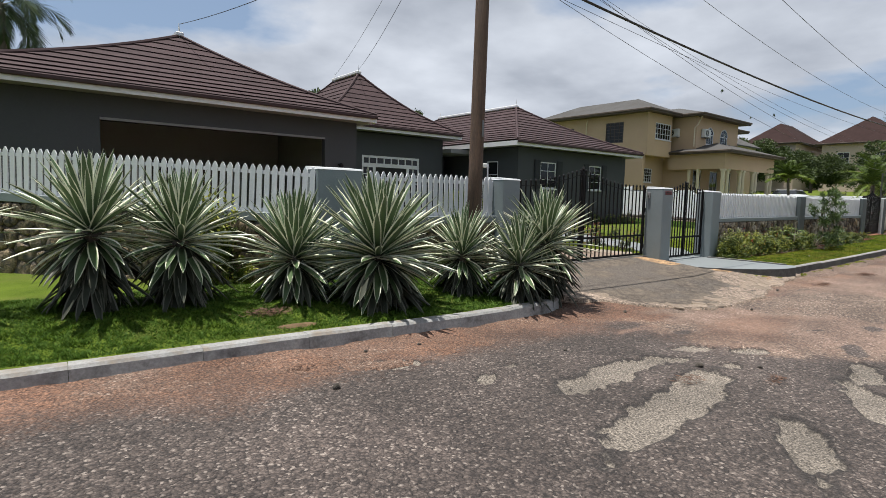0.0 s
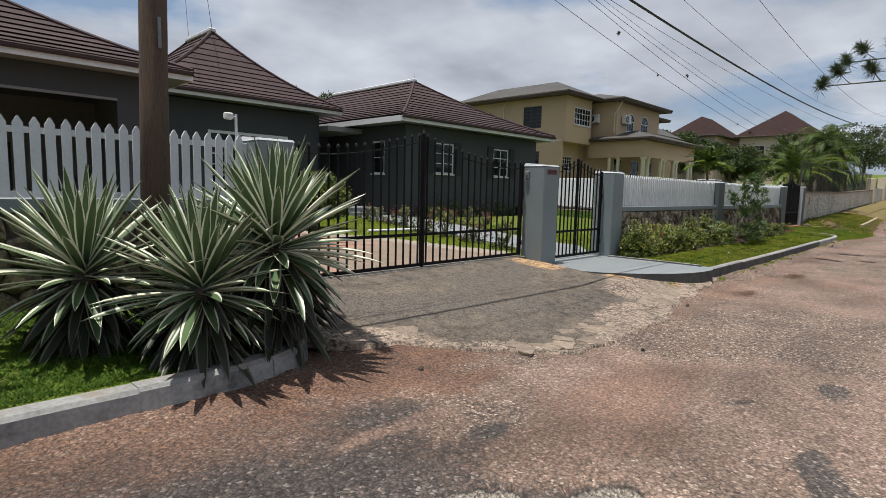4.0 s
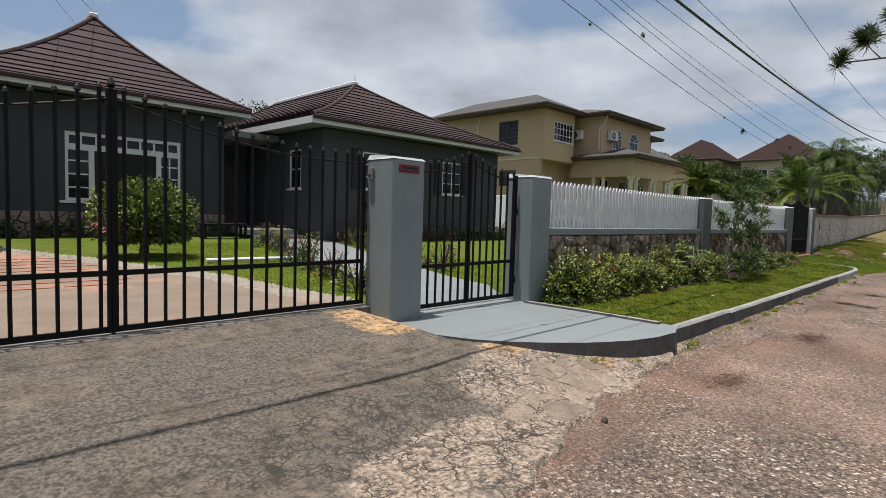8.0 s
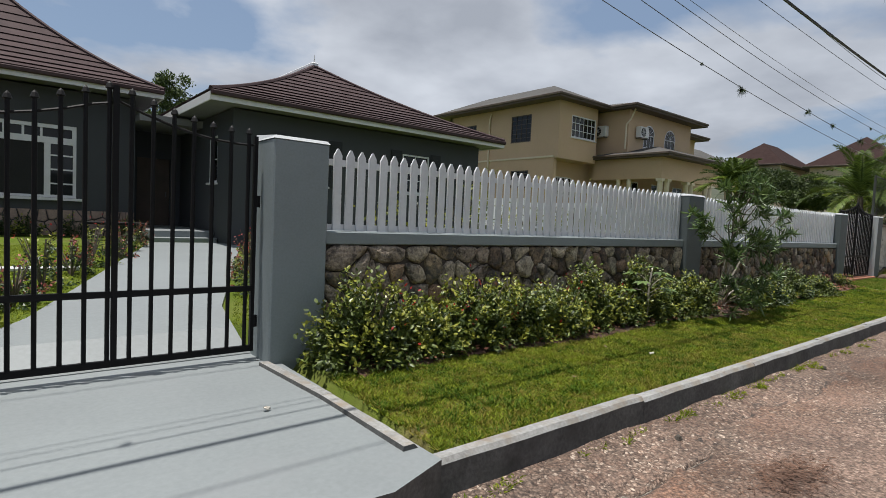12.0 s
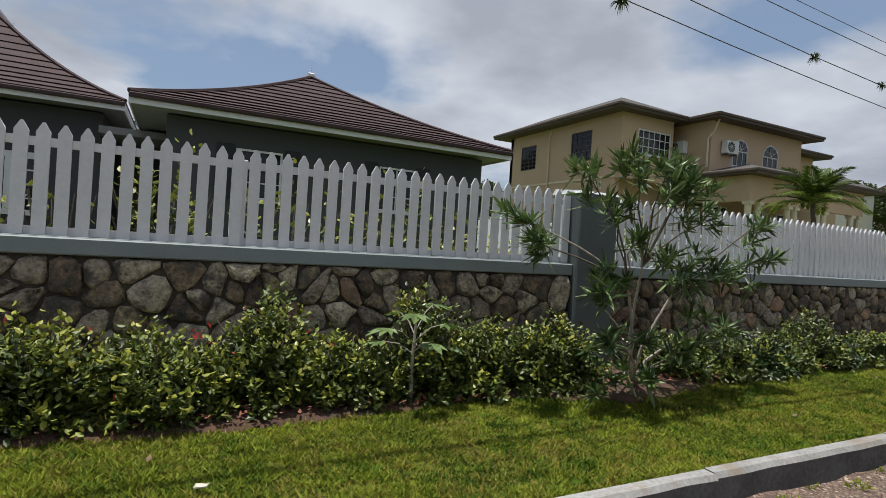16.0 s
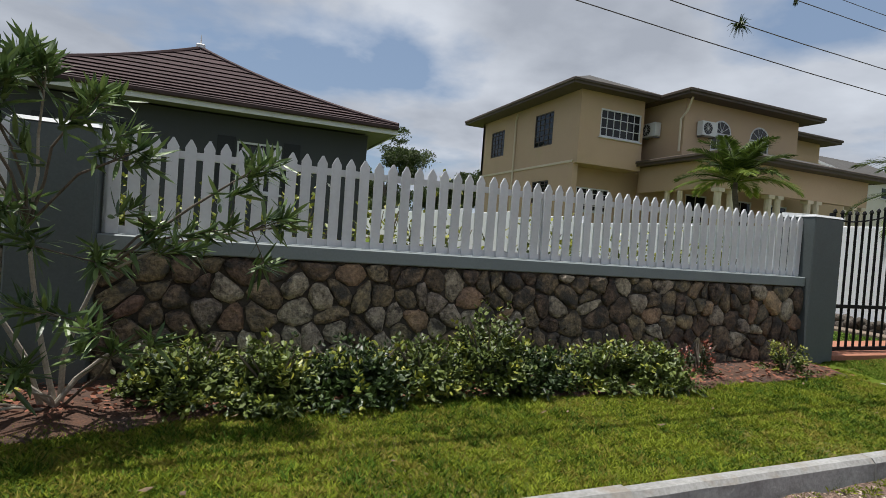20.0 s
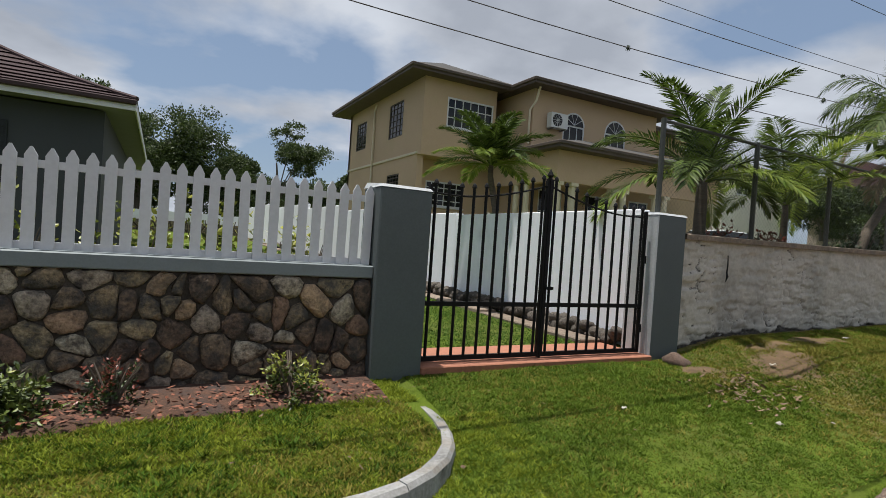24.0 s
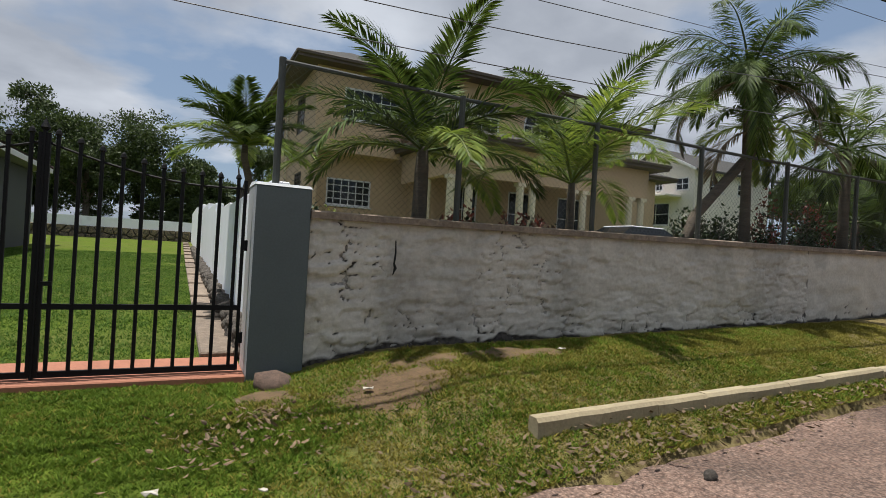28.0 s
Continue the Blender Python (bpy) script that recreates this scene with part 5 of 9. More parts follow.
def gate_leaf(parent, x0, x1, y, z0, zlow, hinge_x, top_fn, n, rod=0.015):
    """One leaf: frame, two rails and round bars with spear tops."""
    leaf = part("gate_leaf", boxed(x0, y - 0.016, z0, x1, y + 0.016, z0 + 0.045), BLACK_IRON, parent)
    part("rail", boxed(x0, y - 0.016, zlow, x1, y + 0.016, zlow + 0.042), BLACK_IRON, leaf)
    bm = bmesh.new()
    k = 12
    tube(bm, [(x0 + (x1 - x0) * i / k, y, top_fn(x0 + (x1 - x0) * i / k) - 0.13) for i in range(k + 1)], 0.010, 6)
    part("top_rail", bm, BLACK_IRON, leaf)
    for i in range(n):
        x = x0 + (x1 - x0) * (i + 0.5) / n
        zt = top_fn(x)
        bm = bmesh.new()
        tube(bm, [(x, y, z0 + 0.03), (x, y, zt - 0.045)], rod, 7)
        tube(bm, [(x, y, zt - 0.06), (x, y, zt - 0.045), (x, y, zt - 0.018), (x, y, zt)], [0.008, 0.026, 0.017, 0.001], 7)
        part("bar", bm, BLACK_IRON, leaf)
    for x in (x0 + 0.012, x1 - 0.012):
        part("stile", boxed(x - 0.013, y - 0.02, z0, x + 0.013, y + 0.02, top_fn(x) - 0.06), BLACK_IRON, leaf)
    for zz in (zlow - 0.28, 1.45):
        part("hinge", tube(bmesh.new(), [(hinge_x, y - 0.005, zz), (hinge_x, y - 0.005, zz + 0.09)], 0.02, 8), BLACK_IRON, leaf)
    return leaf


def double_gate(x0, xc, x1, y, z0, zlow, peak, flat_top, n, label):
    g = thing("iron_gate", (xc, y, z0), label, "gate", "black iron gates")

    def top(x):
        d = abs(x - xc) / (x1 - xc)
        return flat_top + (peak - flat_top) * max(0.0, 1 - d / 0.75) ** 1.7 + 0.03 * max(0, d - 0.7)
    gate_leaf(g, x0 + 0.03, xc - 0.012, y, z0, zlow, x0 + 0.02, top, n)
    gate_leaf(g, xc + 0.012, x1 - 0.03, y, z0, zlow, x1 - 0.02, top, n)
    part("meeting_post", boxed(xc - 0.010, y - 0.026, z0 - 0.02, xc + 0.010, y + 0.026, peak - 0.05, bevel=0.003), BLACK_IRON, g)
    bm = bmesh.new()
    tube(bm, [(xc, y, peak - 0.06), (xc, y, peak - 0.03), (xc, y, peak), (xc, y, peak + 0.04)], [0.012, 0.035, 0.022, 0.002], 8)
    part("finial", bm, BLACK_IRON, g)
    part("latch", boxed(xc + 0.03, y - 0.05, 1.12, xc + 0.10, y - 0.015, 1.15), BLACK_IRON, g)
    return g


double_gate(7.16, 9.43, 11.88, 7.02, 0.42, 0.87, 2.38, 2.08, 16, "closed black iron driveway double gate with spear-topped bars")
single = thing("iron_gate", (13.3, 6.76, 0.33), "closed black iron pedestrian gate on the grey landing", "gate", "black iron gates")
gate_leaf(single, 12.40, 14.22, 6.76, 0.33, 0.80, 14.23, lambda x: 2.05 + 0.19 * max(0.0, 1 - abs(x - 13.28) / 0.75) ** 1.7, 14)
part("centre_bar", boxed(13.265, 6.74, 0.34, 13.3, 6.78, 2.2), BLACK_IRON, single)
part("latch", boxed(12.4, 6.70, 1.12, 12.5, 6.73, 1.15), BLACK_IRON, single)
double_gate(28.22, 29.62, 31.08, 6.68, 0.43, 0.94, 2.32, 2.1, 10, "closed black iron garden double gate at the grass")

# threshold strip beneath the driveway gate
tagged(part("gate_threshold", boxed(7.14, 6.9, 0.3, 11.88, 7.14, 0.405, bevel=0.01), CONCRETE), "concrete threshold beneath the driveway gate", "threshold", kind="structure")
tagged(part("gate_threshold", boxed(28.2, 6.5, 0.25, 31.1, 7.3, 0.418, bevel=0.01), TERRACOTTA), "red clay threshold beneath the garden gate", "threshold", kind="structure")
tagged(part("gate_threshold", boxed(12.3, 6.9, 0.2, 14.28, 7.12, 0.285, bevel=0.01), SLAB_PAINT), "grey threshold beneath the pedestrian gate", "threshold", kind="structure")

pad = bmesh.new()
bmesh.ops.create_cone(pad, cap_ends=True, segments=14, radius1=0.2, radius2=0.11, depth=0.06, matrix=Matrix.Translation((9.43, 6.88, 0.335)))
for v in pad.verts:
    v.co.y = 6.88 + (v.co.y - 6.88) * 0.6
tagged(part("bolt_pad", pad, CONCRETE_PALE), "small pale concrete pad holding the gate drop bolt", "concrete pad")

# sign and intercom on the middle pillar
sg = thing("pillar_sign", (12.13, 6.575, 1.86), "small dark red warning plate screwed to the pillar", "sign")
part("plate", boxed(11.97, 6.566, 1.862, 12.25, 6.578, 1.946, bevel=0.003), SIGN_RED, sg)
for x0, x1, z0, z1 in ((12.0, 12.22, 1.898, 1.924), (11.99, 12.13, 1.872, 1.882), (12.15, 12.235, 1.872, 1.882), (11.99, 12.235, 1.932, 1.938)):
    part("lettering", boxed(x0, 6.563, z0, x1, 6.566, z1), SIGN_TEXT, sg)
ic = thing("intercom", (11.87, 6.93, 1.8), "small dark grey intercom box on the pillar side", "intercom")
part("case", boxed(11.85, 6.89, 1.78, 11.888, 6.97, 1.91, bevel=0.006), SOFFIT, ic)
part("button", boxed(11.845, 6.915, 1.81, 11.851, 6.945, 1.84), SIGN_TEXT, ic)

fl = thing("fence_light", (6.6, 6.97, 1.4), "small white lamp on a thin conduit at the fence end", "lamp")
part("conduit", tube(bmesh.new(), [(6.62, 6.97, 1.40), (6.62, 6.97, 2.30)], 0.014, 8), TRIM_WHITE, fl)
part("lamp_head", boxed(6.49, 6.93, 2.24, 6.58, 7.0, 2.31, bevel=0.012), AC_WHITE, fl)
part("arm", tube(bmesh.new(), [(6.57, 6.965, 2.275), (6.62, 6.965, 2.275)], 0.008, 6), TRIM_WHITE, fl)

# whitewashed rubble wall to the east, with a chain-link fence on top
WW_X = [31.58, 34.5, 41.2, 60]
WW_TOP = [1.84, 1.87, 1.96, 2.5]


def rubble_wall(x0, x1, y, label, seed, as_parts):
    w = thing("rubble_wall", (x0, y, float(np.interp(x0, WW_X, [0.3, 0.5, 0.6, 1.4]))), label, "wall", kind="structure")
    xs = np.linspace(x0, x1, 9)
    bm = bmesh.new()
    rows = []
    for x in xs:
        t, b = float(np.interp(x, WW_X, WW_TOP)) - 0.07, float(ground_z(x, y - 0.1)) - 0.3
        rows.append([(x, y + 0.06, b), (x, y + 0.06, t), (x, y + 0.26, t), (x, y + 0.26, b)])
    loft(bm, rows, closed=True)
    part("core", bm, mat("grimy joint whitewash", (0.46, 0.44, 0.40), (0.12, 0.11, 0.10), scale=4, fine=30, rough=0.95, bump=0.4), w)
    bm = bmesh.new()
    rows = []
    for x in xs:
        t = float(np.interp(x, WW_X, WW_TOP))
        rows.append([(x, y - 0.03, t - 0.07), (x, y - 0.03, t - 0.012), (x, y - 0.015, t), (x, y + 0.28, t), (x, y + 0.29, t - 0.07)])
    loft(bm, rows, closed=True)
    part("coping", bm, CONCRETE_PALE, w, "sandy rendered coping")
    # one plastered face whose stones show faintly, with open joints near the corner and the foot
    step = 0.022 if as_parts else 0.06
    X, S = np.meshgrid(np.arange(x0, x1 + step, step), np.linspace(0, 1, int(1.6 / step)), indexing="ij")
    X = np.minimum(X, x1)
    low, high = ground_z(X, X * 0 + y - 0.1) - 0.12, np.interp(X, WW_X, WW_TOP) - 0.07
    Z = low + (high - low) * S
    wu, wv = X * 0.85 + 0.30 * (fbm(X * 3, Z * 4, seed) - 0.5), Z * 2.6 + 0.34 * (fbm(X * 3 + 7, Z * 4, seed + 1) - 0.5)
    e1, t1 = cell_noise(wu, wv, 4.2, seed + 2)
    over = Z - low - 0.12
    open_ = np.clip((1.0 if as_parts else 0.0) * nstep(1.1, 0.2, X - x0 + 0.9 * (fbm(X * 1.5, Z * 1.5, seed + 4) - 0.5)) + 0.8 * nstep(0.46, 0.06, over + 0.6 * (fbm(X * 1.2, Z * 1.2, seed + 5) - 0.5))
                    + 0.6 * nstep(0.60, 0.74, fbm(X * 0.9, Z * 1.1, seed + 6)) + 0.9 * nstep(0.75, 0.2, np.abs(X - 33.9) + 0.5 * (fbm(X * 1.5, Z * 1.5, seed + 16) - 0.5)), 0, 1)
    joint = nstep(0.10, 0.01, e1) * nstep(0.36, 0.52, fbm(X * 3.5, Z * 3.5, seed + 15))
    Y = y + 0.03 + joint * (0.007 + 0.036 * open_) - 0.042 * (t1 - 0.5) * (0.6 + 0.5 * open_) - 0.055 * (fbm(X * 3.6, Z * 10, seed + 7) - 0.5) - 0.008 * (fbm(X * 14, Z * 14, seed + 8, 2) - 0.5)
    grime = np.clip(joint * open_ ** 1.5 * 1.3 * nstep(0.25, 0.5, fbm(X * 2.5, Z * 2.5, seed + 9)) + 0.9 * nstep(0.08, 0.0, over + 0.16 * (fbm(X * 3, Z * 3, seed + 10) - 0.5)), 0, 1)
    weather = nstep(0.45, 0.72, fbm(X * 1.6, Z * 0.9, seed + 11)) * 0.55
    sheet("plaster_face", X, Y, Z, WALL_FACE, w, "lumpy whitewashed stone face", {"grime": grime, "weather": weather})
    return w


WALL_FACE = mat("weathered whitewash over stone", (0.59, 0.55, 0.48), (0.43, 0.40, 0.345), scale=2.2, fine=26, rough=0.95, bump=0.5, dist=0.012)
face_socket = WALL_FACE.node_tree.nodes["Principled BSDF"].inputs["Base Color"]
WALL_FACE.node_tree.links.new(attribute_mix(WALL_FACE, [("weather", (0.24, 0.225, 0.195), (0.40, 0.38, 0.34), 9, 0.7, 0.4), ("grime", (0.025, 0.022, 0.019), (0.085, 0.075, 0.062), 20, 0.45, 0.22)], face_socket.links[0].from_socket), face_socket)
rubble_wall(31.58, 39.0, 6.57, "whitewashed rubble-stone wall with grime along its foot", 21, True)
rubble_wall(39.0, 52.0, 6.57, "weathered rubble-stone wall running along the road", 22, False)
for x in (52.2, 58.0, 66.0):
    z = float(ground_z(x, 6.5))
    pp = thing("wall_pier", (x, 6.7, z), "stained concrete pier in the roadside wall", "pillar", "far wall piers")
    part("shaft", boxed(x - 0.25, 6.45, z - 0.2, x + 0.25, 6.95, z + 1.75, bevel=0.02), CREAM_TRIM, pp)
for x0, x1 in ((52.45, 57.75), (58.25, 65.75), (66.25, 84.0)):
    z = float(ground_z((x0 + x1) / 2, 6.5))
    tagged(part("far_wall", boxed(x0, 6.6, z - 1.0, x1, 6.8, z + 1.0), WHITEWASH), "stained pale roadside wall beyond the palms", "wall", kind="structure")

# chain-link fence
cl = thing("chain_link_fence", (31.6, 6.72, 1.85), "tall chain-link fence on steel posts atop the rubble wall", "fence")
POSTS = [31.29, 33.11, 34.92, 36.74, 38.6, 40.45, 42.3, 45.2, 48.4, 52.0]
CL_TOP = [3.18, 3.16, 3.17, 3.15, 3.16, 3.17, 3.2, 3.26, 3.3, 3.35]
for x, zt in zip(POSTS, CL_TOP):
    part("post", tube(bmesh.new(), [(x, 6.74, float(np.interp(x, WW_X, WW_TOP)) + (0.22 if x < 31.5 else -0.1)), (x, 6.74, zt)], 0.032, 8), GREEN_POST, cl)
for k in range(len(POSTS) - 1):
    part("top_rail", tube(bmesh.new(), [(POSTS[k], 6.74, CL_TOP[k] - 0.03), (POSTS[k + 1], 6.74, CL_TOP[k + 1] - 0.03)], 0.022, 8), GREEN_POST, cl)


def chain_mesh(x0, x1, z0, z1, y, pitch, r):
    """Crossed diagonal wires as thin three-sided rods."""
    vs, fs = [], []
    h = z1 - z0

    def rod(a, b):
        a, b = Vector(a), Vector(b)
        d = (b - a).normalized()
        u = Vector((0, 1, 0))
        v = d.cross(u)
        base = len(vs)
        for p in (a, b):
            for k in range(3):
                q = p + r * (math.cos(2.094 * k) * u + math.sin(2.094 * k) * v)
                vs.append(q[:])
        for k in range(3):
            fs.append((base + k, base + (k + 1) % 3, base + 3 + (k + 1) % 3, base + 3 + k))
    x = x0 - h
    while x < x1:
        a0, a1 = max(x, x0), min(x + h, x1)
        if a1 > a0:
            rod((a0, y, z0 + a0 - x), (a1, y, z0 + a1 - x))
            rod((a0, y + 0.004, z1 - (a0 - x)), (a1, y + 0.004, z1 - (a1 - x)))
        x += pitch
    return vs, fs


for k in range(len(POSTS) - 1):
    vs, fs = chain_mesh(POSTS[k], POSTS[k + 1], float(np.interp(POSTS[k], WW_X, WW_TOP)), CL_TOP[k] - 0.04, 6.71, 0.066, 0.0017)
    raw("wire_mesh", vs, fs, GREEN_POST, cl, "diamond wire mesh")

# ---- the grey house with hipped roofs ----
gh = thing("grey_house", (12.5, 20, 0.4), "single-storey slate grey house with brown hipped shingle roofs and white trim", "house")


def bell(s, flare):
    return (1 - flare) * s + flare * s * s


def hip_roof(house, x0, x1, y0, y1, xr, yr0, yr1, ze, zr, courses, material=ROOF, flare=0.3, fascia=0.20, trim=TRIM_WHITE, lap=0.058, under=SOFFIT, caps=True):
    """A hipped roof with flared eaves: laid courses over a deck, hip caps, fascia and soffit."""
    def ring(s, up=0.0):
        z = ze + (zr - ze) * bell(s, flare) + up
        return [Vector((x0 + (xr - x0) * s, y0 + (yr0 - y0) * s, z)), Vector((x1 + (xr - x1) * s, y0 + (yr0 - y0) * s, z)),
                Vector((x1 + (xr - x1) * s, y1 + (yr1 - y1) * s, z)), Vector((x0 + (xr - x0) * s, y1 + (yr1 - y1) * s, z))]
    deck = bmesh.new()
    steps = [k / courses for k in range(courses + 1)]
    loft(deck, [ring(s, -0.02) for s in steps], closed=True)
    roof = part("roof", deck, material, house, "brown shingle roof with dark course lines")
    for k in range(courses):
        a0, a1, b1 = ring(steps[k] + 0.018, 0.0), ring(steps[k], lap), ring(min(1.0, steps[k + 1] + 0.02), 0.012)
        for side in range(4):
            i, j = side, (side + 1) % 4
            d = (a0[j] - a0[i]).normalized()
            bm = bmesh.new()
            loft(bm, [[a0[i], a0[j]], [a1[i], a1[j]], [b1[i], b1[j]]])
            part("shingle_course", bm, material, roof)
    if caps:
        top, low = ring(1.0, 0.05), [ring(s, 0.05) for s in steps]
        for i in range(4):
            part("hip_cap", tube(bmesh.new(), [r[i] for r in low], 0.055, 6), material, roof)
        if abs(yr1 - yr0) > 0.3:
            part("ridge_cap", boxed(xr - 0.12, yr0 - 0.1, zr + 0.02, xr + 0.12, yr1 + 0.1, zr + 0.16, bevel=0.03), trim, roof, "pale metal ridge capping")
    # fascia boards and soffit
    zb = ze - fascia
    for x_a, y_a, x_b, y_b in ((x0, y0, x1, y0 + 0.03), (x0, y1 - 0.03, x1, y1), (x0, y0 + 0.03, x0 + 0.03, y1 - 0.03), (x1 - 0.03, y0 + 0.03, x1, y1 - 0.03)):
        part("fascia", boxed(x_a, y_a, zb, x_b, y_b, ze - 0.012), trim, roof, "white fascia board")
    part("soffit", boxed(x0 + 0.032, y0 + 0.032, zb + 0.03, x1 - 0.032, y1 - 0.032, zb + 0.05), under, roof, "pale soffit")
    return roof


def gutter(roof, x0, x1, y, z, material=EAVE_DARK):
    part("gutter", boxed(x0, y - 0.09, z - 0.1, x1, y - 0.004, z + 0.01, bevel=0.02), material, roof, "dark eaves gutter")


def finial(house, x, y, z, h=0.35):
    bm = bmesh.new()
    tube(bm, [(x, y, z - 0.1), (x, y, z + 0.05), (x, y, z + 0.1), (x, y, z + h * 0.6), (x, y, z + h)], [0.06, 0.045, 0.026, 0.02, 0.006], 8)
    part("finial", bm, TRIM_WHITE, house, "white metal roof finial")


roof_r = hip_roof(gh, 16.25, 25.55, 15.4, 30.0, 20.8, 19.9, 26.2, 4.05, 6.32, 13)
roof_m = hip_roof(gh, 8.9, 15.95, 18.5, 27.0, 12.42, 21.6, 23.8, 4.42, 7.0, 12, flare=0.42)
roof_g = hip_roof(gh, -1.7, 9.08, 14.62, 23.2, 4.45, 18.9, 19.3, 4.13, 6.5, 12, flare=0.3)
for r, x0, x1, y, z in ((roof_r, 16.25, 25.55, 15.4, 4.06), (roof_m, 8.9, 15.95, 18.5, 4.43), (roof_g, -1.7, 9.08, 14.62, 4.14)):
    gutter(r, x0, x1, y, z, ROOF)
for x, y, z in ((20.8, 19.9, 6.4), (20.8, 26.2, 6.4), (12.42, 21.6, 7.08), (12.42, 23.8, 7.08), (4.45, 18.9, 6.58)):
    finial(gh, x, y, z)


def window_unit(house, x0, x1, z0, z1, y, nx, nz, frame_mat, bar=0.045, sill=True, depth=0.08, glass=GLASS, axis="x", sign=-1):
    """A glazed window set in its opening: frame, bars, panes and sill. sign: the way it faces."""
    def bx(u0, w0, a, u1, w1, b, bevel=0.0):
        return boxed(u0, w0, a, u1, w1, b, bevel=bevel) if axis == "x" else boxed(w0, u0, a, w1, u1, b, bevel=bevel)
    lo, hi = (y + 0.01, y + depth) if sign < 0 else (y - depth, y - 0.01)
    frame_bm = bmesh.new()

    def add(u0, a, u1, b, w0=lo, w1=hi):
        if axis == "x":
            box(frame_bm, u0, w0, a, u1, w1, b)
        else:
            box(frame_bm, w0, u0, a, w1, u1, b)
    add(x0, z0, x0 + bar, z1)
    add(x1 - bar, z0, x1, z1)
    add(x0 + bar, z0, x1 - bar, z0 + bar)
    add(x0 + bar, z1 - bar, x1 - bar, z1)
    w = part("window", frame_bm, frame_mat, house, "white framed window")
    iw = bar * 0.55
    for k in range(1, nx):
        u = x0 + (x1 - x0) * k / nx
        part("mullion", bx(u - iw / 2, lo + 0.012, z0 + bar, u + iw / 2, hi - 0.012, z1 - bar), frame_mat, w)
    for k in range(1, nz):
        zz = z0 + (z1 - z0) * k / nz
        part("glazing_bar", bx(x0 + bar, lo + 0.016, zz - iw / 2, x1 - bar, hi - 0.016, zz + iw / 2), frame_mat, w)
    mid = (lo + hi) / 2
    part("pane", bx(x0 + bar, mid - 0.003, z0 + bar, x1 - bar, mid + 0.003, z1 - bar), glass, w)
    if sill:
        if sign < 0:
            part("sill", bx(x0 - 0.06, y - 0.07, z0 - 0.06, x1 + 0.06, y + 0.008, z0 - 0.004, 0.01), frame_mat, w)
        else:
            part("sill", bx(x0 - 0.06, y - 0.008, z0 - 0.06, x1 + 0.06, y + 0.07, z0 - 0.004, 0.01), frame_mat, w)
    return w


# right-hand wing
bm = bmesh.new()
pierced(bm, 16.95, 24.95, 0.2, 3.84, 16.0, 16.2, [(18.4, 19.45, 2.15, 3.3), (21.9, 22.9, 2.15, 3.3)])
part("wall", bm, HOUSE_PAINT, gh)
bm = bmesh.new()
pierced(bm, 16.2, 29.4, 0.2, 3.84, 16.95, 17.15, [(17.2, 17.9, 2.1, 3.3)], axis="y")
part("wall", bm, HOUSE_PAINT, gh)
part("wall", boxed(24.75, 16.2, 0.2, 24.95, 29.4, 3.84), HOUSE_PAINT, gh)
part("wall", boxed(16.95, 29.4, 0.2, 24.95, 29.6, 3.84), HOUSE_PAINT, gh)
window_unit(gh, 18.4, 19.45, 2.15, 3.3, 16.0, 2, 3, TRIM_WHITE)
window_unit(gh, 21.9, 22.9, 2.15, 3.3, 16.0, 2, 3, TRIM_WHITE)
window_unit(gh, 17.2, 17.9, 2.1, 3.3, 16.95, 1, 2, TRIM_WHITE, axis="y")
CURTAIN = mat("pale curtain cloth", (0.62, 0.6, 0.55), (0.5, 0.48, 0.44), rough=0.9, bump=0.2, scale=9, stretch=(4, 4, 0.3))
SHUTTER = mat("dark louvre shutter", (0.018, 0.021, 0.024), (0.012, 0.014, 0.016), rough=0.7, bump=0.1)
for xa, xb in ((17.98, 18.36), (19.49, 19.87), (21.48, 21.86), (22.94, 23.32)):
    sh = part("shutter", boxed(xa, 15.955, 2.12, xb, 15.997, 3.38, bevel=0.006), SHUTTER, gh, "dark louvred shutter")
    for k in range(12):
        part("slat", boxed(xa + 0.04, 15.94, 2.2 + 0.094 * k, xb - 0.04, 15.954, 2.26 + 0.094 * k), SHUTTER, sh)
for xa, xb in ((18.44, 19.41), (21.94, 22.86)):
    part("curtain", boxed(xa, 16.12, 2.2, xb, 16.135, 3.26), CURTAIN, gh, "pale drawn curtain behind the window")
part("room_lining", boxed(17.2, 18.3, 0.5, 24.7, 18.4, 3.7), DARK, gh)
# middle wing with the tall paned window
bm = bmesh.new()
pierced(bm, 9.4, 15.4, 0.2, 4.2, 19.2, 19.4, [(11.24, 14.1, 1.5, 3.3)])
part("wall", bm, HOUSE_PAINT, gh)
part("wall", boxed(15.2, 19.4, 0.2, 15.4, 26.4, 4.2), HOUSE_PAINT, gh)
part("wall", boxed(9.4, 19.4, 0.2, 9.6, 26.4, 4.2), HOUSE_PAINT, gh)
part("wall", boxed(9.4, 26.4, 0.2, 15.4, 26.6, 4.2), HOUSE_PAINT, gh)
part("room_lining", boxed(9.7, 21.0, 0.5, 15.1, 21.1, 4.0), DARK, gh)
window_unit(gh, 11.24, 11.84, 1.5, 2.9, 19.2, 2, 4, TRIM_WHITE, 0.07, sill=False)
window_unit(gh, 13.5, 14.1, 1.5, 2.9, 19.2, 2, 4, TRIM_WHITE, 0.07, sill=False)
window_unit(gh, 11.84, 13.5, 1.5, 2.9, 19.2, 1, 1, TRIM_WHITE, 0.06, sill=False, glass=DARK)
window_unit(gh, 11.24, 14.1, 2.9, 3.3, 19.2, 8, 1, TRIM_WHITE, 0.09, sill=False)
part("window_sill", boxed(11.1, 19.1, 1.43, 14.24, 19.2, 1.495), TRIM_WHITE, gh)
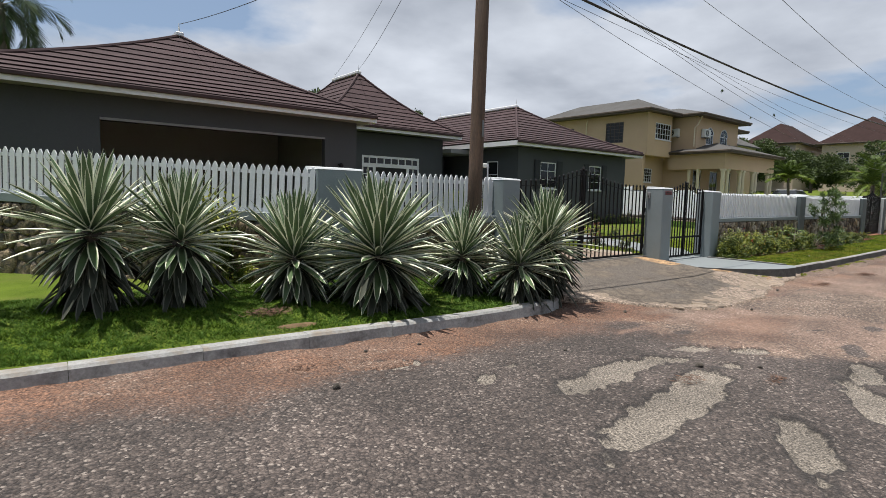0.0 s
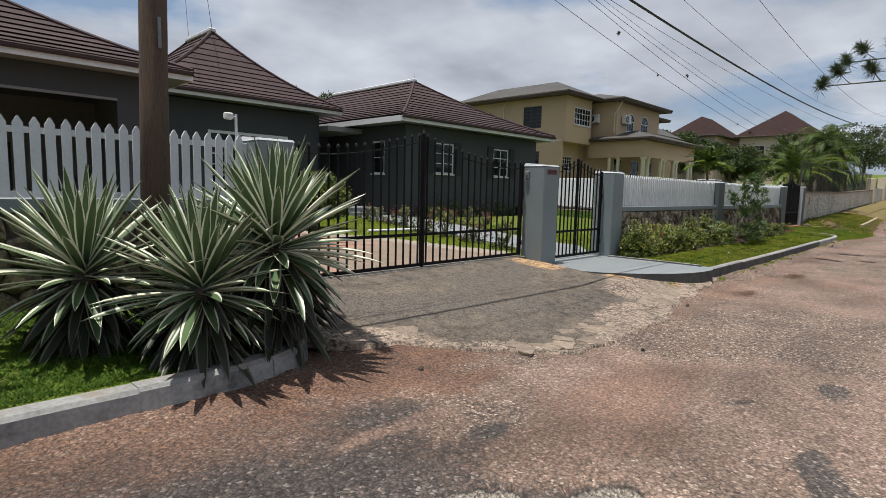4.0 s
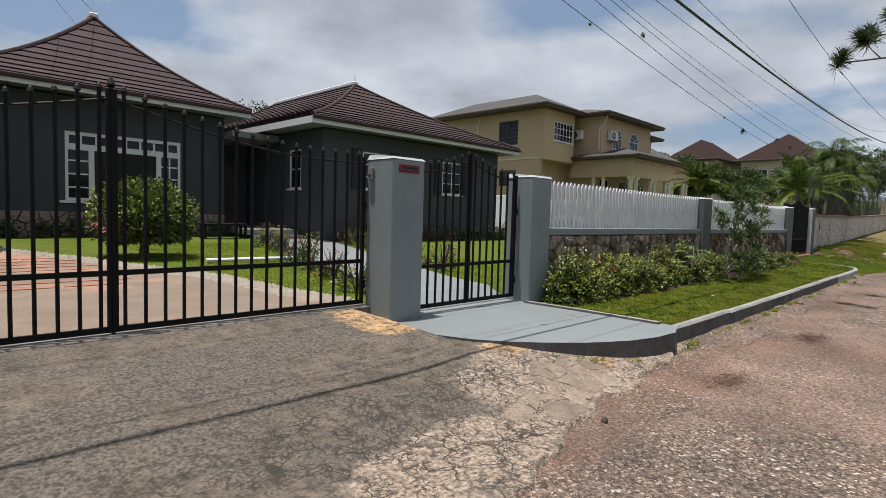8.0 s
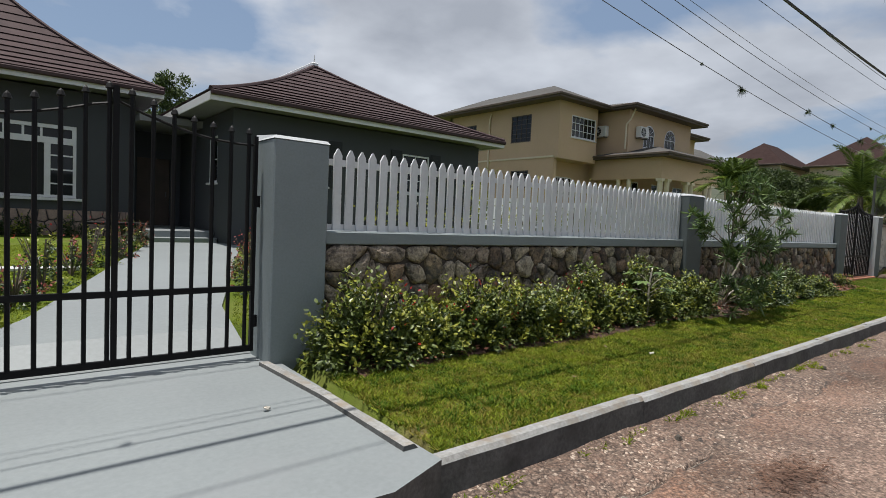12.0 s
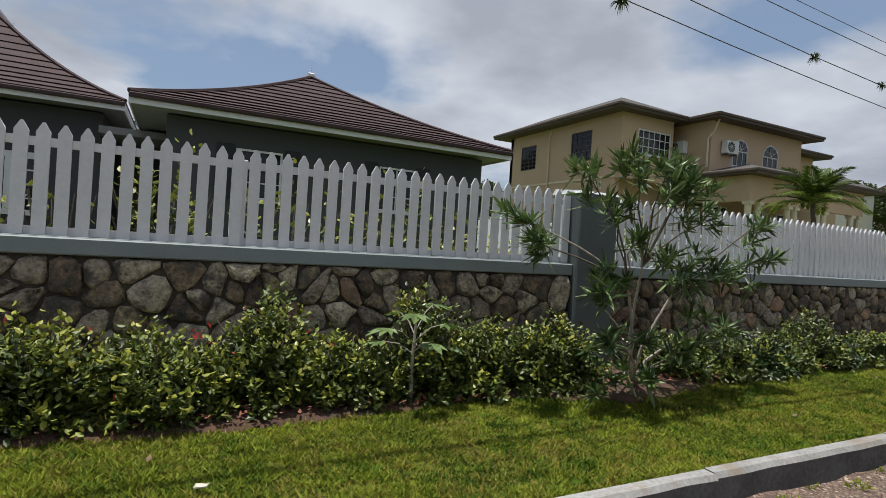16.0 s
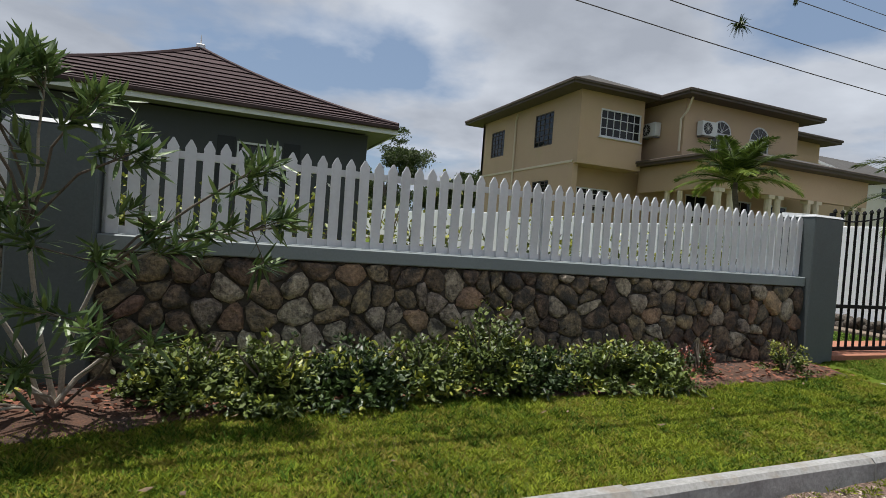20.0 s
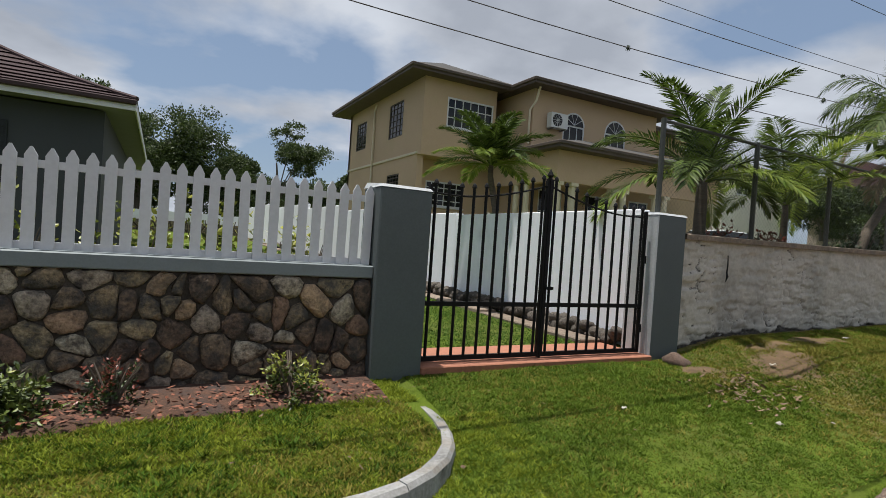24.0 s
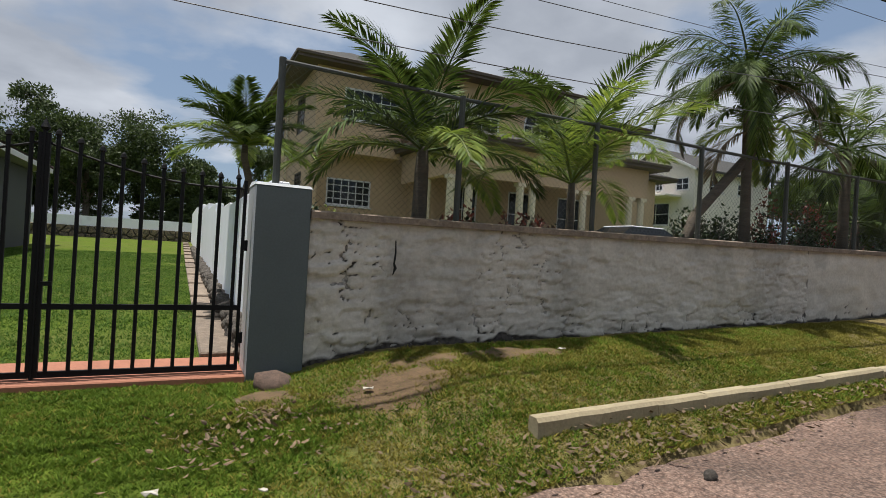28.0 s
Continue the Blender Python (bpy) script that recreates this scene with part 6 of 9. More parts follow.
CLAD = mat("pinkish stone cladding", (0.42, 0.31, 0.25), (0.27, 0.2, 0.165), scale=5, fine=30, rough=0.9, bump=0.6, vary=0.3)
cp = thing("stone_plinth", (12.4, 19.15, 0.4), "pinkish stone cladding at the foot of the house wall", "plinth", kind="structure")
rnd = random.Random(6)
bm = bmesh.new()
for p, poly in cells(jitter_points(9.4, 15.4, 0.45, 1.2, 0.22, rnd), 9.4, 15.4, 0.45, 1.2, 0.02):
    lo = [bm.verts.new((v.x, 19.195, v.y)) for v in poly]
    d = rnd.uniform(0.03, 0.05)
    hi = [bm.verts.new((p.x + (v.x - p.x) * 0.9, 19.195 - d, p.y + (v.y - p.y) * 0.9)) for v in poly]
    bm.faces.new(hi)
    for k in range(len(lo)):
        bm.faces.new((lo[k], lo[(k + 1) % len(lo)], hi[(k + 1) % len(lo)], hi[k]))
tagged(part("cladding", bm, CLAD, cp), kind="stuff")
# entry between the wings
bm = bmesh.new()
pierced(bm, 15.4, 16.95, 0.2, 4.0, 21.0, 21.2, [(15.75, 16.65, 0.75, 2.85)])
part("wall", bm, HOUSE_PAINT, gh)
door = part("door", boxed(15.75, 21.05, 0.75, 16.65, 21.1, 2.85, bevel=0.01), EAVE_DARK, gh, "dark wooden entry door")
part("handle", tube(bmesh.new(), [(16.55, 21.02, 1.7), (16.55, 21.02, 1.85)], 0.012, 6), GALV, door)
part("entry_roof", boxed(15.4, 18.6, 3.62, 16.95, 21.2, 3.8), SOFFIT, gh)
for k in range(3):
    tagged(part("porch_step", boxed(15.42, 16.62 + 0.32 * k, 0.3, 16.92, 21.0, 0.50 + 0.16 * k, bevel=0.01), SLAB_PAINT), "grey painted porch step", "step", "porch steps", kind="structure")
# garage
bm = bmesh.new()
pierced(bm, -1.1, 8.75, 0.2, 3.95, 15.3, 15.5, [(1.8, 7.65, 0.2, 3.42)])
part("wall", bm, HOUSE_PAINT, gh)
INNER = mat("garage wall paint", (0.30, 0.30, 0.28), (0.26, 0.26, 0.24), rough=0.8, bump=0.05)
part("wall", boxed(-1.1, 15.5, 0.2, -0.9, 22.6, 3.95), INNER, gh)
part("wall", boxed(8.55, 15.5, 0.2, 8.75, 22.6, 3.95), INNER, gh)
bm = bmesh.new()
pierced(bm, -0.9, 8.55, 0.2, 3.95, 21.2, 21.4, [(2.2, 3.1, 1.7, 2.8), (5.5, 6.4, 0.5, 2.6), (4.0, 4.6, 2.0, 2.8)])
part("wall", bm, INNER, gh)
window_unit(gh, 2.2, 3.1, 1.7, 2.8, 21.2, 2, 2, EAVE_DARK)
window_unit(gh, 4.0, 4.6, 2.0, 2.8, 21.2, 1, 2, EAVE_DARK)
part("garage_inner_door", boxed(5.5, 21.25, 0.5, 6.4, 21.3, 2.6), EAVE_DARK, gh)
part("garage_beam", boxed(1.8, 15.28, 3.36, 7.65, 15.299, 3.42), SOFFIT, gh)
# wall lantern by the garage
wl = thing("wall_lantern", (8.15, 15.25, 2.6), "small black wall lantern beside the garage opening", "lamp")
part("bracket", boxed(8.1, 15.2, 2.6, 8.2, 15.298, 2.65), BLACK_IRON, wl)
part("lantern", tube(bmesh.new(), [(8.15, 15.18, 2.36), (8.15, 15.18, 2.4), (8.15, 15.18, 2.6), (8.15, 15.18, 2.68)], [0.04, 0.07, 0.08, 0.01], 6), BLACK_IRON, wl)

# ---- the cream two-storey house ----
yh = thing("cream_house", (40, 24, 1.4), "two-storey cream rendered house with shallow hipped roof and porch", "house")
YB = 1.2


def low_roof(house, x0, x1, y0, y1, ze, rise, name="roof", material=ROOF_GREY, inset=None):
    """A shallow hipped roof with brown eaves and a dark soffit."""
    inset = inset or min(x1 - x0, y1 - y0) / 2
    ix, iy = min(inset, (x1 - x0) / 2), min(inset, (y1 - y0) / 2)
    bm = bmesh.new()
    n = 9
    loft(bm, [[(x0 + ix * s, y0 + iy * s, ze + rise * s), (x1 - ix * s, y0 + iy * s, ze + rise * s), (x1 - ix * s, y1 - iy * s, ze + rise * s), (x0 + ix * s, y1 - iy * s, ze + rise * s)]
              for s in [k / n for k in range(n + 1)]], closed=True)
    if ix < (x1 - x0) / 2 - 0.01 and iy < (y1 - y0) / 2 - 0.01:
        z = ze + rise
        bm.faces.new([bm.verts.new(v) for v in ((x0 + ix, y0 + iy, z), (x1 - ix, y0 + iy, z), (x1 - ix, y1 - iy, z), (x0 + ix, y1 - iy, z))])
    roof = part(name, bm, material, house, "weathered grey shingle roof")
    part("soffit", boxed(x0 + 0.05, y0 + 0.05, ze - 0.18, x1 - 0.05, y1 - 0.05, ze - 0.14), EAVE_DARK, roof, "shadowed brown soffit")
    for a in ((x0, y0, x1, y0 + 0.05), (x0, y1 - 0.05, x1, y1), (x0, y0 + 0.05, x0 + 0.05, y1 - 0.05), (x1 - 0.05, y0 + 0.05, x1, y1 - 0.05)):
        part("fascia", boxed(a[0], a[1], ze - 0.2, a[2], a[3], ze - 0.008), EAVE_DARK, roof, "brown eave board")
    part("drip_edge", boxed(x0 - 0.05, y0 - 0.06, ze - 0.11, x1 + 0.05, y0 - 0.003, ze + 0.012, bevel=0.02), EAVE_DARK, roof, "brown gutter")
    part("drip_edge", boxed(x0 - 0.06, y0, ze - 0.11, x0 - 0.003, y1, ze + 0.012, bevel=0.02), EAVE_DARK, roof, "brown gutter")
    return roof


def cream_wall(u0, u1, z0, z1, w0, w1, holes=(), ax="x"):
    bm = bmesh.new()
    pierced(bm, u0, u1, z0, z1, w0, w1, list(holes), axis=ax)
    return part("wall", bm, CREAM, yh)


# upper storey, west block
cream_wall(20.8, 29.3, YB, 7.75, 34.55, 34.8, [(22.44, 23.92, 5.78, 7.24), (26.8, 28.2, 5.78, 7.1), (22.5, 23.8, 3.3, 4.25)], "y")
cream_wall(34.55, 37.75, 4.9, 7.75, 20.55, 20.8, [(35.55, 37.62, 6.0, 7.14)])
cream_wall(20.8, 21.8, 4.9, 7.75, 37.5, 37.75, (), "y")
cream_wall(34.8, 38.5, YB, 4.9, 21.5, 21.75, [(35.3, 37.0, 3.0, 4.0)])
part("overhang_floor", boxed(34.55, 20.55, 4.82, 37.75, 21.75, 4.9), CREAM, yh)
part("storey_band", boxed(34.5, 20.8, 4.86, 34.548, 29.3, 4.95), CREAM_TRIM, yh)
cream_wall(34.55, 49.6, YB, 7.75, 29.05, 29.3)
cream_wall(37.5, 38.5, 4.9, 7.75, 21.8, 22.0)
# upper storey, porch block
cream_wall(19.3, 29.0, YB, 7.75, 38.5, 38.7, (), "y")
cream_wall(38.5, 45.2, 4.6, 7.75, 19.1, 19.3, [(40.0, 41.1, 5.85, 6.6), (42.2, 43.4, 5.85, 6.6)])
cream_wall(19.3, 23.0, 4.6, 7.75, 45.0, 45.2, (), "y")
cream_wall(45.2, 49.6, 4.6, 7.75, 21.0, 21.2, [(45.6, 46.7, 6.2, 6.9)])
cream_wall(21.2, 29.0, YB, 7.75, 49.4, 49.6, (), "y")
cream_wall(38.7, 49.6, YB, 4.6, 19.6, 19.8, [(39.4, 40.6, YB + 0.2, 4.0), (42.0, 43.3, YB + 0.2, 4.0), (44.4, 45.6, YB + 0.2, 4.0)])
for a in ((35.55, 37.62, 6.0, 7.14, 20.55, 6, 3), (40.0, 41.1, 5.85, 6.6, 19.1, 3, 1), (42.2, 43.4, 5.85, 6.6, 19.1, 3, 1), (45.6, 46.7, 6.2, 6.9, 21.0, 2, 1), (35.3, 37.0, 3.0, 4.0, 21.5, 6, 4), (39.4, 40.6, YB + 0.2, 4.0, 19.6, 2, 3), (42.0, 43.3, YB + 0.2, 4.0, 19.6, 2, 3), (44.4, 45.6, YB + 0.2, 4.0, 19.6, 2, 3)):
    window_unit(yh, a[0], a[1], a[2], a[3], a[4], a[5], a[6], TRIM_WHITE, 0.06)
for a in ((22.44, 23.92, 5.78, 7.24), (26.8, 28.2, 5.78, 7.1), (22.5, 23.8, 3.3, 4.25)):
    window_unit(yh, a[0], a[1], a[2], a[3], 34.55, 4, 6, EAVE_DARK, 0.05, axis="y", sill=False)
# fan-light arches above the two arched windows
for x0, x1 in ((40.0, 41.1), (42.2, 43.4)):
    cx, r = (x0 + x1) / 2, (x1 - x0) / 2
    bm = bmesh.new()
    ang = [math.pi * k / 14 for k in range(15)]
    loft(bm, [[(cx + r * math.cos(a), 19.085, 6.6 + r * 0.95 * math.sin(a)) for a in ang], [(cx + (r - 0.07) * math.cos(a), 19.085, 6.6 + (r - 0.07) * 0.95 * math.sin(a)) for a in ang]])
    arch = part("arch_frame", bm, TRIM_WHITE, yh, "white fan-light frame")
    bm = bmesh.new()
    bm.faces.new([bm.verts.new((cx + (r - 0.02) * math.cos(a), 19.092, 6.6 + (r - 0.02) * 0.95 * math.sin(a))) for a in ang])
    part("fan_pane", bm, GLASS, arch)
    for k in (1, 2, 3, 4):
        a = math.pi * k / 5
        part("fan_bar", tube(bmesh.new(), [(cx, 19.083, 6.62), (cx + r * 0.95 * math.cos(a), 19.083, 6.6 + r * 0.9 * math.sin(a))], 0.012, 5), TRIM_WHITE, arch)
low_roof(yh, 33.75, 38.6, 19.95, 30.0, 7.92, 1.1)
low_roof(yh, 38.0, 45.85, 18.4, 30.0, 7.9, 1.1)
low_roof(yh, 44.8, 50.2, 20.3, 30.0, 7.78, 0.9)
low_roof(yh, 37.55, 46.9, 16.2, 20.9, 5.2, 0.75, inset=3.0)
low_roof(yh, 47.2, 52.4, 20.6, 27.0, 5.75, 1.0)
cream_wall(47.6, 51.6, YB, 5.55, 21.2, 21.4, [(49.8, 51.0, 2.4, 3.8)])
window_unit(yh, 49.8, 51.0, 2.4, 3.8, 21.2, 4, 3, TRIM_WHITE, 0.05)
cream_wall(21.4, 26.6, YB, 5.55, 51.4, 51.6, (), "y")
tagged(part("porch_floor", boxed(37.8, 16.4, 0.9, 46.2, 19.6, 1.42), CREAM_TRIM, yh), "pale porch floor")
part("porch_beam", boxed(37.95, 16.75, 3.95, 46.4, 17.0, 5.01), CREAM, yh)
part("porch_beam", boxed(37.95, 17.0, 3.95, 38.2, 20.8, 5.01), CREAM, yh)
for x in (38.1, 38.75, 40.7, 41.2, 42.9, 43.4, 45.6, 46.2):
    bm = bmesh.new()
    tube(bm, [(x, 16.88, 1.42), (x, 16.88, 3.94)], 0.13, 10)
    box(bm, x - 0.15, 16.73, 1.42, x + 0.15, 17.03, 1.58)
    box(bm, x - 0.16, 16.72, 3.82, x + 0.16, 17.04, 3.949)
    part("porch_column", bm, CREAM_TRIM, yh, "pale cream porch column")
for x in (38.1, 38.75):
    part("porch_column", tube(bmesh.new(), [(38.08, 18.6 + (x - 38.1), 1.42), (38.08, 18.6 + (x - 38.1), 3.95)], 0.11, 10), CREAM_TRIM, yh, "pale cream porch column")
part("downpipe", tube(bmesh.new(), [(34.5, 25.5, 7.6), (34.48, 25.6, 7.3), (34.48, 25.6, 1.4)], 0.045, 6), CREAM_TRIM, yh)
part("downpipe", tube(bmesh.new(), [(38.5, 18.75, 7.7), (38.52, 19.0, 7.2), (38.42, 19.2, 6.9), (38.42, 19.2, 5.6)], 0.045, 6), CREAM_TRIM, yh)


def ac_unit(x, y, z, axis_name):
    a = thing("air_conditioner", (x, y, z), "off-white outdoor air-conditioning unit on a wall bracket", "air conditioner", "wall air conditioners")
    w, d, h = 0.82, 0.3, 0.58
    part("case", boxed(-w / 2, -d, 0, w / 2, 0, h, bevel=0.02), AC_WHITE, a, local=True)
    bm = bmesh.new()
    tube(bm, [(-0.12, -d - 0.004, 0.29), (-0.12, -d - 0.001, 0.29)], 0.24, 20)
    fan = part("fan_grille", bm, SIGN_TEXT, a, "dark round fan grille", local=True)
    for k in range(6):
        bm = bmesh.new()
        c, s = math.cos(k * math.pi / 6), math.sin(k * math.pi / 6)
        tube(bm, [(-0.12 - 0.235 * c, -d - 0.008, 0.29 - 0.235 * s), (-0.12 + 0.235 * c, -d - 0.008, 0.29 + 0.235 * s)], 0.007, 4)
        part("grille_bar", bm, AC_WHITE, fan, local=True)
    for x2 in (-0.3, 0.3):
        part("bracket", boxed(x2 - 0.02, -d, -0.05, x2 + 0.02, 0.04, -0.002), GALV, a, local=True)
    a.rotation_euler = (0, 0, radians(axis_name))
    return a


ac_unit(38.46, 20.7, 6.35, -90)
ac_unit(39.55, 19.06, 6.3, 0)

# low white boundary wall of the garden, running back from the garden gate
gw = thing("garden_wall", (31.3, 20, 0.4), "tall white painted boundary wall beside the garden lawn", "wall", kind="structure")
tops = [(6.99, 2.11), (11.6, 2.15), (15.5, 2.35), (19.5, 2.55), (24, 2.75), (32, 3.0), (42, 3.2)]
for (y0, z0), (y1, z1) in zip(tops, tops[1:]):
    part("wall_panel", boxed(31.28, y0, 0.3, 31.46, y1, z0, bevel=0.01), WHITE_WALL, gw)
part("wall_panel", boxed(10, 41.9, 1.75, 31.28, 42.1, 2.4), WHITE_WALL, gw)

# ---- far houses ----


def far_house(x0, x1, y0, y1, zb, ze, rise, wall_mat, roof_mat, label, wins, gable=False):
    h = thing("far_house", ((x0 + x1) / 2, (y0 + y1) / 2, zb), label, "house", "distant houses")
    holes = [(w[1], w[2], w[3], w[4]) for w in wins if w[0] == "x"]
    bm = bmesh.new()
    pierced(bm, y0, y1, zb - 3, ze, x0, x0 + 0.25, holes, axis="y")
    part("wall", bm, wall_mat, h)
    holes = [(w[1], w[2], w[3], w[4]) for w in wins if w[0] == "y"]
    bm = bmesh.new()
    pierced(bm, x0 + 0.25, x1, zb - 3, ze, y0, y0 + 0.25, holes)
    part("wall", bm, wall_mat, h)
    part("wall", boxed(x1 - 0.25, y0 + 0.25, zb - 3, x1, y1, ze), wall_mat, h)
    part("wall", boxed(x0 + 0.25, y1 - 0.25, zb - 3, x1 - 0.25, y1, ze), wall_mat, h)
    for w in wins:
        if w[0] == "x":
            window_unit(h, w[1], w[2], w[3], w[4], x0, 2, 2, TRIM_WHITE, 0.08, axis="y")
        else:
            window_unit(h, w[1], w[2], w[3], w[4], y0, 2, 2, TRIM_WHITE, 0.08)
    if not gable:
        low_roof(h, x0 - 0.7, x1 + 0.7, y0 - 0.7, y1 + 0.7, ze + 0.15, rise, material=roof_mat)
        return h
    ym, over = (y0 + y1) / 2, 0.45
    fall = rise / (ym - y0)
    for xa, xb in ((x0, x0 + 0.25), (x1 - 0.25, x1)):
        bm = bmesh.new()
        loft(bm, [[(x, y0, ze), (x, ym, ze + rise), (x, y1, ze)] for x in (xa, xb)], closed=True)
        for x in (xa, xb):
            bm.faces.new([bm.verts.new(v) for v in ((x, y0, ze), (x, ym, ze + rise), (x, y1, ze))])
        part("gable", bm, wall_mat, h)
    for side, ye in ((-1, y0 - over), (1, y1 + over)):
        slab = [(ye, ze - over * fall), (ye, ze - over * fall + 0.16), (ym, ze + rise + 0.17), (ym, ze + rise + 0.01)]
        for name, material, xa, xb in (("roof", roof_mat, x0 - over, x1 + over), ("barge_board", TRIM_WHITE, x0 - over - 0.06, x0 - over - 0.004)):
            bm = bmesh.new()
            loft(bm, [[(x, y, z) for y, z in slab] for x in (xa, xb)], closed=True)
            for x in (xa, xb):
                bm.faces.new([bm.verts.new((x, y, z)) for y, z in slab])
            bmesh.ops.recalc_face_normals(bm, faces=bm.faces)
            part(name, bm, material, h)
    part("porch_roof", boxed(x0 - 1.6, y0 + 1.0, zb + 2.25, x0 - 0.004, y1, zb + 2.42, bevel=0.02), wall_mat, h, "flat white canopy over the entrance")
    return h


far_house(92, 104, 30.5, 37.5, 5.0, 10.6, 3.4, PINK, ROOF_RED, "distant pinkish two-storey house with a red-brown roof", [("x", 32, 33.4, 8.4, 9.8), ("x", 35, 36, 8.4, 9.8)])
far_house(95, 108, 18.6, 28.0, 4.6, 10.4, 4.1, PINK, ROOF_RED, "distant pinkish gabled house with a red-brown roof", [("x", 20, 21.4, 7.6, 9.2), ("x", 24.5, 26, 7.6, 9.2), ("x", 22, 23, 5, 6.2)])
far_house(62, 70, 27.4, 34.0, 4.0, 8.2, 1.63, OFFWHITE, ROOF_GREY, "distant white two-storey gabled house with a grey roof", [("x", 27.87, 28.98, 6.75, 7.65), ("x", 30.1, 30.8, 6.85, 7.6), ("x", 29.4, 31.9, 4.3, 5.95), ("y", 63.5, 65, 6.7, 7.6), ("y", 66.5, 68, 6.7, 7.6)], gable=True)

# ---- utility pole and wires ----
up = thing("utility_pole", (5.52, 6.08, 0.3), "creosoted wooden utility pole in front of the picket fence", "utility pole")
part("pole", tube(bmesh.new(), [(5.50, 6.08, 0.2), (5.535, 6.09, 2.2), (5.57, 6.09, 4.0), (5.66, 6.1, 9.5)], [0.118, 0.106, 0.101, 0.085], 16), POLE_WOOD, up, smooth=True)
part("tag", boxed(5.545, 5.975, 2.62, 5.57, 5.986, 2.86), GALV, up, "small metal number strip")
part("crossarm", boxed(5.58, 5.2, 8.9, 5.70, 7.0, 9.02), POLE_WOOD, up)


def wire(name, pts, r, material, label, sag=0.0, n=24):
    w = thing(name, pts[0], label, "cable", "overhead wires")
    path = []
    for a, b in zip(pts, pts[1:]):
        a, b = Vector(a), Vector(b)
        for k in range(n):
            f = k / n
            path.append(a + (b - a) * f - Vector((0, 0, sag * 4 * f * (1 - f))))
    path.append(Vector(pts[-1]))
    part("strand", tube(bmesh.new(), path, r, 5), material, w)
    return w


def span(name, y0, y1, zmin, xm, a, r, material, label, x0=5.62, x1=78.0):
    w = thing(name, (x0, y0, zmin + a * (x0 - xm) ** 2), label, "cable", "overhead wires")
    pts = []
    for k in range(61):
        x = x0 + (x1 - x0) * k / 60
        pts.append((x, y0 + (y1 - y0) * k / 60, zmin + a * (x - xm) ** 2))
    part("strand", tube(bmesh.new(), pts, r, 5), material, w)
    return w


THIN = "thin grey overhead electricity wire"
span("overhead_wire", 5.72, 5.6, 3.03, 28, 0.0040, 0.0042, WIRE_GREY, THIN)
span("overhead_wire", 5.74, 5.65, 3.28, 27, 0.0050, 0.0042, WIRE_GREY, THIN)
span("overhead_wire", 5.86, 5.8, 3.71, 27, 0.0040, 0.0040, WIRE_GREY, THIN)
span("overhead_wire", 5.94, 5.9, 3.92, 27, 0.0038, 0.0032, WIRE_GREY, THIN)
span("overhead_wire", 5.50, 5.9, 4.36, 21, 0.0018, 0.0038, CABLE, "thin black overhead cable")
span("telephone_cable", 5.50, 6.0, 4.62, 19, 0.0016, 0.021, CABLE, "thick black overhead telephone cable")
span("overhead_wire", 5.2, 5.4, 5.6, 30, 0.0032, 0.006, WIRE_GREY, THIN)
span("overhead_wire", 6.9, 6.8, 5.9, 30, 0.0032, 0.006, WIRE_GREY, THIN)
wire("service_drop", [(5.64, 6.0, 6.2), (4.45, 18.9, 6.9)], 0.009, CABLE, "black service drop from the pole to the garage roof", sag=0.25)
wire("service_drop", [(5.64, 6.2, 7.0), (12.42, 21.6, 7.2)], 0.007, CABLE, "thin service drop from the pole to the house ridge", sag=0.3)
wire("service_drop", [(5.64, 6.2, 7.4), (12.42, 23.8, 7.3)], 0.006, WIRE_GREY, "thin grey service drop from the pole to the roof", sag=0.3)

fp = thing("utility_pole", (78, 6.2, 2.0), "distant grey utility pole with a street lamp arm", "utility pole")
part("pole", tube(bmesh.new(), [(78, 6.2, 1.0), (78, 6.3, 13.9)], [0.2, 0.13], 10), BARK, fp)
part("crossarm", boxed(77.9, 5.2, 13.2, 78.1, 7.6, 13.35), BARK, fp)
part("lamp_arm", tube(bmesh.new(), [(78, 6.2, 9.6), (78, 3.6, 10.2)], 0.05, 6), GALV, fp)

# tufts of air plant on the wires
rnd = random.Random(77)


def air_plant(x, y, z, r):
    a = thing("air_plant", (x, y, z), "dark tuft of air plant growing on the overhead wire", "air plant", "air plants")
    vs, fs = [], []
    for k in range(60):
        d = Vector((rnd.gauss(0, 1), rnd.gauss(0, 1), rnd.gauss(0, 1) - 0.15)).normalized() * r * rnd.uniform(0.5, 1.15)
        s = d.cross(Vector((rnd.random(), rnd.random(), rnd.random()))).normalized() * 0.004
        b = len(vs)
        p = Vector((x, y, z))
        bend = p + d * 0.6 + Vector((0, 0, 0.01))
        vs += [p + s, p - s, bend - s * 0.7, bend + s * 0.7, p + d + Vector((0, 0, -0.25 * r))]
        fs += [(b, b + 1, b + 2, b + 3), (b + 3, b + 2, b + 4)]
    raw("tuft", [tuple(v) for v in vs], fs, DARK_LEAF, a)


for x, y, z, r in ((20.1, 5.72, 3.27, 0.09), (22.53, 5.72, 3.37, 0.075), (23.71, 5.71, 3.33, 0.06), (25.41, 5.72, 3.28, 0.11), (27.66, 5.72, 3.28, 0.065), (26.03, 5.72, 3.6, 0.03), (32.6, 5.7, 3.42, 0.04), (19.0, 5.72, 3.36, 0.025), (33.0, 5.72, 3.78, 0.03), (14.2, 5.73, 3.78, 0.03), (15.6, 5.73, 4.0, 0.05), (12.6, 5.73, 4.2, 0.05), (29.6, 5.73, 3.32, 0.03)):
    air_plant(x, y, z, r)

# ---- planting ----


def unit(v):
    return v / np.maximum(np.linalg.norm(v, axis=1), 1e-9)[:, None]


